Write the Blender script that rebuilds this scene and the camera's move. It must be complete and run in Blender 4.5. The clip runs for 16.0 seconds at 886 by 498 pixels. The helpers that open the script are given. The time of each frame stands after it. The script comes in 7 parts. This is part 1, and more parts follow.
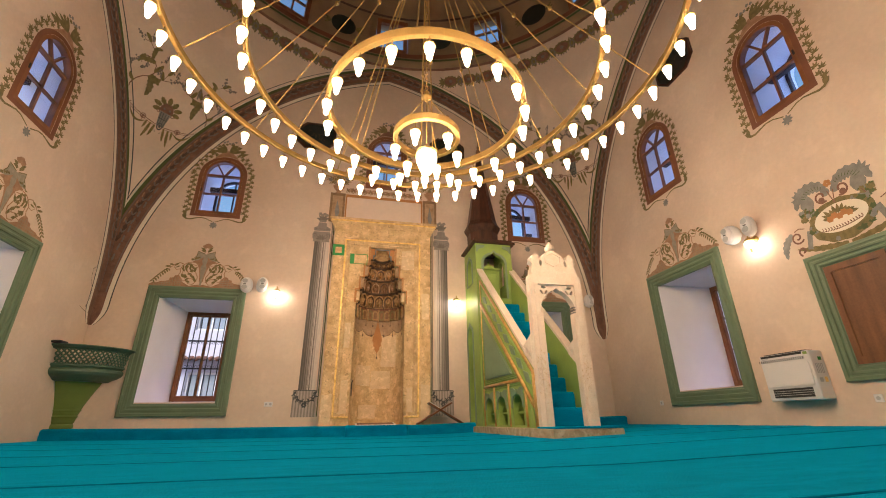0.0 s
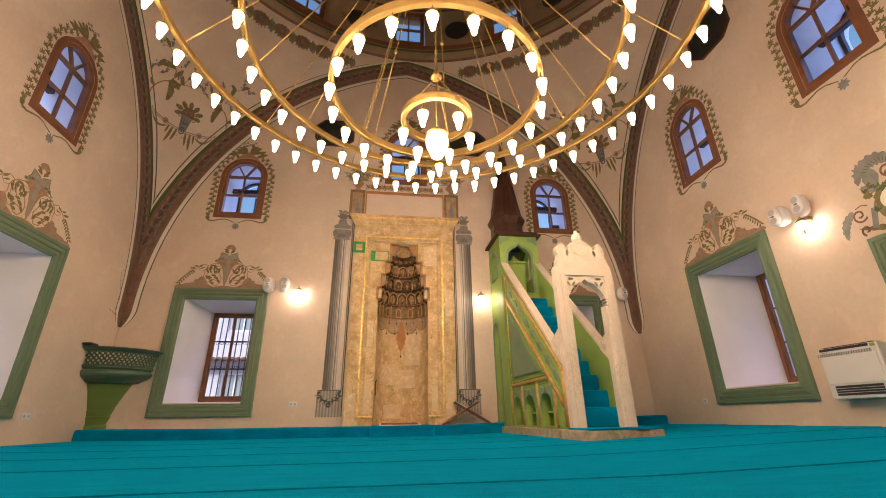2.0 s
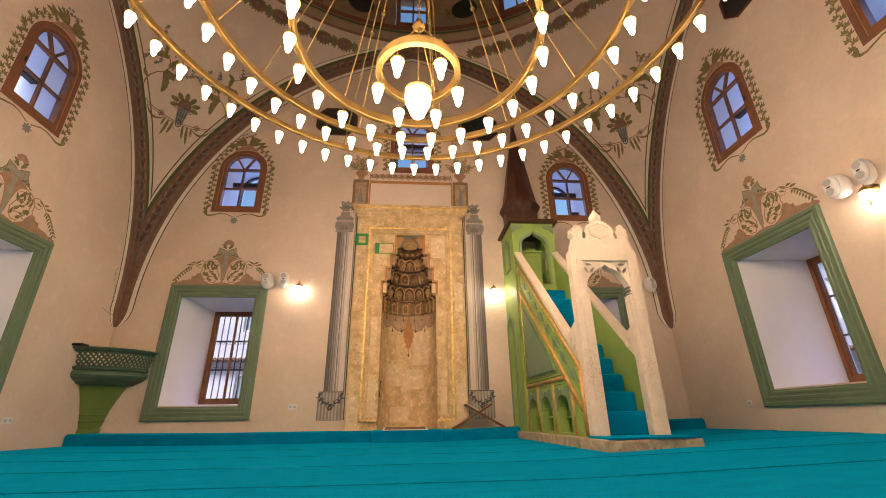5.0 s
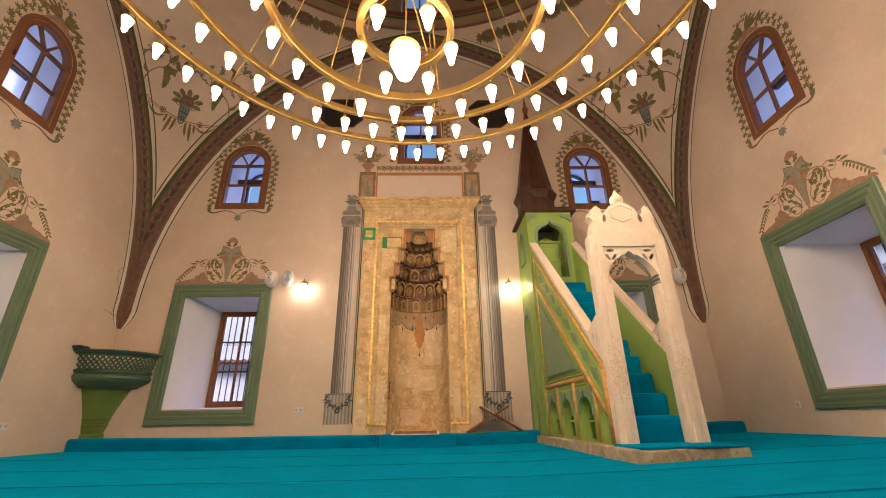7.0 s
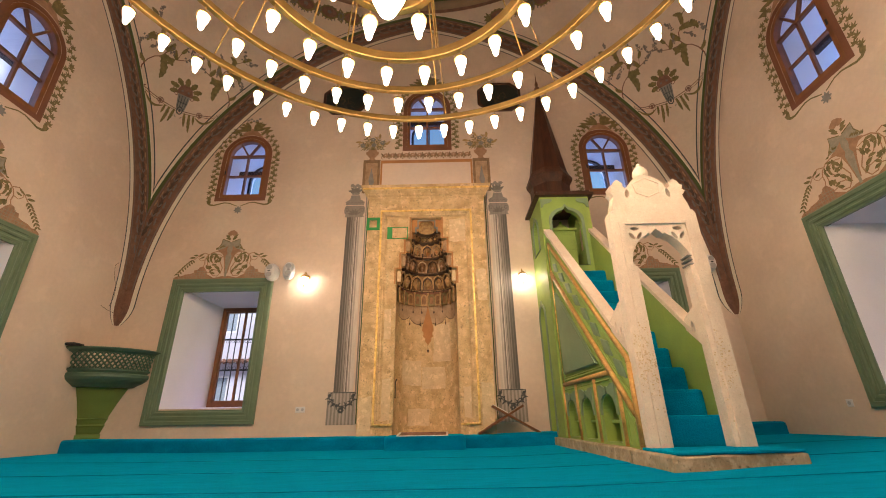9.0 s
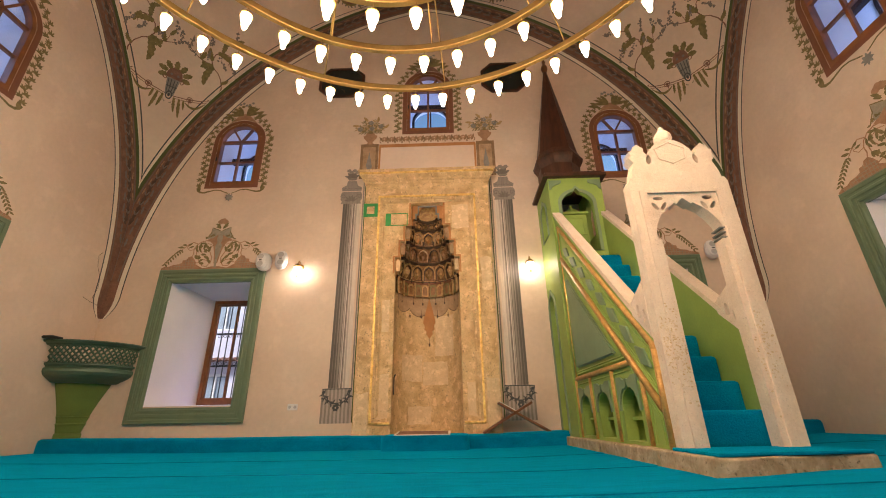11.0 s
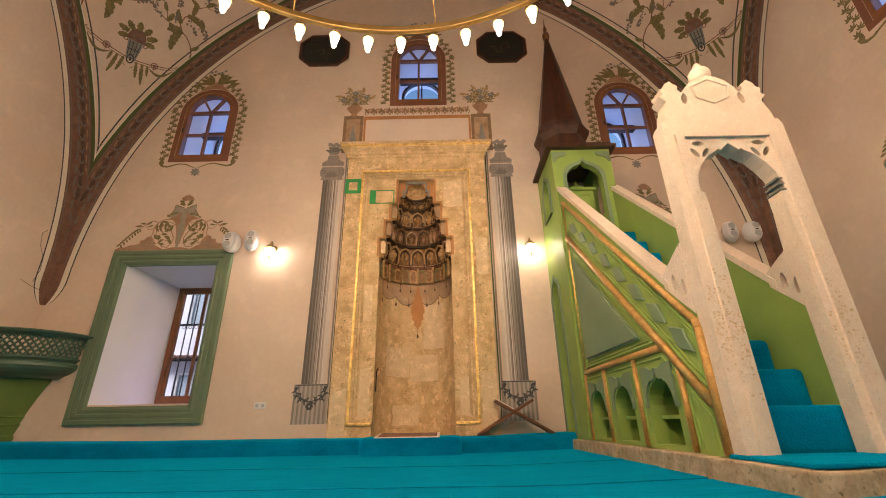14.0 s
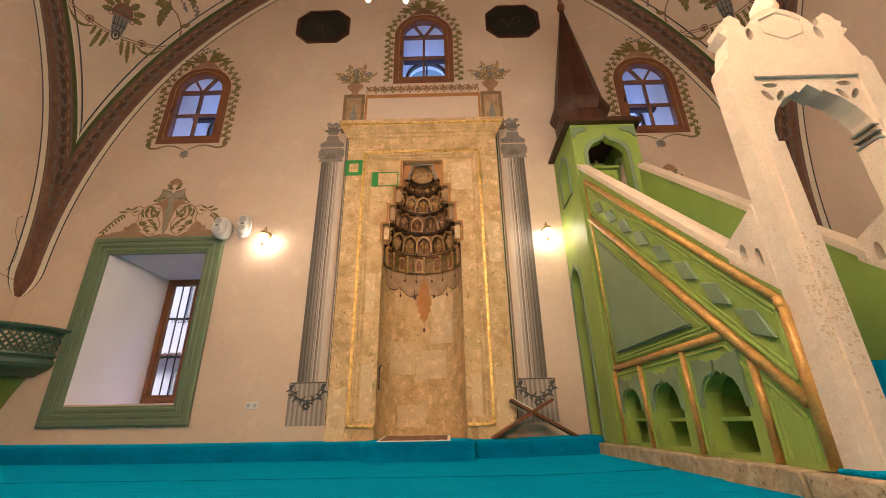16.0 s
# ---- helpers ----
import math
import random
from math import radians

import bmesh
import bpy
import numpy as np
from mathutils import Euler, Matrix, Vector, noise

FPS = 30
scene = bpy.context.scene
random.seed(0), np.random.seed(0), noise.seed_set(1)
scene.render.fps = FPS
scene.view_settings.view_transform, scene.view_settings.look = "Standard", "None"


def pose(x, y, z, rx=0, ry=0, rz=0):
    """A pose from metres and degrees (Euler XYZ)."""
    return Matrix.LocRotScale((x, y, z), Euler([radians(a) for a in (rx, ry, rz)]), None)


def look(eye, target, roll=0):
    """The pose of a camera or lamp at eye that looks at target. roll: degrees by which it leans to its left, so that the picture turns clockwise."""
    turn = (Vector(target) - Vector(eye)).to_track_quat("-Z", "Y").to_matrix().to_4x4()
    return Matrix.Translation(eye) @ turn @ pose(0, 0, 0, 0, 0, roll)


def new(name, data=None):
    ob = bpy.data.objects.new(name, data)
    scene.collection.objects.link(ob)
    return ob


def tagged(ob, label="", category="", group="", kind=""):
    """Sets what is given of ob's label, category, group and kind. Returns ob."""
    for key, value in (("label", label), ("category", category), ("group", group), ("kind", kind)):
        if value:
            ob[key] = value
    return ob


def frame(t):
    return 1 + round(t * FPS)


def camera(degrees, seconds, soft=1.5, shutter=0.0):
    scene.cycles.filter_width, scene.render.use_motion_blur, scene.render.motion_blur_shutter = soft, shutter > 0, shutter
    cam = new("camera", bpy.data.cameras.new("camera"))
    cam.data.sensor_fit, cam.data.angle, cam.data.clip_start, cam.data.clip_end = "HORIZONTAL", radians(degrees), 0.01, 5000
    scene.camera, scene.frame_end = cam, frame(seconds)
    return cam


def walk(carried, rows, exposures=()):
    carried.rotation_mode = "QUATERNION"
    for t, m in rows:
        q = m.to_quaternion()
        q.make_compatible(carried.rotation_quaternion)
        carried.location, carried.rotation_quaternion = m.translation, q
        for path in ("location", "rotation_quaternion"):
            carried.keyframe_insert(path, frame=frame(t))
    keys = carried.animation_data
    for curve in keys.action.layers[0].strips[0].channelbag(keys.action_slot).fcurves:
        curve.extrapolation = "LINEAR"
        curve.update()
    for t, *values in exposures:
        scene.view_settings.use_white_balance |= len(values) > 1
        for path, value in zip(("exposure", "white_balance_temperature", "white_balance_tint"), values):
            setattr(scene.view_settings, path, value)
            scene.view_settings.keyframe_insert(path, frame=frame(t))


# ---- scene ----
cam = camera(93.0, 16.0, soft=1.0)
PATH = [
    (0, (-0.36, -0.057, 0.248), (0.047, 1.751, 1.002), -0.8),
    (0.5, (-0.323, -0.002, 0.265), (0.05, 1.814, 1.015), -0.8),
    (1, (-0.276, 0.065, 0.27), (0.061, 1.888, 1.019), -0.9),
    (1.5, (-0.226, 0.135, 0.276), (0.073, 1.965, 1.024), -0.9),
    (2, (-0.165, 0.206, 0.274), (0.106, 2.041, 1.023), -0.9),
    (2.5, (-0.111, 0.297, 0.283), (0.152, 2.133, 1.033), -0.9),
    (3, (-0.053, 0.387, 0.287), (0.206, 2.222, 1.037), -0.9),
    (3.5, (0.016, 0.482, 0.298), (0.257, 2.321, 1.047), -0.9),
    (4, (0.093, 0.59, 0.31), (0.304, 2.433, 1.058), -0.9),
    (6.5, (0.381, 1.151, 0.374), (0.471, 3.003, 1.125), -0.9),
    (7, (0.432, 1.267, 0.385), (0.495, 3.12, 1.135), -1.0),
    (7.5, (0.473, 1.393, 0.39), (0.51, 3.246, 1.141), -1.0),
    (8, (0.509, 1.515, 0.397), (0.523, 3.369, 1.148), -0.9),
    (8.5, (0.553, 1.634, 0.391), (0.55, 3.488, 1.143), -1.0),
    (9, (0.567, 1.754, 0.385), (0.557, 3.607, 1.136), -1.0),
    (11.5, (0.655, 2.397, 0.346), (0.61, 4.249, 1.101), -1.0),
    (12, (0.666, 2.531, 0.35), (0.623, 4.383, 1.104), -1.0),
    (12.5, (0.681, 2.667, 0.346), (0.641, 4.518, 1.102), -0.9),
    (13, (0.67, 2.799, 0.335), (0.642, 4.649, 1.094), -1.0),
    (13.5, (0.662, 2.921, 0.33), (0.645, 4.771, 1.092), -1.0),
    (14, (0.654, 3.042, 0.33), (0.646, 4.891, 1.091), -1.0),
    (14.5, (0.647, 3.171, 0.326), (0.638, 5.019, 1.091), -0.9),
    (15, (0.635, 3.305, 0.335), (0.619, 5.154, 1.097), -1.0),
    (15.5, (0.629, 3.446, 0.335), (0.602, 5.295, 1.097), -1.1),
    (16, (0.576, 3.573, 0.348), (0.553, 5.422, 1.109), -1.0),
]
walk(cam, [(t, look(eye, target, roll)) for t, eye, target, roll in PATH])


# world, sun and exposure
world = bpy.data.worlds.new("sky")
scene.world = world
world.use_nodes = True
wn = world.node_tree
sky = wn.nodes.new("ShaderNodeTexSky")
sky.sky_type = "NISHITA"
sky.sun_disc = False
sky.sun_elevation = radians(35)
sky.sun_rotation = radians(213)
sky.air_density = 1.6
sky.ozone_density = 4.0
wn.nodes["Background"].inputs["Strength"].default_value = 0.15
wn.links.new(sky.outputs["Color"], wn.nodes["Background"].inputs["Color"])
sun = new("sun", bpy.data.lights.new("sun", "SUN"))
sun.data.energy, sun.data.angle, sun.data.color = 4.5, radians(20), (1.0, 0.9, 0.8)
sun.matrix_world = look((-13, -20, 16), (0, 0, 0))
scene.view_settings.exposure = 0.45
BULB = 49.0
SCONCE = 45.0

def window_light(at, target, wide, high, power, tint):
    """The sky's light in a window's outer opening."""
    o = new("window_light", bpy.data.lights.new("window_light", "AREA"))
    o.data.shape, o.data.size, o.data.size_y = "RECTANGLE", wide, high
    o.data.energy, o.data.color = power, tint
    o.matrix_world = look(at, target)


SKY_UP, SKY_LOW = 10.0, 160.0

# ---------------------------------------------------------------- plan
XL, XR, YN, YS = -5.0, 5.43, 8.73, -1.70
CX, CY, W = 0.215, 3.515, 5.215
ZTOP, THICK = 9.11, 1.15
ARCH_D, ARCH_Z, ARCH_R = 1.4, 2.3, 6.95
LAMP_X, LAMP_Y = 0.27, 3.43


def arch_s(z, r=ARCH_R):
    """Half width of the pointed wall arch at height z."""
    return math.sqrt(max(0.0, r * r - (z - ARCH_Z) ** 2)) - ARCH_D


def wall_n(s, d, z):
    return Vector((s, YN - d, z))


def wall_e(s, d, z):
    return Vector((XR - d, s, z))


def wall_w(s, d, z):
    return Vector((XL + d, s, z))


def wall_s(s, d, z):
    return Vector((s, YS + d, z))


# ---------------------------------------------------------------- materials
def material(name, base, rough=0.6, metal=0.0, vary=0.12, scale=3.0, fine=60.0, bump=0.1, second=None, patch=0.5, spread=0.0, sheen=0.0, spec=0.5, stretch=None, pits=0.0, flecks=0.0, pit_scale=55.0):
    """A surface with blotches and grain at two scales; spread: how far single pieces differ; pits and flecks: how strong dark holes and pale chips are."""
    m = bpy.data.materials.new(name)
    m.use_nodes = True
    t = m.node_tree
    n, link = t.nodes, t.links.new
    bsdf = n["Principled BSDF"]
    where = n.new("ShaderNodeTexCoord")
    big, small = n.new("ShaderNodeTexNoise"), n.new("ShaderNodeTexNoise")
    big.inputs["Scale"].default_value, big.inputs["Detail"].default_value = scale, 6
    small.inputs["Scale"].default_value, small.inputs["Detail"].default_value = fine, 4
    geo = n.new("ShaderNodeNewGeometry")
    spot = geo.outputs["Position"]
    if stretch:
        pull = n.new("ShaderNodeVectorMath")
        pull.operation = "MULTIPLY"
        pull.inputs[1].default_value = stretch
        link(spot, pull.inputs[0])
        spot = pull.outputs["Vector"]
    link(spot, big.inputs["Vector"])
    link(geo.outputs["Position"], small.inputs["Vector"])
    ramp = n.new("ShaderNodeValToRGB")
    other = second or tuple(c * (1 - 2.2 * vary) for c in base)
    ramp.color_ramp.elements[0].position, ramp.color_ramp.elements[1].position = patch - 0.18, patch + 0.18
    ramp.color_ramp.elements[0].color, ramp.color_ramp.elements[1].color = (*other, 1), (*base, 1)
    link(big.outputs["Fac"], ramp.inputs["Fac"])
    grain = n.new("ShaderNodeMapRange")
    grain.inputs["To Min"].default_value, grain.inputs["To Max"].default_value = 1 - 1.4 * vary, 1 + 1.4 * vary
    link(small.outputs["Fac"], grain.inputs["Value"])
    mul = n.new("ShaderNodeVectorMath")
    mul.operation = "SCALE"
    link(ramp.outputs["Color"], mul.inputs[0])
    link(grain.outputs["Result"], mul.inputs["Scale"])
    out = mul.outputs["Vector"]
    holes = None
    for amount, size, low, high, tint in ((flecks, pit_scale * 0.33, 0.55, 0.63, tuple(min(1.0, c * 1.25 + 0.07) for c in base)), (pits, pit_scale, 0.585, 0.66, tuple(c * 0.30 for c in base))):
        if not amount:
            continue
        tex = n.new("ShaderNodeTexNoise")
        tex.inputs["Scale"].default_value, tex.inputs["Detail"].default_value, tex.inputs["Roughness"].default_value = size, 5, 0.65
        link(spot, tex.inputs["Vector"])
        cut = n.new("ShaderNodeMapRange")
        cut.inputs["From Min"].default_value, cut.inputs["From Max"].default_value, cut.inputs["To Max"].default_value = low, high, amount
        link(tex.outputs["Fac"], cut.inputs["Value"])
        blend = n.new("ShaderNodeMix")
        blend.data_type = "RGBA"
        link(cut.outputs["Result"], blend.inputs["Factor"])
        link(out, blend.inputs[6])
        blend.inputs[7].default_value = (*tint, 1)
        out, holes = blend.outputs[2], cut.outputs["Result"]
    if spread:
        info = n.new("ShaderNodeObjectInfo")
        rng = n.new("ShaderNodeMapRange")
        rng.inputs["To Min"].default_value, rng.inputs["To Max"].default_value = 1 - spread, 1 + spread
        link(info.outputs["Random"], rng.inputs["Value"])
        mul2 = n.new("ShaderNodeVectorMath")
        mul2.operation = "SCALE"
        link(out, mul2.inputs[0])
        link(rng.outputs["Result"], mul2.inputs["Scale"])
        out = mul2.outputs["Vector"]
    link(out, bsdf.inputs["Base Color"])
    bsdf.inputs["Roughness"].default_value, bsdf.inputs["Metallic"].default_value = rough, metal
    bsdf.inputs["Sheen Weight"].default_value = sheen
    bsdf.inputs["Specular IOR Level"].default_value = spec
    if bump:
        add = n.new("ShaderNodeMath")
        add.operation = "MULTIPLY_ADD"
        add.inputs[1].default_value = 0.35
        link(small.outputs["Fac"], add.inputs[0])
        link(big.outputs["Fac"], add.inputs[2])
        if pits:
            sink = n.new("ShaderNodeMath")
            sink.operation = "MULTIPLY_ADD"
            sink.inputs[1].default_value = -0.7
            link(holes, sink.inputs[0])
            link(add.outputs["Value"], sink.inputs[2])
            add = sink
        b = n.new("ShaderNodeBump")
        b.inputs["Strength"].default_value, b.inputs["Distance"].default_value = bump, 0.02
        link(add.outputs["Value"], b.inputs["Height"])
        link(b.outputs["Normal"], bsdf.inputs["Normal"])
    return m


def glowing(name, colour, strength):
    m = bpy.data.materials.new(name)
    m.use_nodes = True
    b = m.node_tree.nodes["Principled BSDF"]
    b.inputs["Base Color"].default_value = (0.9, 0.85, 0.78, 1)
    b.inputs["Roughness"].default_value = 0.25
    b.inputs["Emission Color"].default_value = (*colour, 1)
    b.inputs["Emission Strength"].default_value = strength
    return m


def pane_material():
    m = bpy.data.materials.new("window_glass")
    m.use_nodes = True
    n, link = m.node_tree.nodes, m.node_tree.links.new
    n.remove(n["Principled BSDF"])
    clear, gloss, mix, fres = n.new("ShaderNodeBsdfTransparent"), n.new("ShaderNodeBsdfGlossy"), n.new("ShaderNodeMixShader"), n.new("ShaderNodeFresnel")
    clear.inputs["Color"].default_value = (0.82, 0.90, 0.98, 1)
    gloss.inputs["Roughness"].default_value = 0.03
    link(fres.outputs["Fac"], mix.inputs["Fac"])
    link(clear.outputs["BSDF"], mix.inputs[1])
    link(gloss.outputs["BSDF"], mix.inputs[2])
    link(mix.outputs["Shader"], n["Material Output"].inputs["Surface"])
    return m


PLASTER = material("cream_plaster", (0.72, 0.57, 0.455), 0.85, vary=0.05, scale=0.9, fine=16, bump=0.10, second=(0.64, 0.49, 0.385), flecks=0.12, pit_scale=9)
REVEAL = material("white_plaster", (0.82, 0.80, 0.82), 0.85, vary=0.03, scale=2.0, bump=0.06)
DOME = material("brown_dome_paint", (0.36, 0.24, 0.15), 0.85, vary=0.12, scale=1.8, bump=0.06)
GREEN = material("sage_green_paint", (0.15, 0.215, 0.13), 0.45, vary=0.05, scale=5, bump=0.05)
LIME = material("lime_green_paint", (0.30, 0.42, 0.09), 0.55, vary=0.06, scale=3, bump=0.1, second=(0.24, 0.35, 0.08))
GREYGREEN = material("grey_green_paint", (0.20, 0.29, 0.17), 0.55, vary=0.06, scale=4, bump=0.08)
OLIVEGREEN = material("olive_green_paint", (0.155, 0.225, 0.05), 0.5, vary=0.08, scale=4, bump=0.1)
DEEPGREEN = material("deep_green_paint", (0.075, 0.135, 0.085), 0.45, vary=0.06, scale=4, bump=0.06)
GOLD = material("gold_leaf", (0.98, 0.70, 0.26), 0.34, metal=1.0, vary=0.3, scale=16, fine=70, bump=0.9, second=(0.62, 0.38, 0.12), patch=0.42)
DULLGOLD = material("bronze_gold_paint", (0.62, 0.36, 0.11), 0.42, metal=0.35, vary=0.22, scale=14, fine=70, bump=0.4, second=(0.45, 0.25, 0.08))
BRASS = material("brushed_brass", (0.50, 0.33, 0.115), 0.5, metal=1.0, vary=0.08, scale=8, fine=150, bump=0.08)
STONE = material("honey_sandstone", (0.72, 0.505, 0.275), 0.78, vary=0.20, scale=6, fine=70, bump=0.5, second=(0.50, 0.315, 0.145), patch=0.47, pits=0.75, flecks=0.5, pit_scale=34)
STONELIGHT = material("pale_marble", (0.77, 0.645, 0.535), 0.65, vary=0.07, scale=9, fine=70, bump=0.5, second=(0.715, 0.58, 0.465), patch=0.42, pits=0.28, flecks=0.2, pit_scale=75)
PITTED = material("pitted_honey_stone", (0.69, 0.54, 0.38), 0.8, vary=0.16, scale=18, fine=60, bump=0.6, second=(0.55, 0.38, 0.20), patch=0.45)
PATCHES = material("pale_repair_mortar", (0.75, 0.565, 0.355), 0.85, vary=0.14, scale=9, fine=60, bump=0.3, second=(0.66, 0.48, 0.29), pits=0.4, flecks=0.5, pit_scale=30)
BASESTONE = material("rough_limestone", (0.52, 0.41, 0.285), 0.85, vary=0.2, scale=11, fine=45, bump=0.8, second=(0.36, 0.265, 0.165), pits=0.8, flecks=0.4, pit_scale=30)
CARPET = material("teal_carpet", (0.0, 0.222, 0.430), 1.0, vary=0.30, scale=5.5, fine=85, bump=1.0, second=(0.0, 0.145, 0.295), spread=0.05, spec=0.02, stretch=(0.55, 1.6, 1.0), sheen=0.85)
PILE = CARPET.node_tree.nodes["Principled BSDF"]
PILE.inputs["Sheen Tint"].default_value, PILE.inputs["Sheen Roughness"].default_value = (0.0, 0.54, 0.92, 1), 0.5
# carpet edge thread, darkened to carry the shadow along the seams
EDGESHADE = material("dark_teal_edge_and_shade", (0.0, 0.20, 0.40), 1.0, vary=0.15, scale=8, fine=90, bump=0.4, spec=0.02)
WOOD = material("reddish_brown_wood", (0.25, 0.09, 0.032), 0.4, vary=0.16, scale=6, fine=70, bump=0.1)
STANDWOOD = material("varnished_red_wood", (0.21, 0.075, 0.03), 0.4, vary=0.18, scale=9, fine=60, bump=0.1)
BROWNWOOD = material("dull_brown_wood", (0.20, 0.080, 0.030), 0.5, vary=0.2, scale=4, fine=50, bump=0.12, second=(0.12, 0.045, 0.018), stretch=(3.0, 3.0, 0.3))
DARKWOOD = material("dark_walnut_wood", (0.042, 0.018, 0.011), 0.55, vary=0.15, scale=5, fine=60, bump=0.15)
SPIREWOOD = material("oiled_red_brown_wood", (0.075, 0.026, 0.012), 0.45, vary=0.2, scale=7, fine=60, bump=0.2, second=(0.035, 0.013, 0.007), stretch=(3.0, 3.0, 0.25))
DRAPE = material("brown_drapery_paint", (0.50, 0.335, 0.205), 0.8, vary=0.2, scale=7, fine=40, bump=0.1, second=(0.33, 0.205, 0.115), pits=0.4)
FAINTGOLD = material("tarnished_gold_paint", (0.15, 0.105, 0.055), 0.6, vary=0.3, scale=14, bump=0.05)
PINKCREAM = material("pinkish_cream_paint", (0.74, 0.59, 0.49), 0.85, vary=0.04, scale=2, fine=20, bump=0.04)
OCHRE = material("ochre_petal_paint", (0.50, 0.33, 0.15), 0.85, vary=0.15, scale=14, bump=0.03)
TERRA = material("terracotta_paint", (0.23, 0.092, 0.052), 0.8, vary=0.08, scale=4, bump=0.05)
BAND = material("maroon_band_paint", (0.25, 0.125, 0.085), 0.85, vary=0.22, scale=9, fine=40, bump=0.05, second=(0.17, 0.088, 0.064), pits=0.35, flecks=0.2, pit_scale=26)
BANDDARK = material("dark_leaf_paint", (0.125, 0.08, 0.062), 0.85, vary=0.15, scale=8, bump=0.03)
OLIVE = material("olive_leaf_paint", (0.25, 0.19, 0.08), 0.85, vary=0.18, scale=14, bump=0.03, second=(0.145, 0.12, 0.05))
LEAFGREEN = material("moss_strip_paint", (0.10, 0.13, 0.05), 0.85, vary=0.1, scale=6, bump=0.03)
ROSE = material("rose_brown_paint", (0.44, 0.25, 0.15), 0.85, vary=0.12, scale=12, bump=0.03)
SCROLL = material("umber_scroll_paint", (0.30, 0.185, 0.10), 0.85, vary=0.15, scale=12, bump=0.03)
PALEGREY = material("pale_grey_green_paint", (0.37, 0.32, 0.25), 0.85, vary=0.15, scale=14, bump=0.03, second=(0.28, 0.25, 0.19))
INK = material("blue_grey_line_paint", (0.07, 0.075, 0.08), 0.8, vary=0.1, scale=10, bump=0.02)
SLATE = material("slate_grey_paint", (0.27, 0.26, 0.24), 0.8, vary=0.12, scale=10, bump=0.03)
CREAMPAINT = material("cream_line_paint", (0.80, 0.72, 0.60), 0.85, vary=0.03, scale=3, bump=0.02)
ORANGE = material("orange_brown_paint", (0.52, 0.23, 0.08), 0.8, vary=0.1, scale=6, bump=0.04)
TAPE = material("green_test_patch_paint", (0.03, 0.30, 0.07), 0.6, vary=0.08, scale=9, bump=0.04)
MUQ = material("umber_gilded_paint", (0.27, 0.135, 0.055), 0.5, vary=0.25, scale=18, fine=70, bump=0.25, second=(0.155, 0.070, 0.028), metal=0.2)
MUQLIGHT = material("ochre_relief_paint", (0.48, 0.285, 0.120), 0.45, vary=0.25, scale=22, bump=0.25, second=(0.29, 0.155, 0.060), metal=0.25)
# dark brown for painted lines, and for shade coloured onto the stalactite tiers
LINEANDSHADE = material("dark_brown_line_and_shade", (0.075, 0.034, 0.016), 0.6, vary=0.2, scale=15, bump=0.1)
BLACK = material("black_iron", (0.02, 0.02, 0.022), 0.5, vary=0.1, bump=0.05)
WHITE = material("white_plastic", (0.72, 0.69, 0.69), 0.35, vary=0.02, bump=0.01)
GREYPLASTIC = material("grey_plastic", (0.45, 0.45, 0.46), 0.45, vary=0.04, bump=0.02)
DARKPLASTIC = material("dark_plastic", (0.03, 0.03, 0.035), 0.4, vary=0.05, bump=0.02)
PLAQUE = material("black_green_plaque", (0.022, 0.026, 0.022), 0.35, vary=0.1, scale=8, bump=0.05)
PAPER = material("white_paper", (0.8, 0.78, 0.72), 0.8, vary=0.04, bump=0.03)
MAT = material("brown_woven_mat", (0.13, 0.045, 0.03), 0.95, vary=0.25, scale=25, fine=150, bump=0.3, second=(0.32, 0.2, 0.14))
GLASS = pane_material()
SHADE = glowing("lit_opal_glass", (1.0, 0.735, 0.495), BULB)
SCONCEGLOW = glowing("lit_sconce_glass", (1.0, 0.84, 0.68), SCONCE)
FACADE = material("pale_lilac_facade", (0.60, 0.57, 0.66), 0.9, vary=0.07, scale=1.2, bump=0.1)
FACADEGLASS = material("dark_facade_glass", (0.28, 0.32, 0.38), 0.15, vary=0.05, bump=0.0)
GROUND = material("grey_paving", (0.20, 0.19, 0.18), 0.9, vary=0.12, scale=2, bump=0.2)
GREYS = [material("column_grey_%s" % w, (v, v * 0.86, v * 0.77), 0.85, vary=0.08, scale=9, bump=0.02, stretch=(6.0, 1.0, 0.4)) for w, v in (("a", 0.14), ("b", 0.21), ("c", 0.30), ("d", 0.47), ("e", 0.68))]


# ---------------------------------------------------------------- mesh tools
def finish(name, bm, mat, normals=True, smooth=False):
    if normals:
        bmesh.ops.recalc_face_normals(bm, faces=bm.faces)
    data = bpy.data.meshes.new(name)
    bm.to_mesh(data)
    bm.free()
    data.materials.append(mat)
    if smooth:
        data.shade_smooth()
    return data


def part(name, bm, mat, parent, label="", smooth=False, normals=True):
    ob = new(name, finish(name, bm, mat, normals, smooth))
    ob.parent = parent
    return tagged(ob, label)


def thing(name, at, label, category, group="", kind=""):
    ob = new(name)
    ob.empty_display_size = 0.1
    ob.location = at
    bpy.context.view_layer.update()
    return tagged(ob, label, category, group, kind)


def under(parent, *obs):
    """Hangs parts built in world places under an Empty that stands elsewhere."""
    for o in obs:
        o.matrix_parent_inverse = Matrix.Translation(-Vector(parent.location))


class Local:
    """Parts of one thing, given in world places."""

    def __init__(self, name, at, label, category, group="", kind=""):
        self.ob = thing(name, at, label, category, group, kind)

    def add(self, name, bm, mat, label="", smooth=False, parent=None, normals=True):
        o = part(name, bm, mat, parent or self.ob, label, smooth, normals)
        if parent is None:
            under(self.ob, o)
        return o


def face(bm, pts):
    return bm.faces.new([bm.verts.new(p) for p in pts])


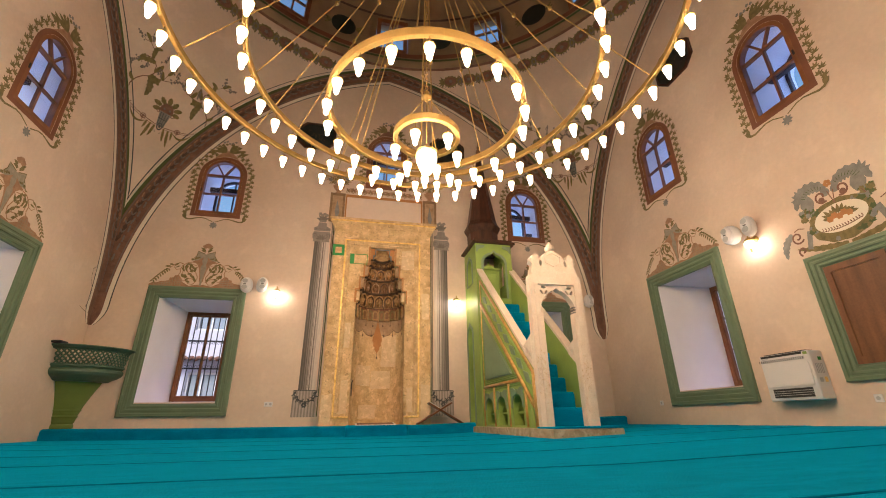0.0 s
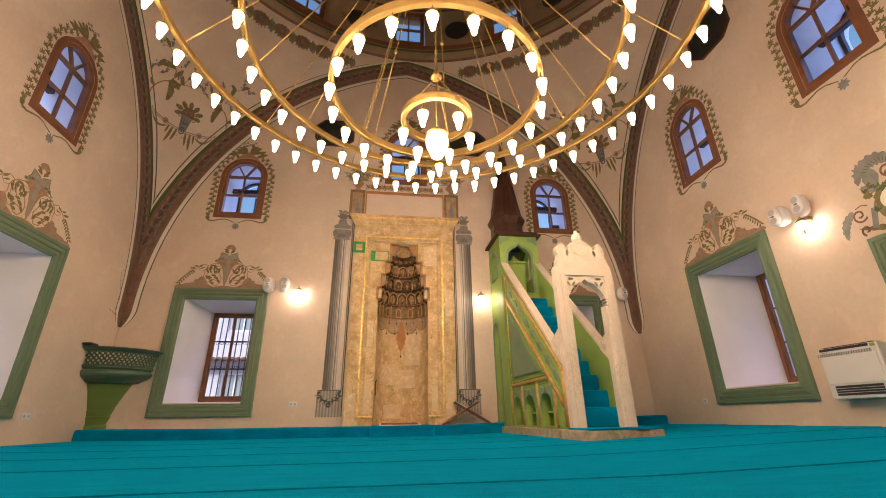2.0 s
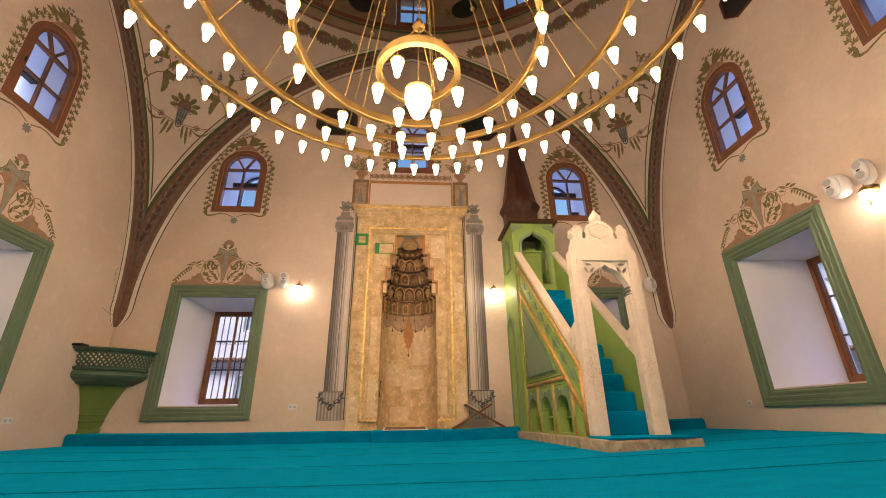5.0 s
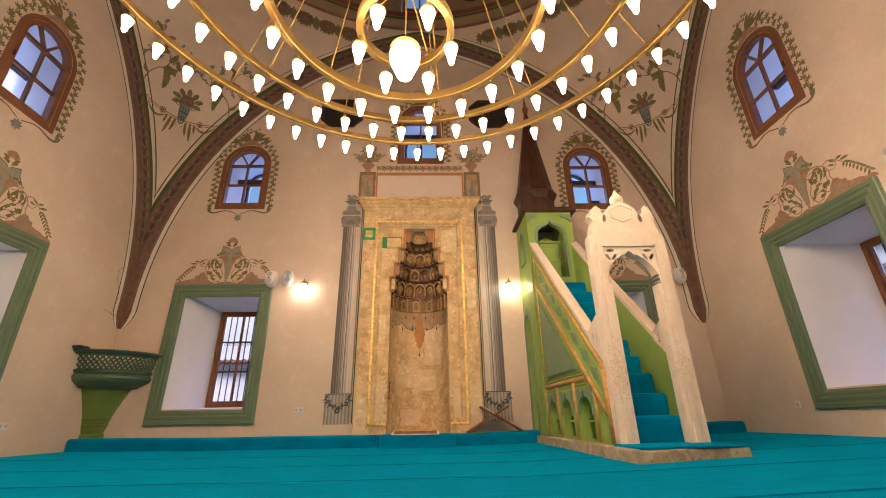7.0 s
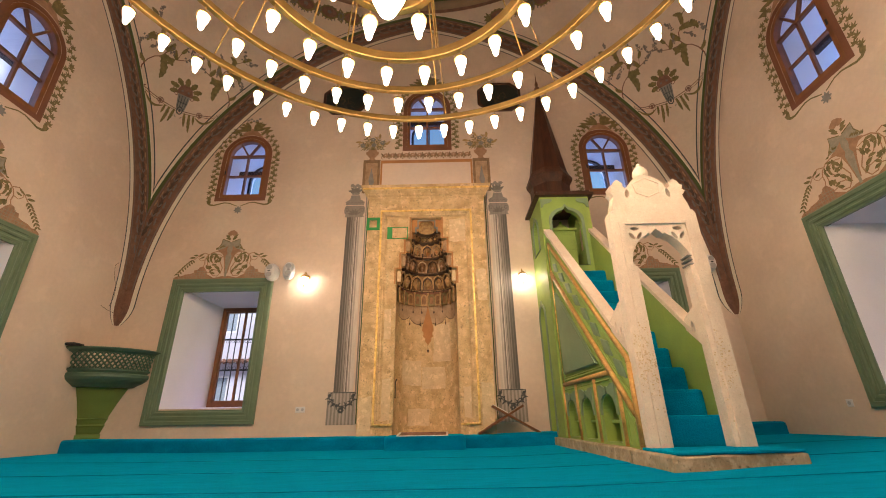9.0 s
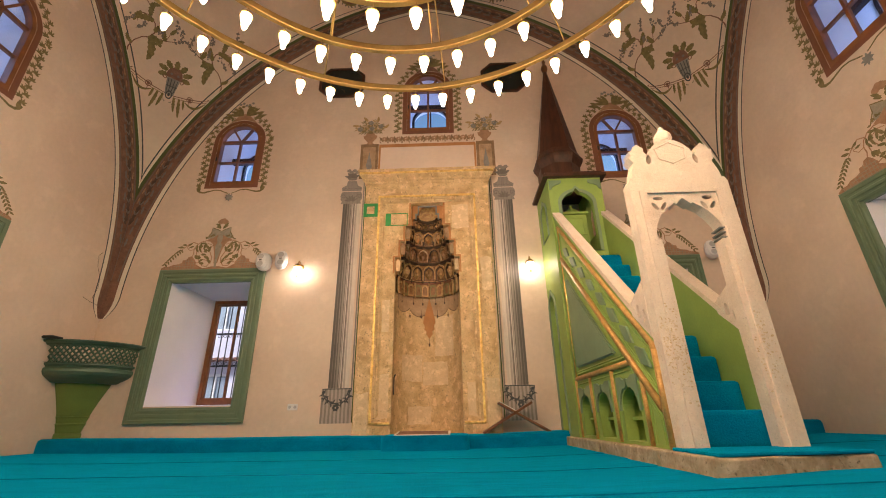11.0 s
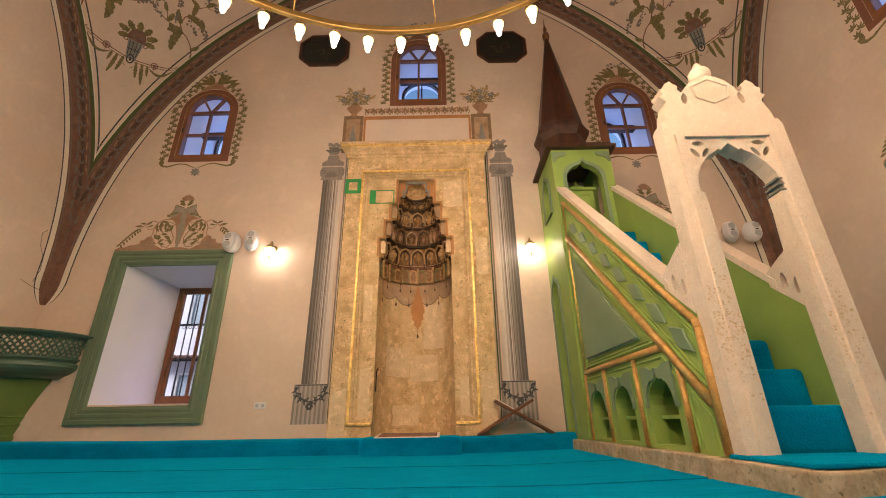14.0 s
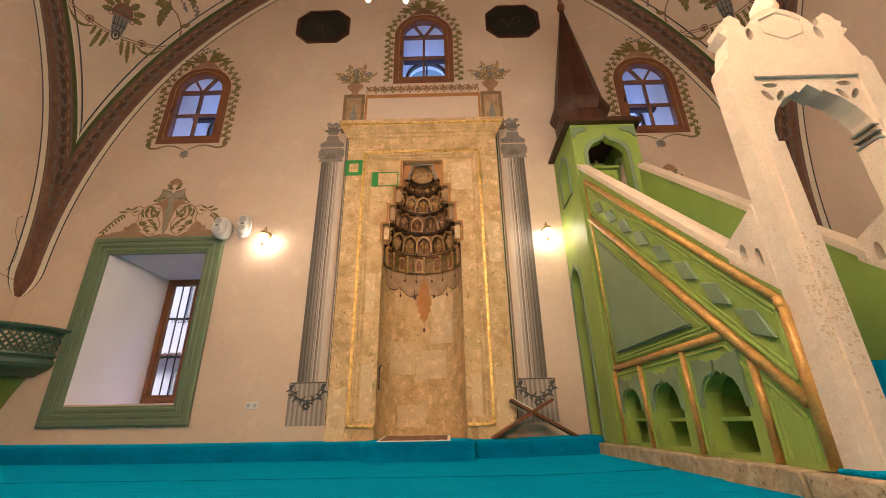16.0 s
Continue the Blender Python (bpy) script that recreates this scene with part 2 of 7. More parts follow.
def box(bm, x0, x1, y0, y1, z0, z1, bevel=0.0, put=None):
    vs = [bm.verts.new((x, y, z)) for x in (x0, x1) for y in (y0, y1) for z in (z0, z1)]
    fs = [bm.faces.new([vs[i] for i in q]) for q in ((0, 1, 3, 2), (4, 6, 7, 5), (0, 4, 5, 1), (2, 3, 7, 6), (0, 2, 6, 4), (1, 5, 7, 3))]
    made = vs
    if bevel:
        edges = {e for f in fs for e in f.edges}
        out = bmesh.ops.bevel(bm, geom=list(edges), offset=bevel, segments=2, affect="EDGES", profile=0.5)
        made = list({v for f in out["faces"] for v in f.verts} | {v for v in vs if v.is_valid})
    if put is not None:
        for v in made:
            v.co = put(*v.co)
    return made


def prism(bm, pts, d0, d1, put):
    """A flat outline (s, z) between the depths d0 and d1."""
    a = [bm.verts.new(put(s, d0, z)) for s, z in pts]
    b = [bm.verts.new(put(s, d1, z)) for s, z in pts]
    bm.faces.new(a)
    bm.faces.new(b)
    for i in range(len(pts)):
        j = (i + 1) % len(pts)
        bm.faces.new((a[i], a[j], b[j], b[i]))


def plate(bm, outer, holes, d0, d1, put):
    """A slab with openings; each opening is a pair of outlines, at d0 and at d1."""
    rims = []
    for d, k in ((d0, 0), (d1, 1)):
        edges, loops = [], []
        for loop in [outer] + [h[k] for h in holes]:
            vs = [bm.verts.new(put(s, d, z)) for s, z in loop]
            edges += [bm.edges.new((vs[i], vs[(i + 1) % len(vs)])) for i in range(len(vs))]
            loops.append(vs)
        bmesh.ops.triangle_fill(bm, use_beauty=True, use_dissolve=False, edges=edges)
        rims.append(loops)
    for a, b in zip(*rims):
        for i in range(len(a)):
            j = (i + 1) % len(a)
            bm.faces.new((a[i], a[j], b[j], b[i]))


def rect(s0, s1, z0, z1):
    return [(s0, z0), (s1, z0), (s1, z1), (s0, z1)]


def arched(c, half, z0, spring, apex, n=8, ogee=0.0):
    """A pointed or round arched opening."""
    pts = [(c - half, z0), (c + half, z0)]
    for i in range(2 * n + 1):
        a = math.pi * i / (2 * n)
        h = math.sin(a) ** (1.0 if abs(math.cos(a)) > 0.02 else 1.0)
        z = spring + (apex - spring) * h
        if ogee:
            z += ogee * max(0.0, 1 - abs(math.cos(a)) * 4.5) ** 1.5
        pts.append((c + half * math.cos(a), z))
    return pts


def grow(pts, c, zc, by):
    """The outline moved outwards from the line s = c by about `by`."""
    out = []
    for s, z in pts:
        ds, dz = s - c, z - zc
        k = math.hypot(ds, dz) or 1
        out.append((s + by * ds / k, z + by * dz / k))
    return out


def ring_plate(bm, outer, inner, d0, d1, put):
    plate(bm, outer, [(inner, inner)], d0, d1, put)


def lathe(bm, profile, n, at=(0, 0, 0), a0=0.0, a1=360.0, close=True):
    full = abs(a1 - a0 - 360) < 1e-6
    cols = n if full else n + 1
    grid = []
    for r, z in profile:
        grid.append([bm.verts.new((at[0] + r * math.cos(radians(a0 + (a1 - a0) * i / n)), at[1] + r * math.sin(radians(a0 + (a1 - a0) * i / n)), at[2] + z)) for i in range(cols)])
    for p, q in zip(grid, grid[1:]):
        for i in range(n):
            j = (i + 1) % cols
            bm.faces.new((p[i], p[j], q[j], q[i]))
    if close and full:
        for row in (grid[0], grid[-1]):
            if (row[0].co - row[n // 2].co).length > 1e-4:
                bm.faces.new(row)
    return grid


def tube(bm, pts, r, n=6, cap=True, closed=False):
    pts = [Vector(p) for p in pts]
    rows, m = [], len(pts)
    for i, p in enumerate(pts):
        a = pts[(i - 1) % m] if closed or i else p
        b = pts[(i + 1) % m] if closed or i < m - 1 else p
        q = (b - a).to_track_quat("Z", "Y")
        rows.append([bm.verts.new(p + q @ Vector((r * math.cos(2 * math.pi * k / n), r * math.sin(2 * math.pi * k / n), 0))) for k in range(n)])
    pairs = list(zip(rows, rows[1:])) + ([(rows[-1], rows[0])] if closed else [])
    for p, q in pairs:
        for k in range(n):
            bm.faces.new((p[k], p[(k + 1) % n], q[(k + 1) % n], q[k]))
    if cap and not closed:
        bm.faces.new(rows[0])
        bm.faces.new(rows[-1])


LAYER = [0]


def next_layer():
    """A hair's breadth more for each brush mark, so that no two lie in one plane."""
    LAYER[0] = (LAYER[0] + 1) % 23
    return LAYER[0] * 0.00006


def stroke(bm, pts, width, d, put):
    """A painted line on a wall; width may be a function of 0..1."""
    d += next_layer()
    n = len(pts)
    prev = None
    for i, (s, z) in enumerate(pts):
        a, b = pts[max(0, i - 1)], pts[min(n - 1, i + 1)]
        dx, dz = b[0] - a[0], b[1] - a[1]
        k = math.hypot(dx, dz) or 1
        w = (width(i / (n - 1)) if callable(width) else width) / 2
        cur = (bm.verts.new(put(s - dz / k * w, d, z + dx / k * w)), bm.verts.new(put(s + dz / k * w, d, z - dx / k * w)))
        if prev:
            bm.faces.new((prev[0], prev[1], cur[1], cur[0]))
        prev = cur


def blot(bm, c, rs, rz, d, put, n=14, wave=0.0, lobes=5, turn=0.0):
    pts = []
    d += next_layer()
    for i in range(n):
        a = 2 * math.pi * i / n
        k = 1 + wave * math.cos(lobes * a)
        x, y = rs * k * math.cos(a), rz * k * math.sin(a)
        pts.append(bm.verts.new(put(c[0] + x * math.cos(turn) - y * math.sin(turn), d, c[1] + x * math.sin(turn) + y * math.cos(turn))))
    bm.faces.new(pts)


def leaf(bm, c, ang, length, width, d, put):
    """A painted pointed leaf that starts at c."""
    u = (math.cos(ang), math.sin(ang))
    pts = []
    d += next_layer()
    for t, w in ((0, 0), (0.25, 0.8), (0.5, 1.0), (0.78, 0.6), (1, 0), (0.78, -0.6), (0.5, -1.0), (0.25, -0.8)):
        bend = 0.12 * length * t * t
        pts.append(bm.verts.new(put(c[0] + u[0] * t * length - u[1] * (w * width / 2 + bend), d, c[1] + u[1] * t * length + u[0] * (w * width / 2 + bend))))
    bm.faces.new(pts)


def frond(bm, c, ang, length, width, d, put):
    """A painted serrated leaf: a blade with small side lobes."""
    leaf(bm, c, ang, length, width * 0.55, d, put)
    for k in range(4):
        t = 0.15 + 0.2 * k
        p = (c[0] + math.cos(ang) * length * t, c[1] + math.sin(ang) * length * t)
        for sg in (-1, 1):
            leaf(bm, p, ang + sg * (0.95 - 0.1 * k), width * (0.85 - 0.12 * k), width * 0.36, d, put)


def acanthus(bm, c, ang, length, width, bend, d, put, lobes=5):
    """A painted acanthus leaf: a bent blade whose edge is cut into rounded lobes."""
    d += next_layer()
    n = lobes * 4
    spine = []
    x, z, a = c[0], c[1], ang
    for i in range(n + 1):
        spine.append((x, z, a))
        x, z, a = x + math.cos(a) * length / n, z + math.sin(a) * length / n, a + bend / n
    rows = []
    for i, (x, z, a) in enumerate(spine):
        t = i / n
        w = width / 2 * (0.12 + 1.0 * math.sin(math.pi * min(1.0, 0.10 + 0.9 * t)) ** 0.7) * (0.62 + 0.38 * abs(math.sin(math.pi * lobes * t + 0.4)))
        rows.append((bm.verts.new(put(x - math.sin(a) * w, d, z + math.cos(a) * w)), bm.verts.new(put(x + math.sin(a) * w * 0.8, d, z - math.cos(a) * w * 0.8))))
    for p, q in zip(rows, rows[1:]):
        bm.faces.new((p[0], p[1], q[1], q[0]))


def cluster(bm, c, along, length, d, put, rng, size=0.022):
    """A drooping cluster of small painted blossoms."""
    for i in range(int(length / size * 1.6)):
        t = rng.random()
        w = 0.055 * (1 - 0.7 * t)
        p = (c[0] + math.cos(along) * length * t + rng.uniform(-w, w), c[1] + math.sin(along) * length * t + rng.uniform(-w, w))
        blot(bm, p, size * rng.uniform(0.7, 1.1), size * rng.uniform(0.7, 1.1), d, put, 10, 0.22, 5)


def curl(c, r0, r1, a0, a1, n=14):
    """A scroll line that winds from radius r0 to r1."""
    return [(c[0] + (r0 + (r1 - r0) * i / n) * math.cos(a0 + (a1 - a0) * i / n), c[1] + (r0 + (r1 - r0) * i / n) * math.sin(a0 + (a1 - a0) * i / n)) for i in range(n + 1)]


# ---------------------------------------------------------------- structure
# (centre along the wall, sill, apex) of the upper windows; (centre, low, high) of the lower ones
UP_N = [(-3.30, 4.27, 5.76), (0.25, 5.32, 6.84), (3.72, 4.25, 5.74)]
UP_E = [(6.02, 4.27, 5.86), (3.56, 4.27, 5.86), (1.05, 4.27, 5.86)]
UP_W = [(5.93, 4.27, 5.82), (3.50, 4.27, 5.82), (1.05, 4.27, 5.82)]
LOW_N = [(-3.305, 0.36, 2.72), (3.75, 0.40, 2.76)]
LOW_E = [(6.05, 0.43, 2.82)]
LOW_W = [(6.05, 0.36, 2.79)]
UP_HALF, UP_OPEN = 0.485, 0.40
LOW_HALF, LOW_OPEN = 0.875, 0.655
UP_DEEP, LOW_DEEP = 0.95, 1.0


def up_outline(c, z0, z1, half):
    return arched(c, half, z0, z1 - half * 0.99, z1, 8)


def low_front(c, z0, z1):
    return rect(c - LOW_OPEN, c + LOW_OPEN, z0 + 0.24, z1 - 0.19)


def low_back(c, z0, z1):
    return rect(c - 0.43, c + 0.43, z0 + 0.30, z1 - 0.28)


def floor_z(x, y):
    return 0.028 * max(0.0, x - 1.2) + 0.012 * max(0.0, -x - 3.0)


def build_wall(name, put, s0, s1, up, low, extra=()):
    holes = []
    for c, z0, z1 in up:
        o = up_outline(c, z0 + 0.075, z1 - 0.075, UP_OPEN)
        holes.append((o, o))
    for c, z0, z1 in low:
        holes.append((low_front(c, z0, z1), low_back(c, z0, z1)))
    holes += list(extra)
    bm = bmesh.new()
    plate(bm, rect(s0, s1, -0.3, 9.35), holes, 0.0, -THICK, put)
    ob = new(name, finish(name, bm, PLASTER))
    ob.data.materials.append(REVEAL)
    inv = [h for h in holes[: len(up) + len(low)]]
    # the jambs and heads of the openings are white
    for p in ob.data.polygons:
        ds = [round(abs((wall_depth(put, ob.data.vertices[v].co))), 3) for v in p.vertices]
        if max(ds) - min(ds) > 0.5:
            p.material_index = 1
    return tagged(ob, "thick cream plaster wall with deep window openings", "wall", kind="structure")


def wall_depth(put, co):
    if put is wall_n:
        return co.y - YN
    if put is wall_s:
        return YS - co.y
    if put is wall_e:
        return co.x - XR
    return XL - co.x


NICHE = rect(0.235 - 0.56, 0.235 + 0.56, 0.1, 3.85)
build_wall("wall_north", wall_n, XL - THICK, XR + THICK, UP_N, LOW_N, [(NICHE, NICHE)])
build_wall("wall_east", wall_e, YS, YN, UP_E, LOW_E)
build_wall("wall_west", wall_w, YS, YN, UP_W, LOW_W)
build_wall("wall_south", wall_s, XL - THICK, XR + THICK, [], [])

# floor slab under the carpet
bm = bmesh.new()
box(bm, XL - THICK, XR + THICK, YS - THICK, YN + THICK, -0.45, -0.12)
tagged(new("floor", finish("floor", bm, BASESTONE)), "stone floor slab under the carpet", "floor", kind="structure")

# carpet: long widths that butt along lines parallel to the niche wall
SEAMS = [YS, -1.10, 0.05, 1.20, 2.35, 3.52, 4.60, 5.65, 6.85, YN]
carpet = thing("carpet", (CX, CY, 0), "teal wall-to-wall prayer carpet laid in long widths", "carpet", kind="structure")
for k, (y0, y1) in enumerate(zip(SEAMS, SEAMS[1:])):
    # each width lies with its near edge a little over the one before it
    nx = 48
    wobble = lambda x, j: 0.012 * math.sin(x * 0.8 + j * 2.1) + 0.005 * math.sin(x * 3.1 + j) if 0 < j < len(SEAMS) - 1 else 0.0
    # the edge strip's darker colour stands for the shadow line at the seam
    for name, mat, prof in (("carpet_width", CARPET, ((y0 + 0.004, 0.0035, 0), (y0 + 0.03, 0.005, 0), ((y0 + y1) / 2, 0.003, 0), (y1 - 0.02, 0.0, 1), (y1 + 0.004, -0.004, 1), (y1 + 0.004, -0.12, 1))), ("edge_binding", EDGESHADE, ((y0, -0.12, 0), (y0, 0.0, 0), (y0 + 0.004, 0.0035, 0)))):
        bm = bmesh.new()
        rows = []
        for y, z, far in prof:
            row = []
            for i in range(nx + 1):
                x = XL + (XR - XL) * i / nx
                row.append(bm.verts.new((x, y + wobble(x, k + far), z + floor_z(x, y))))
            rows.append(row)
        for p, q in zip(rows, rows[1:]):
            for i in range(nx):
                bm.faces.new((p[i], p[i + 1], q[i + 1], q[i]))
        if name == "carpet_width":
            width = part(name, bm, mat, carpet, normals=False)
            under(carpet, width)
        else:
            part(name, bm, mat, width, "stitched edge, darkened to stand for the seam's shadow", normals=False)

# raised carpeted step along the niche wall
ledge = Local("platform", (0, 8.5, 0), "low raised platform covered in teal carpet along the niche wall", "platform", kind="structure")


def ledge_piece(x0, x1, y0, y1, top):
    bm = bmesh.new()
    nx = 14
    prof = [(y0, -0.05), (y0, top - 0.05), (y0 + 0.012, top - 0.018), (y0 + 0.05, top), (y1, top), (y1, -0.05)]
    rows = [[bm.verts.new((x0 + (x1 - x0) * i / nx, y, z + (floor_z(x0 + (x1 - x0) * i / nx, y)))) for y, z in prof] for i in range(nx + 1)]
    for p, q in zip(rows, rows[1:]):
        for i in range(len(prof) - 1):
            bm.faces.new((p[i], p[i + 1], q[i + 1], q[i]))
    bm.faces.new(rows[0])
    bm.faces.new(rows[-1])
    ledge.add("carpeted_step", bm, CARPET)


ledge_piece(-4.99, -0.30, 8.30, 8.729, 0.172)
ledge_piece(0.80, 2.12, 8.30, 8.729, 0.172)
ledge_piece(2.96, 5.38, 8.30, 8.729, 0.165)
bm = bmesh.new()
pts = []
for cx, cy, a in ((-0.22, 8.08, 180), (0.70, 8.08, 270)):
    for i in range(7):
        b = radians(a + 15 * i)
        pts.append((cx + 0.10 * math.cos(b), cy + 0.10 * math.sin(b)))
pts += [(0.80, 8.729), (-0.32, 8.729)]
inner = [((x - 0.24) * 0.97 + 0.24, (y - 8.4) * 0.97 + 8.4) for x, y in pts]
rows = [[bm.verts.new((x, y, z)) for x, y in q] for q, z in ((pts, -0.05), (pts, 0.145), ([((x - 0.24) * 0.99 + 0.24, (y - 8.4) * 0.985 + 8.4) for x, y in pts], 0.170), (inner, 0.180))]
for p, q in zip(rows, rows[1:]):
    for i in range(len(pts)):
        j = (i + 1) % len(pts)
        bm.faces.new((p[i], p[j], q[j], q[i]))
bm.faces.new(rows[-1])
ledge.add("rounded_step", bm, CARPET)

# pendentives between the pointed wall arches and the dome
for k in range(4):
    bm = bmesh.new()
    nz, na = 44, 24
    z_low = ARCH_Z + math.sqrt(ARCH_R**2 - (W + ARCH_D) ** 2)
    rows = []
    for i in range(nz + 1):
        z = z_low + (ZTOP - z_low) * (1 - (1 - i / nz) ** 1.6)
        s = min(W, max(0.0, arch_s(z)))
        a0 = math.atan2(s, W)
        r = math.hypot(s, W) - 0.004
        rows.append([bm.verts.new((CX + r * math.sin(a0 + (math.pi / 2 - 2 * a0) * j / na + k * math.pi / 2), CY + r * math.cos(a0 + (math.pi / 2 - 2 * a0) * j / na + k * math.pi / 2), z)) for j in range(na + 1)])
    for p, q in zip(rows, rows[1:]):
        for j in range(na):
            bm.faces.new((p[j], p[j + 1], q[j + 1], q[j]))
    bmesh.ops.remove_doubles(bm, verts=bm.verts, dist=0.0005)
    ob = tagged(new("pendentive_%d" % (k + 1), finish("pendentive", bm, PLASTER, normals=False, smooth=True)), "curved cream plaster pendentive under the dome", "vault", kind="structure")

# dome with its ring of small windows
bm = bmesh.new()
heights = [ZTOP, 9.30, 9.50, 9.72, 9.94, 10.16, 10.38, 10.70, 11.1, 11.6, 12.2, 12.8, 13.4, 13.9, 14.2, 14.325]
cols = 144
rows = []
for z in heights:
    r = math.sqrt(max(0.0, W * W - (z - ZTOP) ** 2))
    rows.append([bm.verts.new((CX + r * math.sin(2 * math.pi * j / cols), CY + r * math.cos(2 * math.pi * j / cols), z)) for j in range(cols)])
for i, (p, q) in enumerate(zip(rows, rows[1:])):
    for j in range(cols):
        if 2 <= i <= 5 and (j % 12) in (0, 1, 10, 11):
            continue
        bm.faces.new((p[j], p[(j + 1) % cols], q[(j + 1) % cols], q[j]))
bm.faces.new(rows[-1])
dome = tagged(new("ceiling_dome", finish("ceiling_dome", bm, DOME, normals=False, smooth=True)), "brown painted dome with a ring of small windows", "ceiling", kind="structure")
sol = dome.modifiers.new("thickness", "SOLIDIFY")
sol.thickness, sol.offset = 0.35, 0.0


def dome_put(a, d, z):
    """A place on the dome: a metres round its base circle, d in front of it."""
    r = math.sqrt(max(0.0, W * W - (z - ZTOP) ** 2)) - d
    return Vector((CX + r * math.sin(a / W), CY + r * math.cos(a / W), z))


def pend_put(a, d, z):
    """A place on the vault below the dome's base circle."""
    s = max(0.0, arch_s(min(z, ZTOP)))
    r = math.hypot(min(s, W), W) - d
    return Vector((CX + r * math.sin(a), CY + r * math.cos(a), z))


# moulded ring at the foot of the dome, and painted bands on it
bm = bmesh.new()
lathe(bm, [(W + 0.1, -0.02), (W - 0.05, -0.02), (W - 0.09, 0.02), (W - 0.07, 0.06), (W - 0.04, 0.07), (W - 0.04, 0.10), (W + 0.1, 0.12)], 144, (CX, CY, ZTOP), close=False)
tagged(new("trim_dome_ring", finish("trim_dome_ring", bm, BAND, smooth=True)), "maroon moulded ring at the foot of the dome", "trim", kind="structure")


def round_band(name, z0, z1, mat, label):
    bm = bmesh.new()
    n = 144
    lo = [bm.verts.new(dome_put(2 * math.pi * W * i / n, 0.19, z0)) for i in range(n)]
    hi = [bm.verts.new(dome_put(2 * math.pi * W * i / n, 0.19, z1)) for i in range(n)]
    for i in range(n):
        bm.faces.new((lo[i], lo[(i + 1) % n], hi[(i + 1) % n], hi[i]))
    tagged(new(name, finish(name, bm, mat, normals=False)), label, "painted band", kind="structure")


round_band("trim_dome_band", 9.235, 9.30, LEAFGREEN, "dark green painted band round the dome")
round_band("trim_dome_band", 9.33, 9.46, TERRA, "terracotta painted band round the dome")
round_band("trim_dome_band", 10.50, 10.56, BANDDARK, "dark painted band above the dome windows")


def dome_window(k):
    a = 2 * math.pi * k / 12 * W
    w = Local("dome_window", dome_put(a, 0, 9.9), "small brown wooden dome window with blue panes", "window", "windows round the dome")
    bm = bmesh.new()
    ring_plate(bm, rect(a - 0.44, a + 0.44, 9.46, 10.42), rect(a - 0.33, a + 0.33, 9.56, 10.32), 0.21, 0.12, dome_put)
    w.add("frame", bm, WOOD)
    bm = bmesh.new()
    box(bm, a - 0.02, a + 0.02, 0.13, 0.19, 9.56, 10.32, put=dome_put)
    w.add("mullion", bm, WOOD)
    bm = bmesh.new()
    box(bm, a - 0.33, a + 0.33, 0.135, 0.185, 9.92, 9.96, put=dome_put)
    w.add("glazing_bar", bm, WOOD)
    bm = bmesh.new()
    face(bm, [dome_put(s, 0.15, z) for s, z in rect(a - 0.33, a + 0.33, 9.56, 10.32)])
    o = w.add("pane", bm, GLASS, normals=False)
    o.visible_shadow = False


for k in range(12):
    dome_window(k)


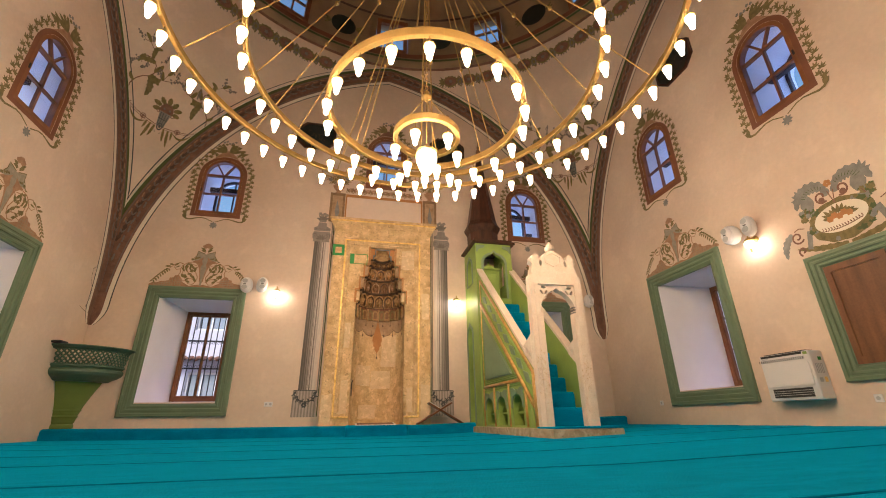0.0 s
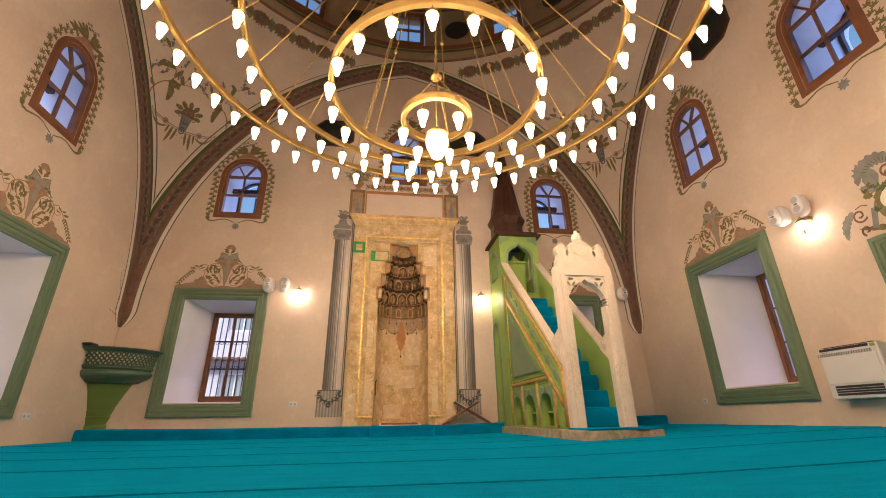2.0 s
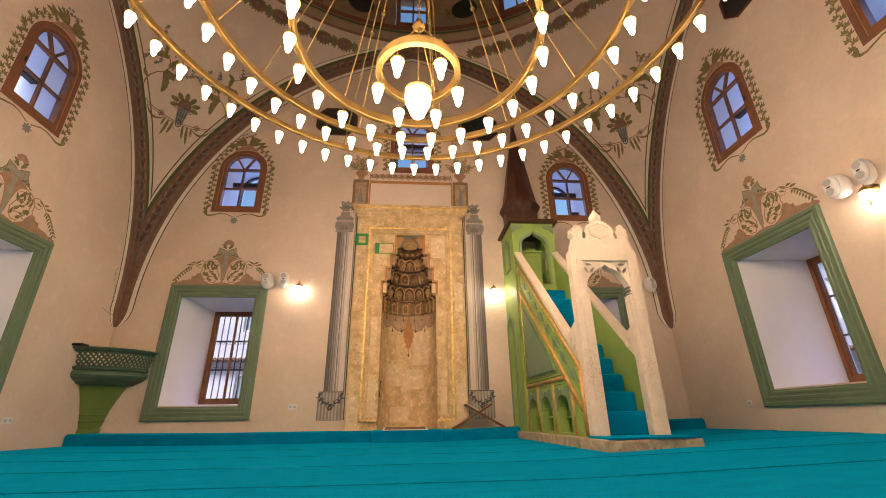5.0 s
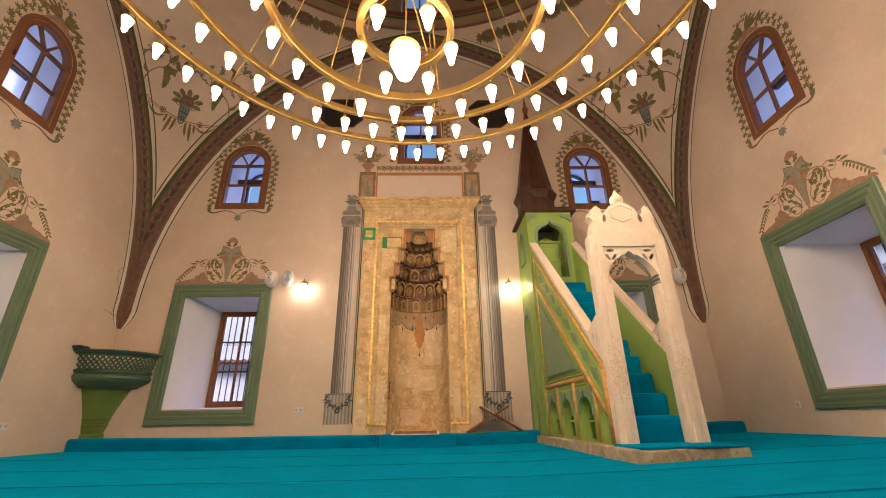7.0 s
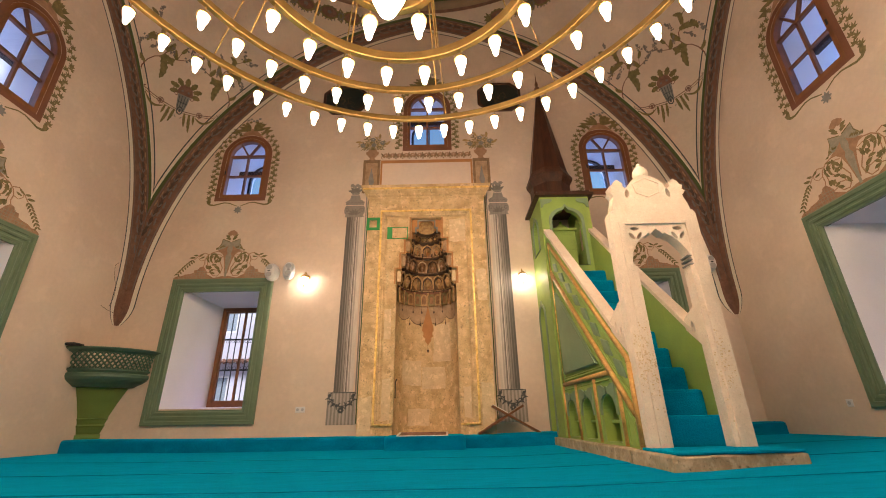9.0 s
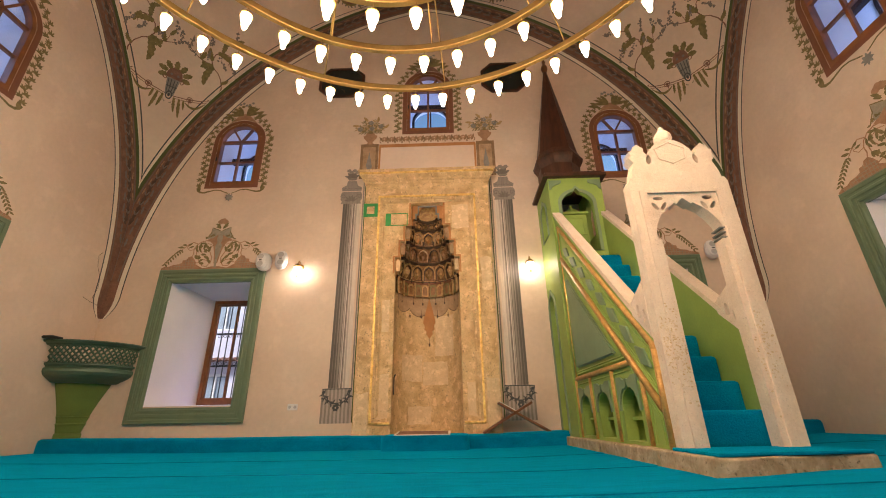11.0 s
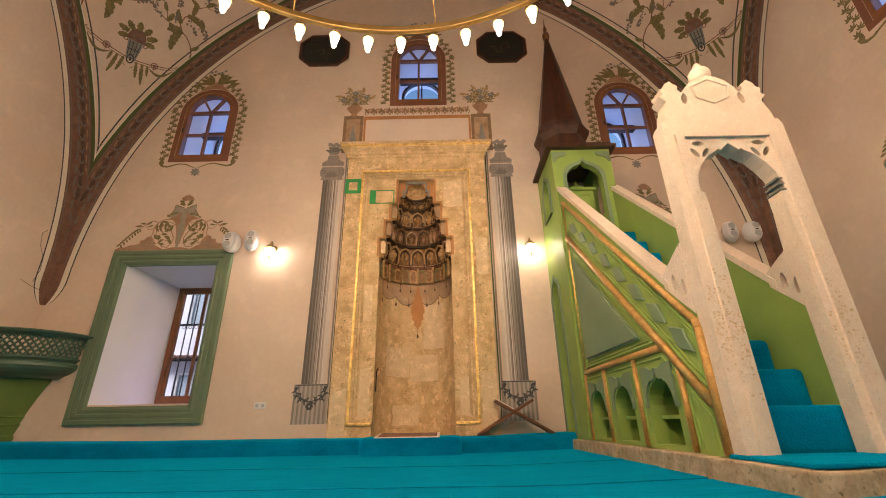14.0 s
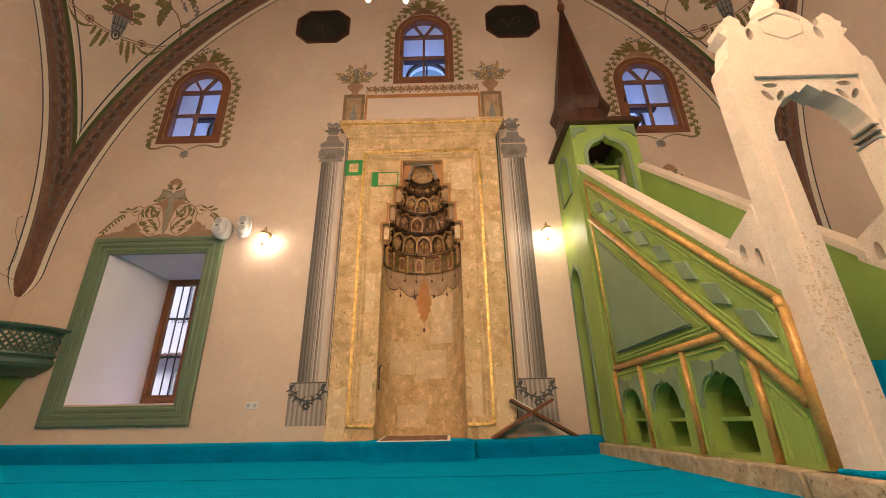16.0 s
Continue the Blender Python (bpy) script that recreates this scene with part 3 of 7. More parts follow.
# ---------------------------------------------------------------- windows
def upper_window(put, c, z0, z1):
    w = Local("arched_window", put(c, 0, z0), "arched reddish-brown wooden window with blue panes, high in the wall", "window", "upper windows", "structure")
    zo0, zo1 = z0 + 0.075, z1 - 0.075
    out = up_outline(c, zo0, zo1, UP_OPEN)
    spring = zo1 - UP_OPEN * 0.99
    inn = up_outline(c, zo0 + 0.065, zo1 - 0.06, UP_OPEN - 0.06)
    bm = bmesh.new()
    ring_plate(bm, out, inn, 0.002, -0.10, put)
    w.add("frame", bm, WOOD)
    mid = (zo0 + spring) / 2 + 0.02
    for s0, s1, a, b, d in ((c - 0.017, c + 0.017, zo0 + 0.05, spring, -0.035), (c - UP_OPEN + 0.05, c + UP_OPEN - 0.05, mid - 0.017, mid + 0.017, -0.038), (c - UP_OPEN + 0.04, c + UP_OPEN - 0.04, spring - 0.024, spring + 0.024, -0.03)):
        bm = bmesh.new()
        box(bm, s0, s1, d, -0.085, a, b, put=put)
        w.add("glazing_bar", bm, WOOD)
    for sg in (-1, 1):
        bm = bmesh.new()
        p0, p1 = Vector((c, spring)), Vector((c + sg * 0.19, zo1 - 0.085))
        u = (p1 - p0).normalized()
        nrm = Vector((-u.y, u.x)) * 0.016
        prism(bm, [tuple(p0 + nrm), tuple(p1 + nrm), tuple(p1 - nrm), tuple(p0 - nrm)], -0.037, -0.085, put)
        w.add("glazing_bar", bm, WOOD)
    bm = bmesh.new()
    bm.faces.new([bm.verts.new(put(s, -0.06, z)) for s, z in (reversed(inn) if put is wall_e else inn)])
    w.add("pane", bm, GLASS, normals=False).visible_shadow = False
    bm = bmesh.new()
    box(bm, c - UP_OPEN + 0.012, c - UP_OPEN + 0.035, -0.018, 0.012, mid + 0.02, mid + 0.10, put=put)
    w.add("handle", bm, BLACK, "black window handle")
    # outer window at the far end of the reveal
    bm = bmesh.new()
    ring_plate(bm, out, up_outline(c, zo0 + 0.05, zo1 - 0.05, UP_OPEN - 0.05), -UP_DEEP, -UP_DEEP - 0.06, put)
    w.add("outer_frame", bm, DARKWOOD)
    bm = bmesh.new()
    box(bm, c - UP_OPEN + 0.01, c + UP_OPEN - 0.01, -0.50, -0.60, mid + 0.30 + 0.12 * (z0 > 5), mid + 0.41 + 0.12 * (z0 > 5), 0.01, put=put)
    w.add("outer_transom", bm, DARKWOOD, "dark timber beam in the reveal")
    bm = bmesh.new()
    box(bm, c + 0.19, c + 0.38, -0.46, -0.58, zo0 + 0.30, zo0 + 0.38, 0.01, put=put)
    w.add("latch_box", bm, DARKPLASTIC, "dark latch box")
    bm = bmesh.new()
    box(bm, c - 0.015, c + 0.015, -UP_DEEP - 0.005, -UP_DEEP - 0.05, zo0, zo1, put=put)
    w.add("outer_bar", bm, DARKWOOD)
    return w


for put, rows in ((wall_n, UP_N), (wall_e, UP_E), (wall_w, UP_W)):
    for c, z0, z1 in rows:
        upper_window(put, c, z0, z1)


def moulded_frame(bm, s0, s1, z0, z1, profile, put, sides=(0, 1, 2, 3)):
    """A mitred frame; profile: (inset from the outer edge, proud of the wall)."""
    rows = [[bm.verts.new(put(s, p, z)) for s, z in rect(s0 + i, s1 - i, z0 + i, z1 - i)] for i, p in profile]
    for a, b in zip(rows, rows[1:]):
        for k in sides:
            j = (k + 1) % 4
            bm.faces.new((a[k], a[j], b[j], b[k]))


PROFILE = [(0, -0.02), (0, 0.045), (0.012, 0.055), (0.05, 0.055), (0.055, 0.04), (0.075, 0.04), (0.085, 0.05), (0.11, 0.05), (0.118, 0.032), (0.135, 0.032), (0.145, 0.04), (0.165, 0.036), (0.172, 0.02), (0.19, 0.012), (0.19, -0.04)]


def scaled_profile(k):
    return [(i * k, p) for i, p in PROFILE]


def lower_window(put, c, z0, z1, bars=True):
    w = Local("deep_window", put(c, 0, z0), "deep lower window with a moulded sage-green surround and wooden casement", "window", "lower windows", "structure")
    bm = bmesh.new()
    moulded_frame(bm, c - LOW_HALF, c + LOW_HALF, z0, z1, scaled_profile(1.16), put)
    w.add("surround", bm, GREEN, "moulded sage-green painted surround")
    s0, s1, a, b = c - 0.43, c + 0.43, z0 + 0.30, z1 - 0.28
    D = -LOW_DEEP
    bm = bmesh.new()
    ring_plate(bm, rect(s0 - 0.01, s1 + 0.01, a - 0.01, b + 0.01), rect(s0 + 0.05, s1 - 0.05, a + 0.065, b - 0.05), D + 0.035, D - 0.06, put)
    w.add("frame", bm, WOOD)
    bm = bmesh.new()
    ring_plate(bm, rect(s0 + 0.045, s1 - 0.045, a + 0.06, b - 0.045), rect(s0 + 0.08, s1 - 0.08, a + 0.10, b - 0.08), D + 0.012, D - 0.04, put)
    w.add("casement", bm, WOOD)
    for x in (c,):
        bm = bmesh.new()
        box(bm, x - 0.02, x + 0.02, D + 0.008, D - 0.03, a + 0.095, b - 0.075, put=put)
        w.add("mullion", bm, WOOD)
    for f in (0.36, 0.68):
        z = a + (b - a) * f
        bm = bmesh.new()
        box(bm, s0 + 0.02, s1 - 0.02, D - 0.10, D - 0.125, z - 0.014, z + 0.014, put=put)
        rail = w.add("iron_rail", bm, BLACK)
        bm = bmesh.new()
        for i in range(14):
            x = s0 + 0.10 + (s1 - s0 - 0.20) * i / 13
            loop = [put(x + 0.024 * math.cos(q * math.pi / 4), D - 0.1125, z + (0.04 if f < 0.5 else -0.04) + 0.024 * math.sin(q * math.pi / 4)) for q in range(8)]
            tube(bm, loop, 0.004, 4, closed=True)
        w.add("scrollwork", bm, BLACK, parent=rail).matrix_parent_inverse = Matrix()
    n = 6
    for i in range(n):
        x = s0 + 0.14 + (s1 - s0 - 0.28) * i / (n - 1)
        bm = bmesh.new()
        tube(bm, [put(x, D - 0.115, a + 0.02), put(x, D - 0.115, b - 0.02)], 0.011, 6)
        w.add("iron_bar", bm, BLACK)
    bm = bmesh.new()
    glass = [put(s, D - 0.01, z) for s, z in rect(s0 + 0.07, s1 - 0.07, a + 0.09, b - 0.07)]
    face(bm, glass[::-1] if put is wall_e else glass)
    w.add("pane", bm, GLASS, normals=False).visible_shadow = False
    return w


for put, rows in ((wall_n, LOW_N), (wall_e, LOW_E), (wall_w, LOW_W)):
    for c, z0, z1 in rows:
        lower_window(put, c, z0, z1)

# ---------------------------------------------------------------- outside
bm = bmesh.new()
box(bm, -120, 120, -120, 120, -1.2, -0.46)
tagged(new("ground", finish("ground", bm, GROUND)), "grey paved ground outside", "ground", kind="structure")


def facade(at, turn, wide, high):
    f = thing("neighbour_house", at, "pale pink house with plain windows across the street", "house", "houses outside")
    f.rotation_euler = (0, 0, radians(turn))
    bm = bmesh.new()
    nx, nz = int(wide / 2.2), int(high / 3.0)
    holes = []
    for i in range(nx):
        for j in range(nz):
            x = -wide / 2 + wide * (i + 0.5) / nx
            z = 0.9 + 3.0 * j
            holes.append((rect(x - 0.5, x + 0.5, z, z + 1.5),) * 2)
    plate(bm, rect(-wide / 2, wide / 2, 0, high), holes, 0, 0.3, lambda s, d, z: Vector((s, d, z)))
    part("wall", bm, FACADE, f)
    bm = bmesh.new()
    box(bm, -wide / 2 - 0.3, wide / 2 + 0.3, -0.3, 4, high, high + 0.25)
    part("roof", bm, TERRA, f)
    for j in range(1, nz):
        bm = bmesh.new()
        for i in range(int(wide / 0.22)):
            x = -wide / 2 + 0.22 * i
            lathe(bm, [(0.10, 0.0), (0.10, 0.62)], 6, (0, 0, 0), a0=0, a1=180, close=False)
            for v in list(bm.verts)[-14:]:
                v.co = Vector((x + v.co.x, -0.62 + v.co.z, 3.0 * j - 0.30 + v.co.y + 0.28 * v.co.z))
        part("eave_tiles", bm, TERRA, f, normals=False)
    for h, _ in holes:
        bm = bmesh.new()
        (a, z0), (b, _), (_, z1), _ = h
        box(bm, a, b, 0.16, 0.2, z0, z1)
        g = part("window", bm, FACADEGLASS, f)
        bm = bmesh.new()
        ring_plate(bm, rect(a, b, z0, z1), rect(a + 0.07, b - 0.07, z0 + 0.07, z1 - 0.07), 0.08, 0.15, lambda s, d, z: Vector((s, d, z)))
        box(bm, (a + b) / 2 - 0.03, (a + b) / 2 + 0.03, 0.09, 0.15, z0 + 0.07, z1 - 0.07)
        part("frame", bm, WHITE, g)


facade((-6.5, 17.0, -0.46), 0, 17.6, 6.2)
facade((15.5, 8.5, -0.46), -90, 17.6, 6.2)
facade((-15.5, 7.0, -0.46), 90, 17.6, 6.2)

# daylight in the openings
for put, rows in ((wall_n, UP_N), (wall_e, UP_E[:2]), (wall_w, UP_W[:1])):
    for c, z0, z1 in rows:
        window_light(put(c, -1.25, (z0 + z1) / 2 + 0.1), put(c, 0, (z0 + z1) / 2), 0.9, 1.7, SKY_UP, (0.27, 0.44, 1.0))
for put, rows in ((wall_n, LOW_N), (wall_e, LOW_E), (wall_w, LOW_W)):
    for c, z0, z1 in rows:
        window_light(put(c, -1.9, 4.1), put(c, -0.6, 1.4), 1.6, 1.0, SKY_LOW, (0.42, 0.45, 1.0))


# ---------------------------------------------------------------- chandelier
def chandelier():
    ch = Local("chandelier", (LAMP_X, LAMP_Y, 6.3), "large four-ring brass chandelier with lit opal glass shades", "chandelier")
    hub_z = 6.3
    shade_bm = bmesh.new()
    lathe(shade_bm, [(0.02, -0.080), (0.040, -0.088), (0.048, -0.104), (0.047, -0.130), (0.040, -0.156), (0.032, -0.178), (0.026, -0.190), (0.027, -0.204), (0.023, -0.228), (0.014, -0.244), (0.002, -0.250)], 14, close=True)
    bmesh.ops.scale(shade_bm, vec=(0.88, 0.88, 1.0), verts=shade_bm.verts)
    shade_data = finish("shade", shade_bm, SHADE, smooth=True)
    cap_bm = bmesh.new()
    lathe(cap_bm, [(0.003, 0.012), (0.0045, 0.0), (0.0045, -0.050), (0.012, -0.056), (0.022, -0.062), (0.046, -0.078), (0.054, -0.098), (0.046, -0.099), (0.002, -0.082)], 12, close=False)
    cap_data = finish("cap", cap_bm, BRASS, smooth=True)
    for r, z, n, rods, high in ((2.60, 3.85, 52, 12, 0.07), (1.80, 3.57, 36, 12, 0.07), (1.0, 3.17, 20, 6, 0.09), (0.315, 2.885, 6, 3, 0.075)):
        bm = bmesh.new()
        lathe(bm, [(r - 0.02, 0), (r + 0.02, 0), (r + 0.024, 0.008), (r + 0.024, high - 0.008), (r + 0.02, high), (r - 0.02, high), (r - 0.024, high - 0.008), (r - 0.024, 0.008), (r - 0.02, 0)], 96, (LAMP_X, LAMP_Y, z), close=False)
        ch.add("ring", bm, BRASS, smooth=False)
        for i in range(n):
            a = 2 * math.pi * (i + (0.0 if r > 2 else 0.5)) / n
            o = new("shade", shade_data)
            o.parent = ch.ob
            big = 1.0
            o.location = (r * math.sin(a), r * math.cos(a), z - hub_z - (0.01 if r > 0.5 else 0.03))
            c = new("cap", cap_data)
            c.parent = o
        top = Vector((LAMP_X, LAMP_Y, 3.45)) if r < 0.5 else Vector((LAMP_X, LAMP_Y, hub_z))
        for i in range(rods):
            a = 2 * math.pi * (i + 0.25) / rods
            foot = Vector((LAMP_X + r * math.sin(a), LAMP_Y + r * math.cos(a), z + high))
            bm = bmesh.new()
            tube(bm, [foot, top], 0.0075 if r > 0.5 else 0.006, 6)
            k = ch.add("rod", bm, BRASS)
            bm = bmesh.new()
            lathe(bm, [(0.002, -0.03), (0.02, -0.02), (0.026, 0), (0.02, 0.02), (0.002, 0.03)], 8, foot.lerp(top, 0.42 if r > 0.5 else 0.02))
            ch.add("bead", bm, BRASS, smooth=True, parent=k).matrix_parent_inverse = Matrix()
    # middle shade, stem and hanging chain
    bm = bmesh.new()
    k = 1.58
    lathe(bm, [(0.028 * k, -0.035 * k), (0.058 * k, -0.045 * k), (0.066 * k, -0.07 * k), (0.062 * k, -0.105 * k), (0.05 * k, -0.135 * k), (0.040 * k, -0.16 * k), (0.03 * k, -0.185 * k), (0.002, -0.20 * k)], 20, (LAMP_X, LAMP_Y, 2.79))
    ch.add("middle_shade", bm, SHADE, "large lit opal glass shade", smooth=True)
    bm = bmesh.new()
    lathe(bm, [(0.01, 0.0), (0.02, -0.02), (0.06, -0.05), (0.103, -0.085), (0.107, -0.1), (0.01, -0.09)], 18, (LAMP_X, LAMP_Y, 2.83), close=False)
    ch.add("middle_cap", bm, BRASS, smooth=True)
    bm = bmesh.new()
    tube(bm, [(LAMP_X, LAMP_Y, 2.80), (LAMP_X, LAMP_Y, 3.45)], 0.006, 6)
    lathe(bm, [(0.004, -0.06), (0.03, -0.05), (0.055, -0.02), (0.05, 0.0), (0.02, 0.03), (0.03, 0.05), (0.004, 0.07)], 14, (LAMP_X, LAMP_Y, 3.45))
    ch.add("stem", bm, BRASS, smooth=True)
    bm = bmesh.new()
    z = 3.5
    flip = 0
    while z < 14.25:
        pts = []
        for i in range(8):
            a = 2 * math.pi * i / 8
            x, y = 0.014 * math.cos(a), 0.035 * math.sin(a)
            pts.append((LAMP_X + (x if flip else 0), LAMP_Y + (0 if flip else x), z + y))
        tube(bm, pts, 0.0045, 4, closed=True)
        z += 0.056
        flip = 1 - flip
    ch.add("chain", bm, BRASS)
    bm = bmesh.new()
    lathe(bm, [(0.01, -0.1), (0.10, -0.07), (0.13, 0.0), (0.10, 0.07), (0.01, 0.1)], 20, (LAMP_X, LAMP_Y, hub_z))
    ch.add("hub", bm, BRASS, smooth=True)


chandelier()


# ---------------------------------------------------------------- prayer niche
MX = 0.235


def mihrab():
    m = Local("prayer_niche", (MX, YN, 0.17), "honey sandstone prayer niche with gilded mouldings and stalactite vault", "prayer niche")
    put = wall_n
    P = 0.19
    half = 1.045
    steps = [(MX - 0.51, 0.12), (MX + 0.51, 0.12), (MX + 0.51, 2.53), (MX + 0.525, 2.53), (MX + 0.525, 2.805), (MX + 0.44, 2.805), (MX + 0.44, 3.085), (MX + 0.36, 3.085), (MX + 0.36, 3.37), (MX + 0.27, 3.37), (MX + 0.27, 3.78)]
    steps += [(2 * MX - s, z) for s, z in reversed(steps[2:])]
    # outer body with the framed panel
    bm = bmesh.new()
    prism(bm, [(MX + s, z) for s, z in ((-half, 0.10), (-0.51, 0.10), (-0.51, 0.33), (-0.79, 0.33), (-0.79, 3.88), (0.79, 3.88), (0.79, 0.33), (0.51, 0.33), (0.51, 0.10), (half, 0.10), (half, 4.17), (-half, 4.17))], 0.0, P, put)
    m.add("body", bm, STONE)
    bm = bmesh.new()
    prism(bm, [(MX - 0.79, 0.33), (MX - 0.51, 0.33)] + list(reversed(steps[2:])) + [(MX + 0.51, 0.33), (MX + 0.79, 0.33), (MX + 0.79, 3.88), (MX - 0.79, 3.88)], -0.05, P - 0.06, put)
    m.add("panel", bm, STONE)
    # gilded moulding round the panel, in four lengths
    for s0, s1, z0, z1, ax in ((MX - 0.82, MX - 0.785, 0.30, 3.9, 1), (MX + 0.785, MX + 0.82, 0.30, 3.9, 1), (MX - 0.82, MX + 0.82, 3.875, 3.91, 0), (MX - 0.82, MX - 0.52, 0.30, 0.335, 0), (MX + 0.52, MX + 0.82, 0.30, 0.335, 0)):
        bm = bmesh.new()
        box(bm, s0, s1, P - 0.01, P + 0.02, z0, z1, 0.008, put=put)
        m.add("gilded_moulding", bm, GOLD, "gold leaf moulding")
    bm = bmesh.new()
    moulded_frame(bm, MX - 0.785, MX + 0.785, 0.335, 3.875, [(0, P), (0.03, P - 0.015), (0.035, P - 0.03), (0.06, P - 0.03), (0.07, P - 0.045), (0.09, P - 0.058)], put, (1, 2, 3))
    m.add("inner_moulding", bm, STONE)
    # cornice
    bm = bmesh.new()
    prof = [(0.0, 4.14), (P + 0.012, 4.14), (P + 0.02, 4.18), (P + 0.045, 4.20), (P + 0.05, 4.225), (P + 0.10, 4.28), (P + 0.11, 4.31), (P + 0.12, 4.345), (P + 0.12, 4.375), (0.0, 4.375)]
    rows = []
    for sg in (-1, 1):
        rows.append([bm.verts.new(put(MX + sg * (half + max(0, p - P) + 0.01), p, z)) for p, z in prof])
    for i in range(len(prof) - 1):
        bm.faces.new((rows[0][i], rows[1][i], rows[1][i + 1], rows[0][i + 1]))
    for r in rows:
        bm.faces.new(r)
    m.add("cornice", bm, STONE)
    bm = bmesh.new()
    box(bm, MX - half - 0.10, MX + half + 0.10, P + 0.095, P + 0.128, 4.288, 4.318, 0.008, put=put)
    m.add("gilded_moulding", bm, GOLD, "gold leaf moulding")
    # curved back of the niche
    c = (MX, YN + 0.02, 0)
    bm = bmesh.new()
    prof = [(0.509, 0.12), (0.509, 1.2), (0.509, 2.6)]
    for (r0, z0), (r1, z1) in zip(prof, prof[1:]):
        for i in range(16):
            a0, a1 = radians(180 * i / 16), radians(180 * (i + 1) / 16)
            face(bm, [(MX + r0 * math.cos(a0), c[1] + r0 * 0.9 * math.sin(a0), z0), (MX + r0 * math.cos(a1), c[1] + r0 * 0.9 * math.sin(a1), z0), (MX + r1 * math.cos(a1), c[1] + r1 * 0.9 * math.sin(a1), z1), (MX + r1 * math.cos(a0), c[1] + r1 * 0.9 * math.sin(a0), z1)])
    bmesh.ops.remove_doubles(bm, verts=bm.verts, dist=0.001)
    m.add("niche_back", bm, STONE, smooth=True)
    bm = bmesh.new()
    for sg in (-1, 1):
        x = MX + sg * 0.509
        face(bm, [(x, YN - P + 0.06, 0.12), (x, YN + 0.03, 0.12), (x, YN + 0.03, 2.6), (x, YN - P + 0.06, 2.6)])
    m.add("niche_jamb", bm, STONE, normals=False)
    # stalactite tiers, each a ring of little pointed cells
    front = YN - 0.02

    def wall_ring(r, z0, z1, name, mat, thick=0.03, head=None):
        head = r if head is None else head
        bm = bmesh.new()
        n = 20
        rows = []
        for rr, z in ((r, z0), (head, z1), (head + thick, z1), (r + thick, z0)):
            rows.append([bm.verts.new((MX + rr * math.cos(math.pi * i / n), front + rr * 0.92 * math.sin(math.pi * i / n), z)) for i in range(n + 1)])
        for a, b in zip(rows, rows[1:] + rows[:1]):
            for i in range(n):
                bm.faces.new((a[i], a[i + 1], b[i + 1], b[i]))
        return m.add(name, bm, mat)

    def shelf(r0, r1, z, mat, name="tier_ledge"):
        bm = bmesh.new()
        n = 20
        rows = []
        for rr, zz in ((r0, z), (r1, z), (r1, z + 0.02), (r0, z + 0.02)):
            rows.append([bm.verts.new((MX + rr * math.cos(math.pi * i / n), front + rr * 0.92 * math.sin(math.pi * i / n), zz)) for i in range(n + 1)])
        for a, b in zip(rows, rows[1:] + rows[:1]):
            for i in range(n):
                bm.faces.new((a[i], a[i + 1], b[i + 1], b[i]))
        m.add(name, bm, mat)

    def spindle(r, a, z0, z1, thick, mat, parent=None):
        bm = bmesh.new()
        h = z1 - z0
        lathe(bm, [(0.003, z0), (thick * 0.9, z0 + h * 0.07), (thick * 0.7, z0 + h * 0.14), (thick * 0.62, z0 + h * 0.8), (thick, z0 + h * 0.9), (thick * 0.9, z1), (0.003, z1)], 8, (MX + r * math.cos(a), front + r * 0.92 * math.sin(a), 0))
        m.add("colonnette", bm, mat, smooth=True)

    tiers = [(0.50, 2.545, 2.86, 7, MUQLIGHT), (0.405, 2.86, 3.14, 6, MUQ), (0.325, 3.14, 3.41, 5, MUQLIGHT), (0.25, 3.41, 3.535, 6, MUQ)]
    for k, (r, z0, z1, n, mat) in enumerate(tiers):
        nxt = tiers[k + 1][0] if k < 3 else 0.17
        wall_ring(r + 0.012, z0, z1, "tier", MUQ, 0.03, nxt + 0.045)
        # dark ledge and lip colour in the shade at each tier's head
        shelf(nxt - 0.012, nxt + 0.06, z1 - 0.026, LINEANDSHADE)
        shelf(nxt - 0.030, nxt + 0.05, z1 - 0.004, TERRA if k == 1 else LINEANDSHADE, "tier_lip")
        lean = math.atan2(r - nxt - 0.03, z1 - z0)
        for i in range(n):
            a = math.pi * (i + 0.5) / n
            w = math.pi * r / n
            h = (z1 - z0) * 0.90
            q = Matrix.Translation((MX + (r - 0.012) * math.cos(a), front + (r - 0.012) * 0.92 * math.sin(a), z0)) @ Matrix.Rotation(a - math.pi / 2, 4, "Z") @ Matrix.Rotation(lean, 4, "X")

            def cell_put(s, d, z, q=q):
                return q @ Vector((s, -d, z))

            outer = arched(0, w * 0.49, 0.006, h * 0.52, h, 6, 0.012)
            inner = arched(0, w * 0.40, 0.016, h * 0.50, h * 0.90, 6, 0.012)
            core = arched(0, w * 0.34, 0.026, h * 0.48, h * 0.83, 6, 0.010)
            bm = bmesh.new()
            ring_plate(bm, outer, inner, -0.02, 0.030, cell_put)
            cell = m.add("cell_arch", bm, mat)
            bm = bmesh.new()
            ring_plate(bm, inner, core, -0.02, 0.014, cell_put)
            # the dark lining colours in the shade inside the cell
            o = m.add("cell_lining", bm, DRAPE if k in (1, 2) and i % 2 else LINEANDSHADE, parent=cell)
            o.matrix_parent_inverse = Matrix()
            # folded fan that closes the cell: pleats running to a point at its foot
            bm = bmesh.new()
            foot = bm.verts.new(cell_put(0, 0.006, h * 0.10))
            pleats = 6
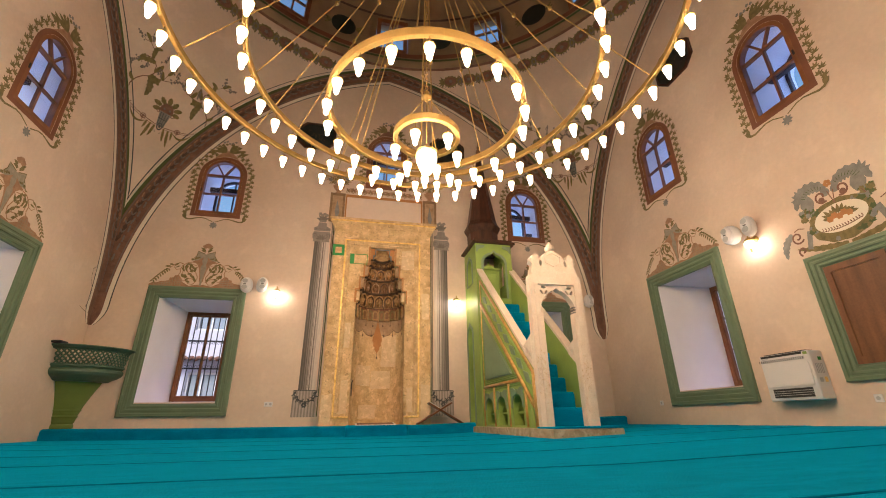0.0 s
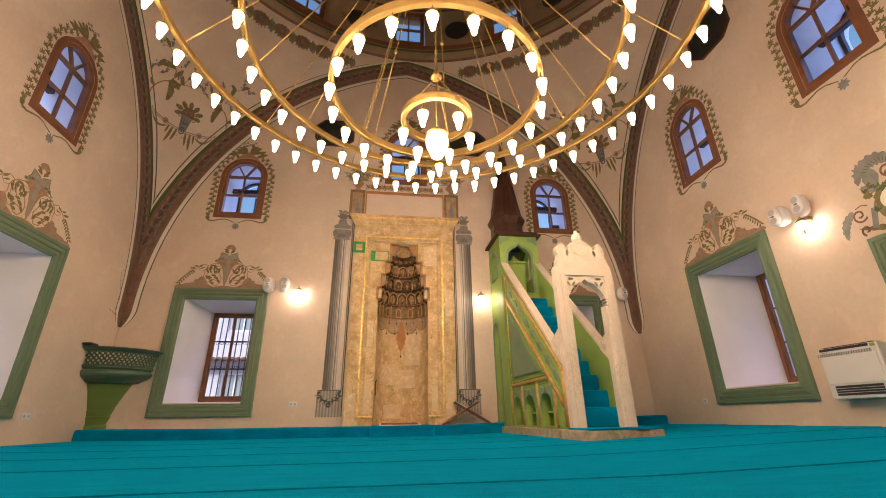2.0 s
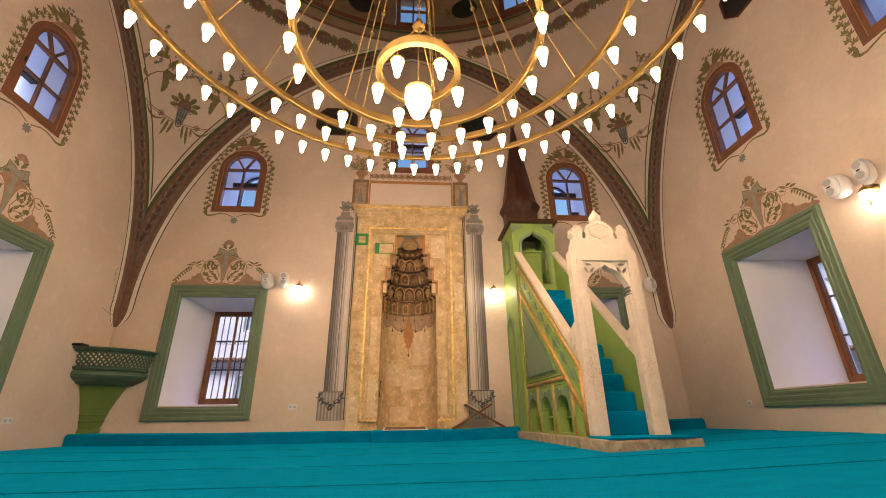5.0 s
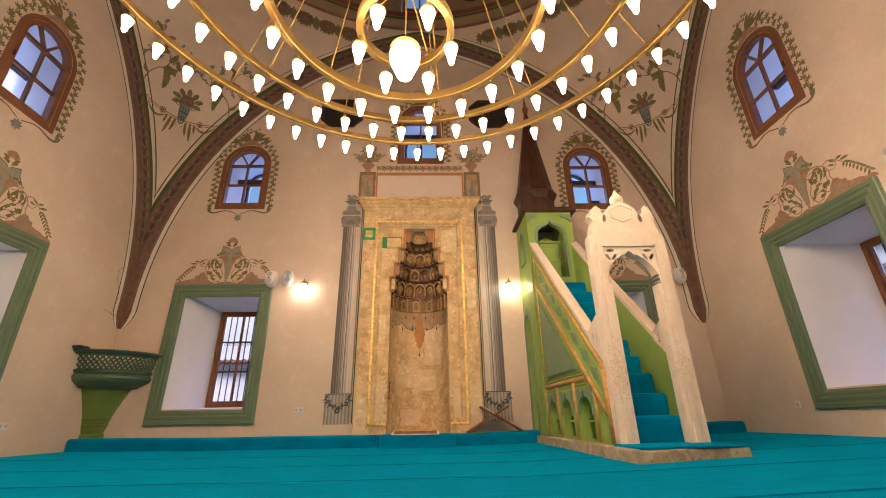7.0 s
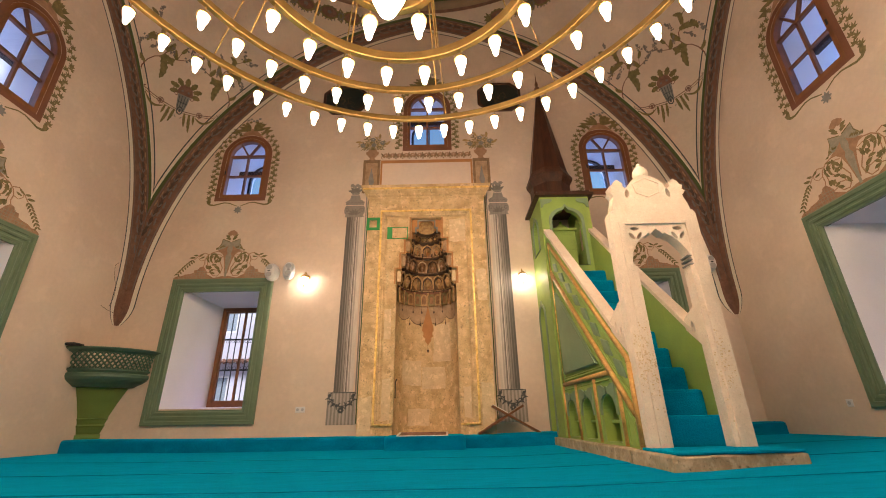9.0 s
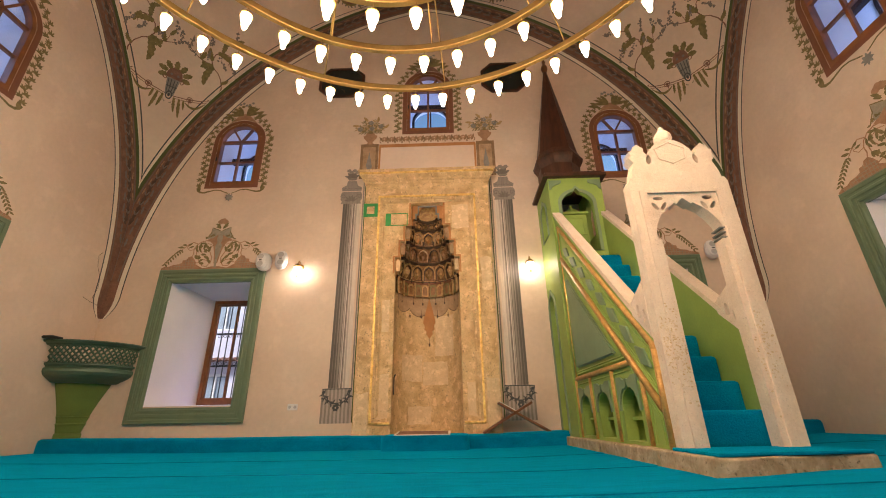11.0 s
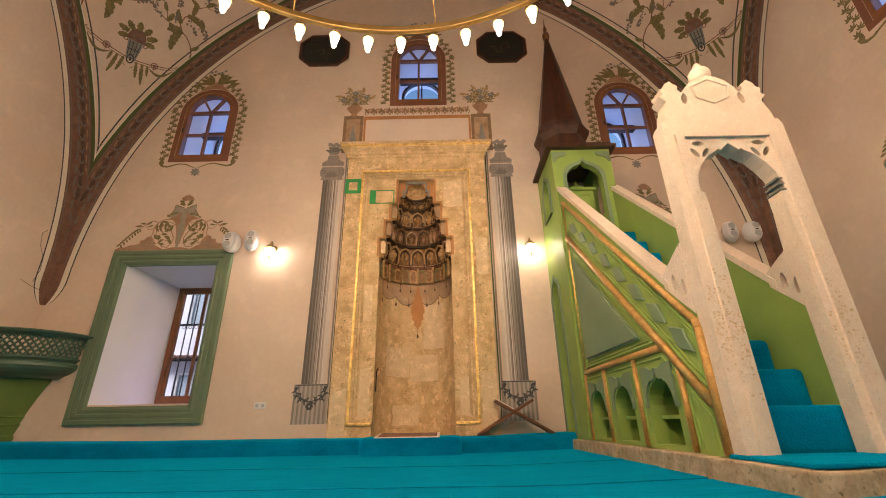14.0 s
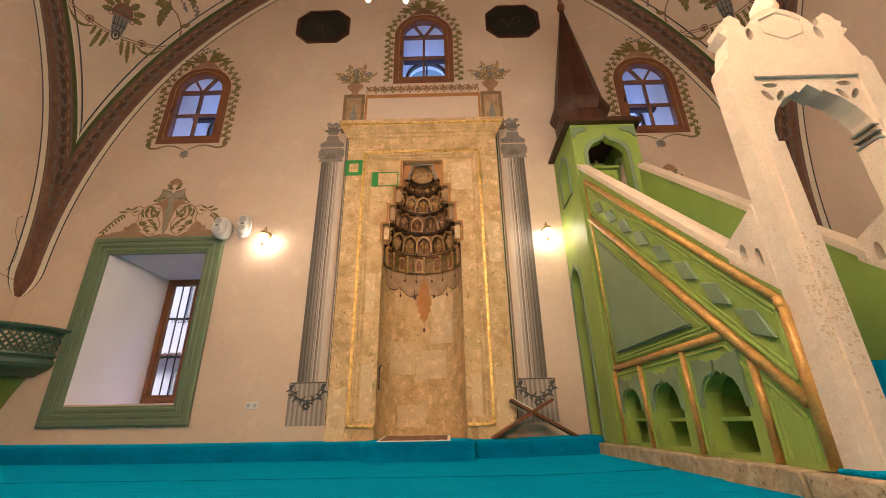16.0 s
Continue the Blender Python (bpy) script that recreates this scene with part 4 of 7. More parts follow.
            ridge = [bm.verts.new(cell_put(w * 0.33 * math.cos(math.pi * (0.06 + 0.88 * j / pleats)), 0.012 if j % 2 else -0.022, h * (0.34 + 0.46 * math.sin(math.pi * (0.06 + 0.88 * j / pleats))))) for j in range(pleats + 1)]
            for p0, p1 in zip(ridge, ridge[1:]):
                bm.faces.new((foot, p0, p1))
            o = m.add("cell_fan", bm, MUQLIGHT if k != 1 else MUQ, parent=cell)
            o.matrix_parent_inverse = Matrix()
            bm = bmesh.new()
            pts = [(0, h * 0.08), (w * 0.15, h * 0.36), (0, h * 0.56), (-w * 0.15, h * 0.36)]
            vs = [bm.verts.new(cell_put(s, 0.0, z)) for s, z in pts]
            tip = bm.verts.new(cell_put(0, 0.045, h * 0.38))
            for i2 in range(4):
                bm.faces.new((vs[i2], vs[(i2 + 1) % 4], tip))
            o = m.add("cell_pendant", bm, ROSE if k == 1 else ORANGE if k == 2 else MUQLIGHT, parent=cell)
            o.matrix_parent_inverse = Matrix()
        for i in range(n + 1):
            a = math.pi * min(max(i / n, 0.012), 0.988)
            # dark colonnettes add to the shade coloured in between the cells
            spindle(r - 0.035, a, z0 - 0.035, z0 + 0.075, 0.014, LINEANDSHADE)
    # dark red line under the lowest tier, its hanging colonnettes and the panels between them
    wall_ring(0.474, 2.508, 2.531, "tier_cornice", TERRA, 0.05)
    wall_ring(0.480, 2.531, 2.549, "tier_cornice", LINEANDSHADE, 0.05)
    wall_ring(0.495, 2.27, 2.51, "hanging_band", MUQ, 0.012)
    for i in range(7):
        a = math.pi * min(max(i / 6, 0.012), 0.988)
        spindle(0.462, a, 2.235, 2.515, 0.019, MUQLIGHT)
        if i < 6:
            for f, wide in ((0.27, 0.14), (0.73, 0.14)):
                b = math.pi * (i + f) / 6
                q = Matrix.Translation((MX + 0.490 * math.cos(b), front + 0.490 * 0.92 * math.sin(b), 2.28)) @ Matrix.Rotation(b - math.pi / 2, 4, "Z")
                bm = bmesh.new()
                ring_plate(bm, arched(0, 0.056, 0.0, 0.15, 0.215, 5), arched(0, 0.036, 0.03, 0.14, 0.185, 5), -0.004, 0.014, lambda s, d, z, q=q: q @ Vector((s, -d, z)))
                m.add("hanging_arch", bm, MUQLIGHT if f < 0.5 else OLIVE)
    # half dome at the head
    bm = bmesh.new()
    n, rows = 42, []
    for j in range(7):
        t = j / 6 * math.pi / 2
        r = 0.170 * math.cos(t) ** 0.8 + 0.002
        rows.append([bm.verts.new((MX + r * (1 + 0.20 * abs(math.sin(i * math.pi / n * 7))) * math.cos(math.pi * i / n), front + r * 0.9 * math.sin(math.pi * i / n), 3.53 + 0.235 * math.sin(t))) for i in range(n + 1)])
    for a, b in zip(rows, rows[1:]):
        for i in range(n):
            bm.faces.new((a[i], a[i + 1], b[i + 1], b[i]))
    m.add("head_dome", bm, MUQLIGHT)
    # stepped slab that closes the gaps between the tiers and the panel
    bm = bmesh.new()
    inner = [(MX - 0.50, 2.53), (MX - 0.50, 2.86), (MX - 0.405, 2.86), (MX - 0.405, 3.14), (MX - 0.325, 3.14), (MX - 0.325, 3.41), (MX - 0.25, 3.41), (MX - 0.25, 3.53), (MX - 0.17, 3.56), (MX - 0.14, 3.66), (MX - 0.10, 3.74), (MX - 0.03, 3.765)]
    inner = inner + [(2 * MX - s, z) for s, z in reversed(inner)]
    outer = [(MX - 0.545, 2.52), (MX - 0.545, 3.83), (MX + 0.545, 3.83), (MX + 0.545, 2.52)]
    prism(bm, outer + list(reversed(inner)), 0.03, -0.03, put)
    m.add("stepped_backing", bm, ORANGE, "orange-brown stepped backing")
    # painted outline on the stone round the steps
    bm = bmesh.new()
    path = [(MX - 0.55, 2.53), (MX - 0.55, 2.83), (MX - 0.47, 2.83), (MX - 0.47, 3.11), (MX - 0.395, 3.11), (MX - 0.395, 3.395), (MX - 0.30, 3.395), (MX - 0.30, 3.815)]
    outer = path + [(2 * MX - s, z) for s, z in reversed(path)]
    innr = [(MX - 0.527, 2.53), (MX - 0.527, 2.807), (MX - 0.442, 2.807), (MX - 0.442, 3.087), (MX - 0.362, 3.087), (MX - 0.362, 3.372), (MX - 0.272, 3.372), (MX - 0.272, 3.782)]
    innr = innr + [(2 * MX - s, z) for s, z in reversed(innr)]
    bm.faces.new([bm.verts.new(put(s, P - 0.056, z)) for s, z in outer + list(reversed(innr))])
    m.add("painted_outline", bm, ORANGE, "orange-brown painted outline", normals=False)
    # pale scalloped linings at the step corners
    for sg in (-1, 1):
        for dx, z in ((0.475, 2.60), (0.40, 2.885), (0.325, 3.16)):
            bm = bmesh.new()
            prism(bm, arched(MX + sg * dx, 0.032, z, z + 0.14, z + 0.20, 5), 0.035, 0.06, put)
            m.add("corner_baluster", bm, PATCHES if z < 2.65 else DRAPE, "pale painted corner baluster")
    bm = bmesh.new()
    prism(bm, [(MX + s, z) for s, z in ((-0.205, 3.51), (-0.205, 3.63), (-0.165, 3.63), (-0.165, 3.775), (0.165, 3.775), (0.165, 3.63), (0.205, 3.63), (0.205, 3.51), (0.175, 3.51), (0.175, 3.60), (0.14, 3.60), (0.14, 3.75), (-0.14, 3.75), (-0.14, 3.60), (-0.175, 3.60), (-0.175, 3.51))], 0.03, 0.05, put)
    m.add("head_lining", bm, SLATE, "grey stepped lining")

    # painted drapery and pendant on the curved back
    def back_put(a, d, z):
        b = math.pi / 2 - a / 0.5
        return Vector((MX + (0.497 - d) * math.cos(b), c[1] + (0.497 - d) * 0.9 * math.sin(b), z))

    bm = bmesh.new()
    for k in range(4):
        a0 = -0.70 + 0.35 * k
        top = [(a0 + 0.35 * i / 8, 2.29) for i in range(9)]
        low = [(a0 + 0.35 * i / 8, 2.00 + (0.10 if 0 < k < 3 else 0.08) * (2 * i / 8 - 1) ** 2 - (0.05 if k in (1, 2) else 0)) for i in range(9)]
        for i in range(8):
            face(bm, [back_put(top[i][0], 0.004, top[i][1]), back_put(top[i + 1][0], 0.004, top[i + 1][1]), back_put(low[i + 1][0], 0.004, low[i + 1][1]), back_put(low[i][0], 0.004, low[i][1])])
    m.add("painted_drapery", bm, DRAPE, "painted swag drapery", normals=False)
    bm = bmesh.new()
    for k in range(4):
        a0 = -0.70 + 0.35 * k
        stroke(bm, [(a0 + 0.35 * i / 10, 2.00 + (0.10 if 0 < k < 3 else 0.08) * (2 * i / 10 - 1) ** 2 - (0.05 if k in (1, 2) else 0)) for i in range(11)], 0.009, 0.007, back_put)
    for a in (-0.68, -0.35, -0.14, 0.14, 0.35, 0.68):
        stroke(bm, [(a, 2.06), (a, 1.98)], 0.006, 0.007, back_put)
        blot(bm, (a, 1.95), 0.016, 0.03, 0.007, back_put, 8)
        stroke(bm, [(a * 0.8, 2.28), (a * 0.8, 2.20)], 0.006, 0.007, back_put)
        blot(bm, (a * 0.8, 2.17), 0.014, 0.025, 0.007, back_put, 8)
    m.add("painted_tassels", bm, LINEANDSHADE, "dark painted tassels", normals=False)
    bm = bmesh.new()
    half_line = [(p, q + 0.16) for p, q in [(0.0, 2.12), (0.03, 2.0), (0.07, 1.85), (0.10, 1.74), (0.105, 1.68), (0.085, 1.66), (0.08, 1.62), (0.09, 1.58), (0.05, 1.55), (0.055, 1.50), (0.03, 1.47), (0.0, 1.42)]]
    bm.faces.new([bm.verts.new(back_put(a, 0.009, z)) for a, z in half_line + [(-a, z) for a, z in reversed(half_line[1:-1])]])
    m.add("painted_pendant", bm, ORANGE, "orange-brown painted pendant", normals=False)
    bm = bmesh.new()
    stroke(bm, [(0, 1.58), (0, 1.52)], 0.006, 0.009, back_put)
    blot(bm, (0, 1.49), 0.015, 0.03, 0.009, back_put, 8)
    m.add("pendant_tassel", bm, LINEANDSHADE, normals=False)
    for a, b, za, zb, k in ((-0.50, -0.12, 0.92, 1.32, 1), (-0.10, 0.32, 0.86, 1.22, 2), (0.10, 0.46, 1.30, 1.95, 3), (-0.36, 0.02, 0.30, 0.55, 4)):
        bm = bmesh.new()
        edge = []
        for p, q in zip([(a, za), (b, za), (b, zb), (a, zb)], [(b, za), (b, zb), (a, zb), (a, za)]):
            for i in range(8):
                t = i / 8
                jit = 0.03 * noise.noise(Vector((p[0] + (q[0] - p[0]) * t, p[1] + (q[1] - p[1]) * t, k)) * 9)
                edge.append((p[0] + (q[0] - p[0]) * t + jit, p[1] + (q[1] - p[1]) * t + jit))
        mid = ((a + b) / 2, (za + zb) / 2)
        hub = bm.verts.new(back_put(mid[0], 0.006, mid[1]))
        cols = 6
        rowsv = [[bm.verts.new(back_put(mid[0] + (s - mid[0]) * f, 0.006, mid[1] + (z - mid[1]) * f)) for s, z in edge] for f in (0.33, 0.66, 1.0)]
        for i in range(len(edge)):
            j = (i + 1) % len(edge)
            bm.faces.new((hub, rowsv[0][i], rowsv[0][j]))
            for r0, r1 in zip(rowsv, rowsv[1:]):
                bm.faces.new((r0[i], r1[i], r1[j], r0[j]))
        m.add("repair_patch", bm, PATCHES, "pale mortar repair", normals=False)
    # worn and repaired areas on the flat stone
    for k, (a, b, za, zb, depth) in enumerate(((-0.755, -0.56, 0.38, 0.98, P - 0.0585), (0.58, 0.75, 0.40, 0.86, P - 0.0585), (0.42, 0.74, 3.30, 3.74, P - 0.0585), (-1.03, -0.84, 0.14, 0.72, P + 0.0015), (0.85, 1.03, 0.20, 0.90, P + 0.0015), (-0.74, -0.58, 1.60, 2.10, P - 0.0585), (0.86, 1.02, 2.2, 2.75, P + 0.0015))):
        bm = bmesh.new()
        edge = []
        corners = [(a, za), (b, za), (b, zb), (a, zb)]
        for p, q in zip(corners, corners[1:] + corners[:1]):
            for i in range(9):
                t = i / 9
                x, z = p[0] + (q[0] - p[0]) * t, p[1] + (q[1] - p[1]) * t
                edge.append((x + 0.018 * noise.noise(Vector((x, z, k)) * 11), z + 0.03 * noise.noise(Vector((z, x, k + 5)) * 11)))
        bm.faces.new([bm.verts.new(put(MX + x, depth, z)) for x, z in edge])
        m.add("repair_patch", bm, PATCHES, "pale mortar repair", normals=False)
    # green restoration test patches
    for s0, s1, z0, z1, w, d in ((-0.83, -0.59, 3.52, 3.77, 0.055, P + 0.003), (-0.46, -0.09, 3.37, 3.60, 0.014, P - 0.053)):
        bm = bmesh.new()
        ring_plate(bm, rect(s0, s1, z0, z1), rect(s0 + w, s1 - w, z0 + w, z1 - w), d - 0.003, d, put)
        m.add("test_patch", bm, TAPE, "green painted test patch")
    bm = bmesh.new()
    prism(bm, rect(-0.447, -0.37, 3.384, 3.586), P - 0.056, P - 0.053, put)
    m.add("test_patch", bm, TAPE, "green painted test patch")
    bm = bmesh.new()
    tube(bm, [(MX - 0.47, YN - P + 0.10, 0.98), (MX - 0.485, YN - P + 0.075, 0.94), (MX - 0.485, YN - P + 0.075, 0.70)], 0.010, 6)
    m.add("cable_end", bm, BLACK, "black cable end")


mihrab()


# ---------------------------------------------------------------- pulpit with stairs
def minbar():
    m = Local("stair_pulpit", (2.55, 7.0, 0.0), "lime-green mosque pulpit with carpeted stairs, marble gate and gilded ribs", "pulpit")
    x0, x1 = 2.15, 2.96
    side = lambda s, d, z: Vector((x0 - d, s, z))
    far = lambda s, d, z: Vector((x1 + d, s, z))
    front = lambda s, d, z: Vector((s, 5.40 - d, z))
    # plinth of rough stone blocks
    cuts = [4.93, 5.62, 6.24, 6.97, 7.70, 8.42]
    for k, (ya, yb) in enumerate(zip(cuts, cuts[1:])):
        bm = bmesh.new()
        out = 0.08 + 0.010 * math.sin(k * 2.3)
        vs = box(bm, x0 - out, x1 + 0.13, ya + 0.003, yb - 0.003, -0.02, 0.128 + 0.004 * (k % 2), 0.012)
        bmesh.ops.subdivide_edges(bm, edges=[e for e in bm.edges if e.calc_length() > 0.3], cuts=7, use_grid_fill=True)
        for v in bm.verts:
            v.co += Vector((0.014, 0.0, 0.006)) * noise.noise(v.co * 5.0)
            if k == 0 and v.co.x > 2.3:
                v.co.y += 0.12 * max(0.0, min(1.0, (v.co.x - 2.3) / 0.5)) * max(0.0, 1 - (v.co.y - 4.93) / 0.6)
        m.add("plinth_block", bm, BASESTONE, "rough pitted stone block")
    bm = bmesh.new()
    box(bm, x0 - 0.035, x1 + 0.125, 4.94, 5.50, 0.13, 0.150, 0.008)
    for v in bm.verts:
        if v.co.y < 5.2 and v.co.x > 2.8:
            v.co.y += 0.12
    m.add("entry_carpet", bm, CARPET, "teal carpet on the entry step")
    # side walls with three arched niches on the open side
    top = [(5.52, 0.90), (5.80, 1.17), (7.86, 3.10), (7.86, 0.13), (5.52, 0.13)]
    low = lambda y: 0.40 + (y - 5.559) * 0.913
    niches = [arched(c, 0.195, 0.16, 0.42, 0.585, 7, 0.03) for c in (7.475, 6.85, 6.175)]
    bm = bmesh.new()
    plate(bm, top, [(h, h) for h in niches], 0.0, -0.10, side)
    m.add("side_wall", bm, LIME)
    bm = bmesh.new()
    prism(bm, top, 0.0, -0.10, far)
    m.add("side_wall", bm, LIME)
    for c in (7.475, 6.85, 6.175):
        bm = bmesh.new()
        h = arched(c, 0.23, 0.15, 0.42, 0.64, 6)
        a = [bm.verts.new(side(s, -0.101, z)) for s, z in h]
        b = [bm.verts.new(side(s, -0.32, z)) for s, z in h]
        bm.faces.new(b)
        for i in range(len(h)):
            j = (i + 1) % len(h)
            bm.faces.new((a[i], a[j], b[j], b[i]))
        m.add("niche_lining", bm, LIME, normals=False)
        bm = bmesh.new()
        box(bm, c - 0.225, c + 0.225, -0.07, -0.31, 0.325, 0.35, put=side)
        m.add("niche_shelf", bm, LIME)
        # hood of the niche: grey-green spandrel with a cusped edge
        bm = bmesh.new()
        bm.free()
        for sg in (-1, 1):
            bm = bmesh.new()
            curve = [(0.235, 0.40), (0.205, 0.40), (0.20, 0.45), (0.185, 0.50), (0.155, 0.545), (0.115, 0.575), (0.075, 0.59), (0.06, 0.575), (0.045, 0.595), (0.03, 0.59), (0.018, 0.62), (0.012, 0.665)]
            top_z = 0.685
            outl = [(c + sg * q, z) for q, z in curve] + [(c + sg * 0.05, top_z - 0.03), (c + sg * 0.09, top_z - 0.02), (c + sg * 0.13, top_z), (c + sg * 0.235, top_z)]
            if c < 6.3 and sg < 0:
                outl = [(q, min(z, low(q) - 0.06)) for q, z in outl]
            prism(bm, outl, 0.0, 0.018, side)
            m.add("niche_hood", bm, GREYGREEN, "grey-green niche hood")

    def rib(a, b, r, mat, name="gilded_rib"):
        bm = bmesh.new()
        tube(bm, [side(a[0], 0.006, a[1]), side(b[0], 0.006, b[1])], r, 10)
        m.add(name, bm, mat, smooth=True)

    high = lambda y: 0.845 + (y - 5.53) * 0.9155
    low = lambda y: 0.40 + (y - 5.559) * 0.913
    rib((7.715, high(7.715)), (5.545, high(5.545)), 0.026, DULLGOLD)
    rib((5.55, high(5.545) + 0.015), (5.53, 0.80), 0.026, DULLGOLD)
    rib((5.53, 0.82), (5.53, 0.14), 0.026, DULLGOLD)
    rib((7.715, low(7.715)), (5.56, low(5.56)), 0.032, DULLGOLD)
    rib((7.715, 0.79), (7.715, high(7.715)), 0.016, GOLD)
    rib((7.715, 0.79), (6.02, 0.785), 0.028, DULLGOLD)
    for c, t in ((7.755, 0.77), (7.195, 0.76), (6.50, 0.76), (5.845, low(5.845) - 0.03)):
        rib((c, 0.14), (c, t), 0.023, DULLGOLD, "gilded_colonnette")

    def fillets(loop, r, name="panel_moulding", mat=LIME, closed=True):
        for p, q in zip(loop, loop[1:] + (loop[:1] if closed else [])):
            bm = bmesh.new()
            tube(bm, [side(p[0], 0.0, p[1]), side(q[0], 0.0, q[1])], r, 6)
            m.add(name, bm, mat)

    # raised triangle and its mouldings
    bm = bmesh.new()
    prism(bm, [(7.585, 0.905), (7.585, 2.06), (6.285, 0.895)], 0.0, 0.035, side)
    bmesh.ops.bevel(bm, geom=[e for e in bm.edges], offset=0.014, segments=2, affect="EDGES")
    m.add("triangle_panel", bm, GREYGREEN, "raised grey-green triangular panel")
    fillets([(7.675, 0.84), (7.675, 2.235), (6.115, 0.835)], 0.015)
    fillets([(7.638, 0.868), (7.638, 2.165), (6.19, 0.862)], 0.010)
    # lozenges between the two sloping ribs
    u = Vector((0.118, 0.102))
    v = Vector((-0.038, 0.054))
    for i in range(8):
        c = Vector((7.455 - 0.2456 * i, 2.372 - 0.2251 * i))
        k = 0.94 + 0.012 * i
        pts = [c + u * k, c + v * k, c - u * k, c - v * k]
        bm = bmesh.new()
        prism(bm, [tuple(p) for p in pts], 0.0, 0.022, side)
        bmesh.ops.bevel(bm, geom=[e for e in bm.edges], offset=0.006, segments=1, affect="EDGES")
        m.add("lozenge", bm, GREYGREEN, "grey-green lozenge")
    for k, r in ((0.075, 0.013), (0.115, 0.008)):
        a, b = 7.685 - 0.5 * (k - 0.075), 5.585 + 0.5 * (k - 0.075)
        fillets([(a, high(a) - k), (b, high(b) - k), (b, low(b) + k), (a, low(a) + k)], r)
    fillets([(5.80, 0.16), (5.80, low(5.80) - 0.10), (5.60, low(5.60) - 0.10), (5.60, 0.16)], 0.011, closed=False)
    fillets([(5.765, 0.16), (5.765, low(5.765) - 0.145), (5.635, low(5.635) - 0.145), (5.635, 0.16)], 0.007, closed=False)
    for a, b, t0, t1 in ((7.715, 7.235, 0.725, 0.725), (7.155, 6.54, 0.725, 0.725), (6.46, 5.885, 0.725, 0.56)):
        fillets([(a, 0.15), (a, t0), (b + (0.16 if t1 < t0 else 0), t0)] + ([(b, t1)] if t1 < t0 else []) + [(b, 0.15)], 0.011, closed=False)
    # marble handrails
    for put, off in ((side, 0.0), (far, 0.0)):
        bm = bmesh.new()
        prism(bm, [(5.74, 1.115), (5.74, 1.175), (7.90, 3.20), (7.90, 3.14)], 0.012, -0.112, put)
        m.add("handrail", bm, STONELIGHT, "pinkish stone handrail")
        bm = bmesh.new()
        wing = [(5.52, 0.905), (5.52, 1.36), (5.80, 1.235), (5.80, 1.14)]
        drop = [arched(5.58 + 0.095 * k, 0.022, 1.04 + 0.06 * k, 1.09 + 0.06 * k, 1.14 + 0.06 * k, 5) for k in (0, 1)]
        plate(bm, wing, [(h, h) for h in drop], 0.006, -0.105, put)
        m.add("gate_wing", bm, STONELIGHT, "stone wing with two drop-shaped holes")
    # stairs
    for i in range(10):
        y, z = 5.54 + 0.214 * i, 0.385 + 0.2165 * i
        bm = bmesh.new()
        box(bm, x0 + 0.101, x1 - 0.101, y, y + 0.26, z - (0.28 if i else 0.25), z, 0.03)
        m.add("step", bm, CARPET)
    # gate
    c = (x0 + x1) / 2 + 0.01
    h = 0.415
    crest = [(h, 0.13), (h, 2.185), (h - 0.02, 2.225), (0.375, 2.225), (0.365, 2.30), (0.345, 2.36), (0.335, 2.40), (0.375, 2.45), (0.345, 2.47), (0.36, 2.515), (0.33, 2.53), (0.315, 2.565), (0.275, 2.595), (0.245, 2.565), (0.225, 2.55), (0.23, 2.51), (0.205, 2.48), (0.19, 2.49), (0.17, 2.535), (0.12, 2.595), (0.06, 2.63), (0.0, 2.645)]
    crest = [(q, z if z < 2.225 else 2.225 + (z - 2.225) * 0.94) for q, z in crest]
    outline = [(c + s, z) for s, z in crest] + [(c - s, z) for s, z in reversed(crest[:-1])]
    arch = [(0.24, 0.13), (0.24, 1.66), (0.27, 1.66), (0.27, 1.72), (0.25, 1.80), (0.21, 1.87), (0.15, 1.94), (0.09, 1.975), (0.075, 1.99), (0.06, 1.975), (0.035, 2.0), (0.0, 2.03)]
    hole = [(c + s, z) for s, z in arch] + [(c - s, z) for s, z in reversed(arch[:-1])]

    def eye(s, z, ang, k=1.0):
        out = []
        for i in range(10):
            t = 2 * math.pi * i / 10
            p = Vector((0.042 * k * math.cos(t), 0.018 * k * math.sin(t)))
            out.append((s + p.x * math.cos(ang) - p.y * math.sin(ang), z + p.x * math.sin(ang) + p.y * math.cos(ang)))
        return out

    holes = [(hole, hole)]
    for sg in (-1, 1):
        for dx, dz, a in ((0.0, 0.035, 0.0), (-0.035, -0.02, -1.0), (0.035, -0.02, 1.0)):
            e = eye(c + sg * 0.20 + dx, 1.985 + dz * 1.3, a, 1.0)
            holes.append((e, e))
        e = eye(c + sg * 0.20, 2.415, math.pi / 2 + sg * 0.15, 1.2)
        holes.append((e, e))
    bm = bmesh.new()
    plate(bm, outline, holes, 0.0, -0.12, front)
    for v in bm.verts:
        v.co.y += 0.004 * noise.noise(v.co * 3)
    gate = m.add("gate", bm, STONELIGHT, "carved pale marble gate with a pointed arch")
    bm = bmesh.new()
    fr = [(c - 0.285, 2.075), (c + 0.285, 2.075), (c + 0.285, 2.10), (c - 0.285, 2.10)]
    prism(bm, fr, 0.0, 0.022, front)
    m.add("lintel_fillet", bm, STONELIGHT, parent=gate).matrix_parent_inverse = Matrix()
    for sg in (-1, 1):
        bm = bmesh.new()
        prism(bm, rect(c + sg * 0.315 - 0.03, c + sg * 0.315 + 0.03, 0.14, 2.10), 0.0, 0.016, front)
        m.add("jamb_fillet", bm, STONELIGHT, parent=gate).matrix_parent_inverse = Matrix()
    for k in range(3):
        bm = bmesh.new()
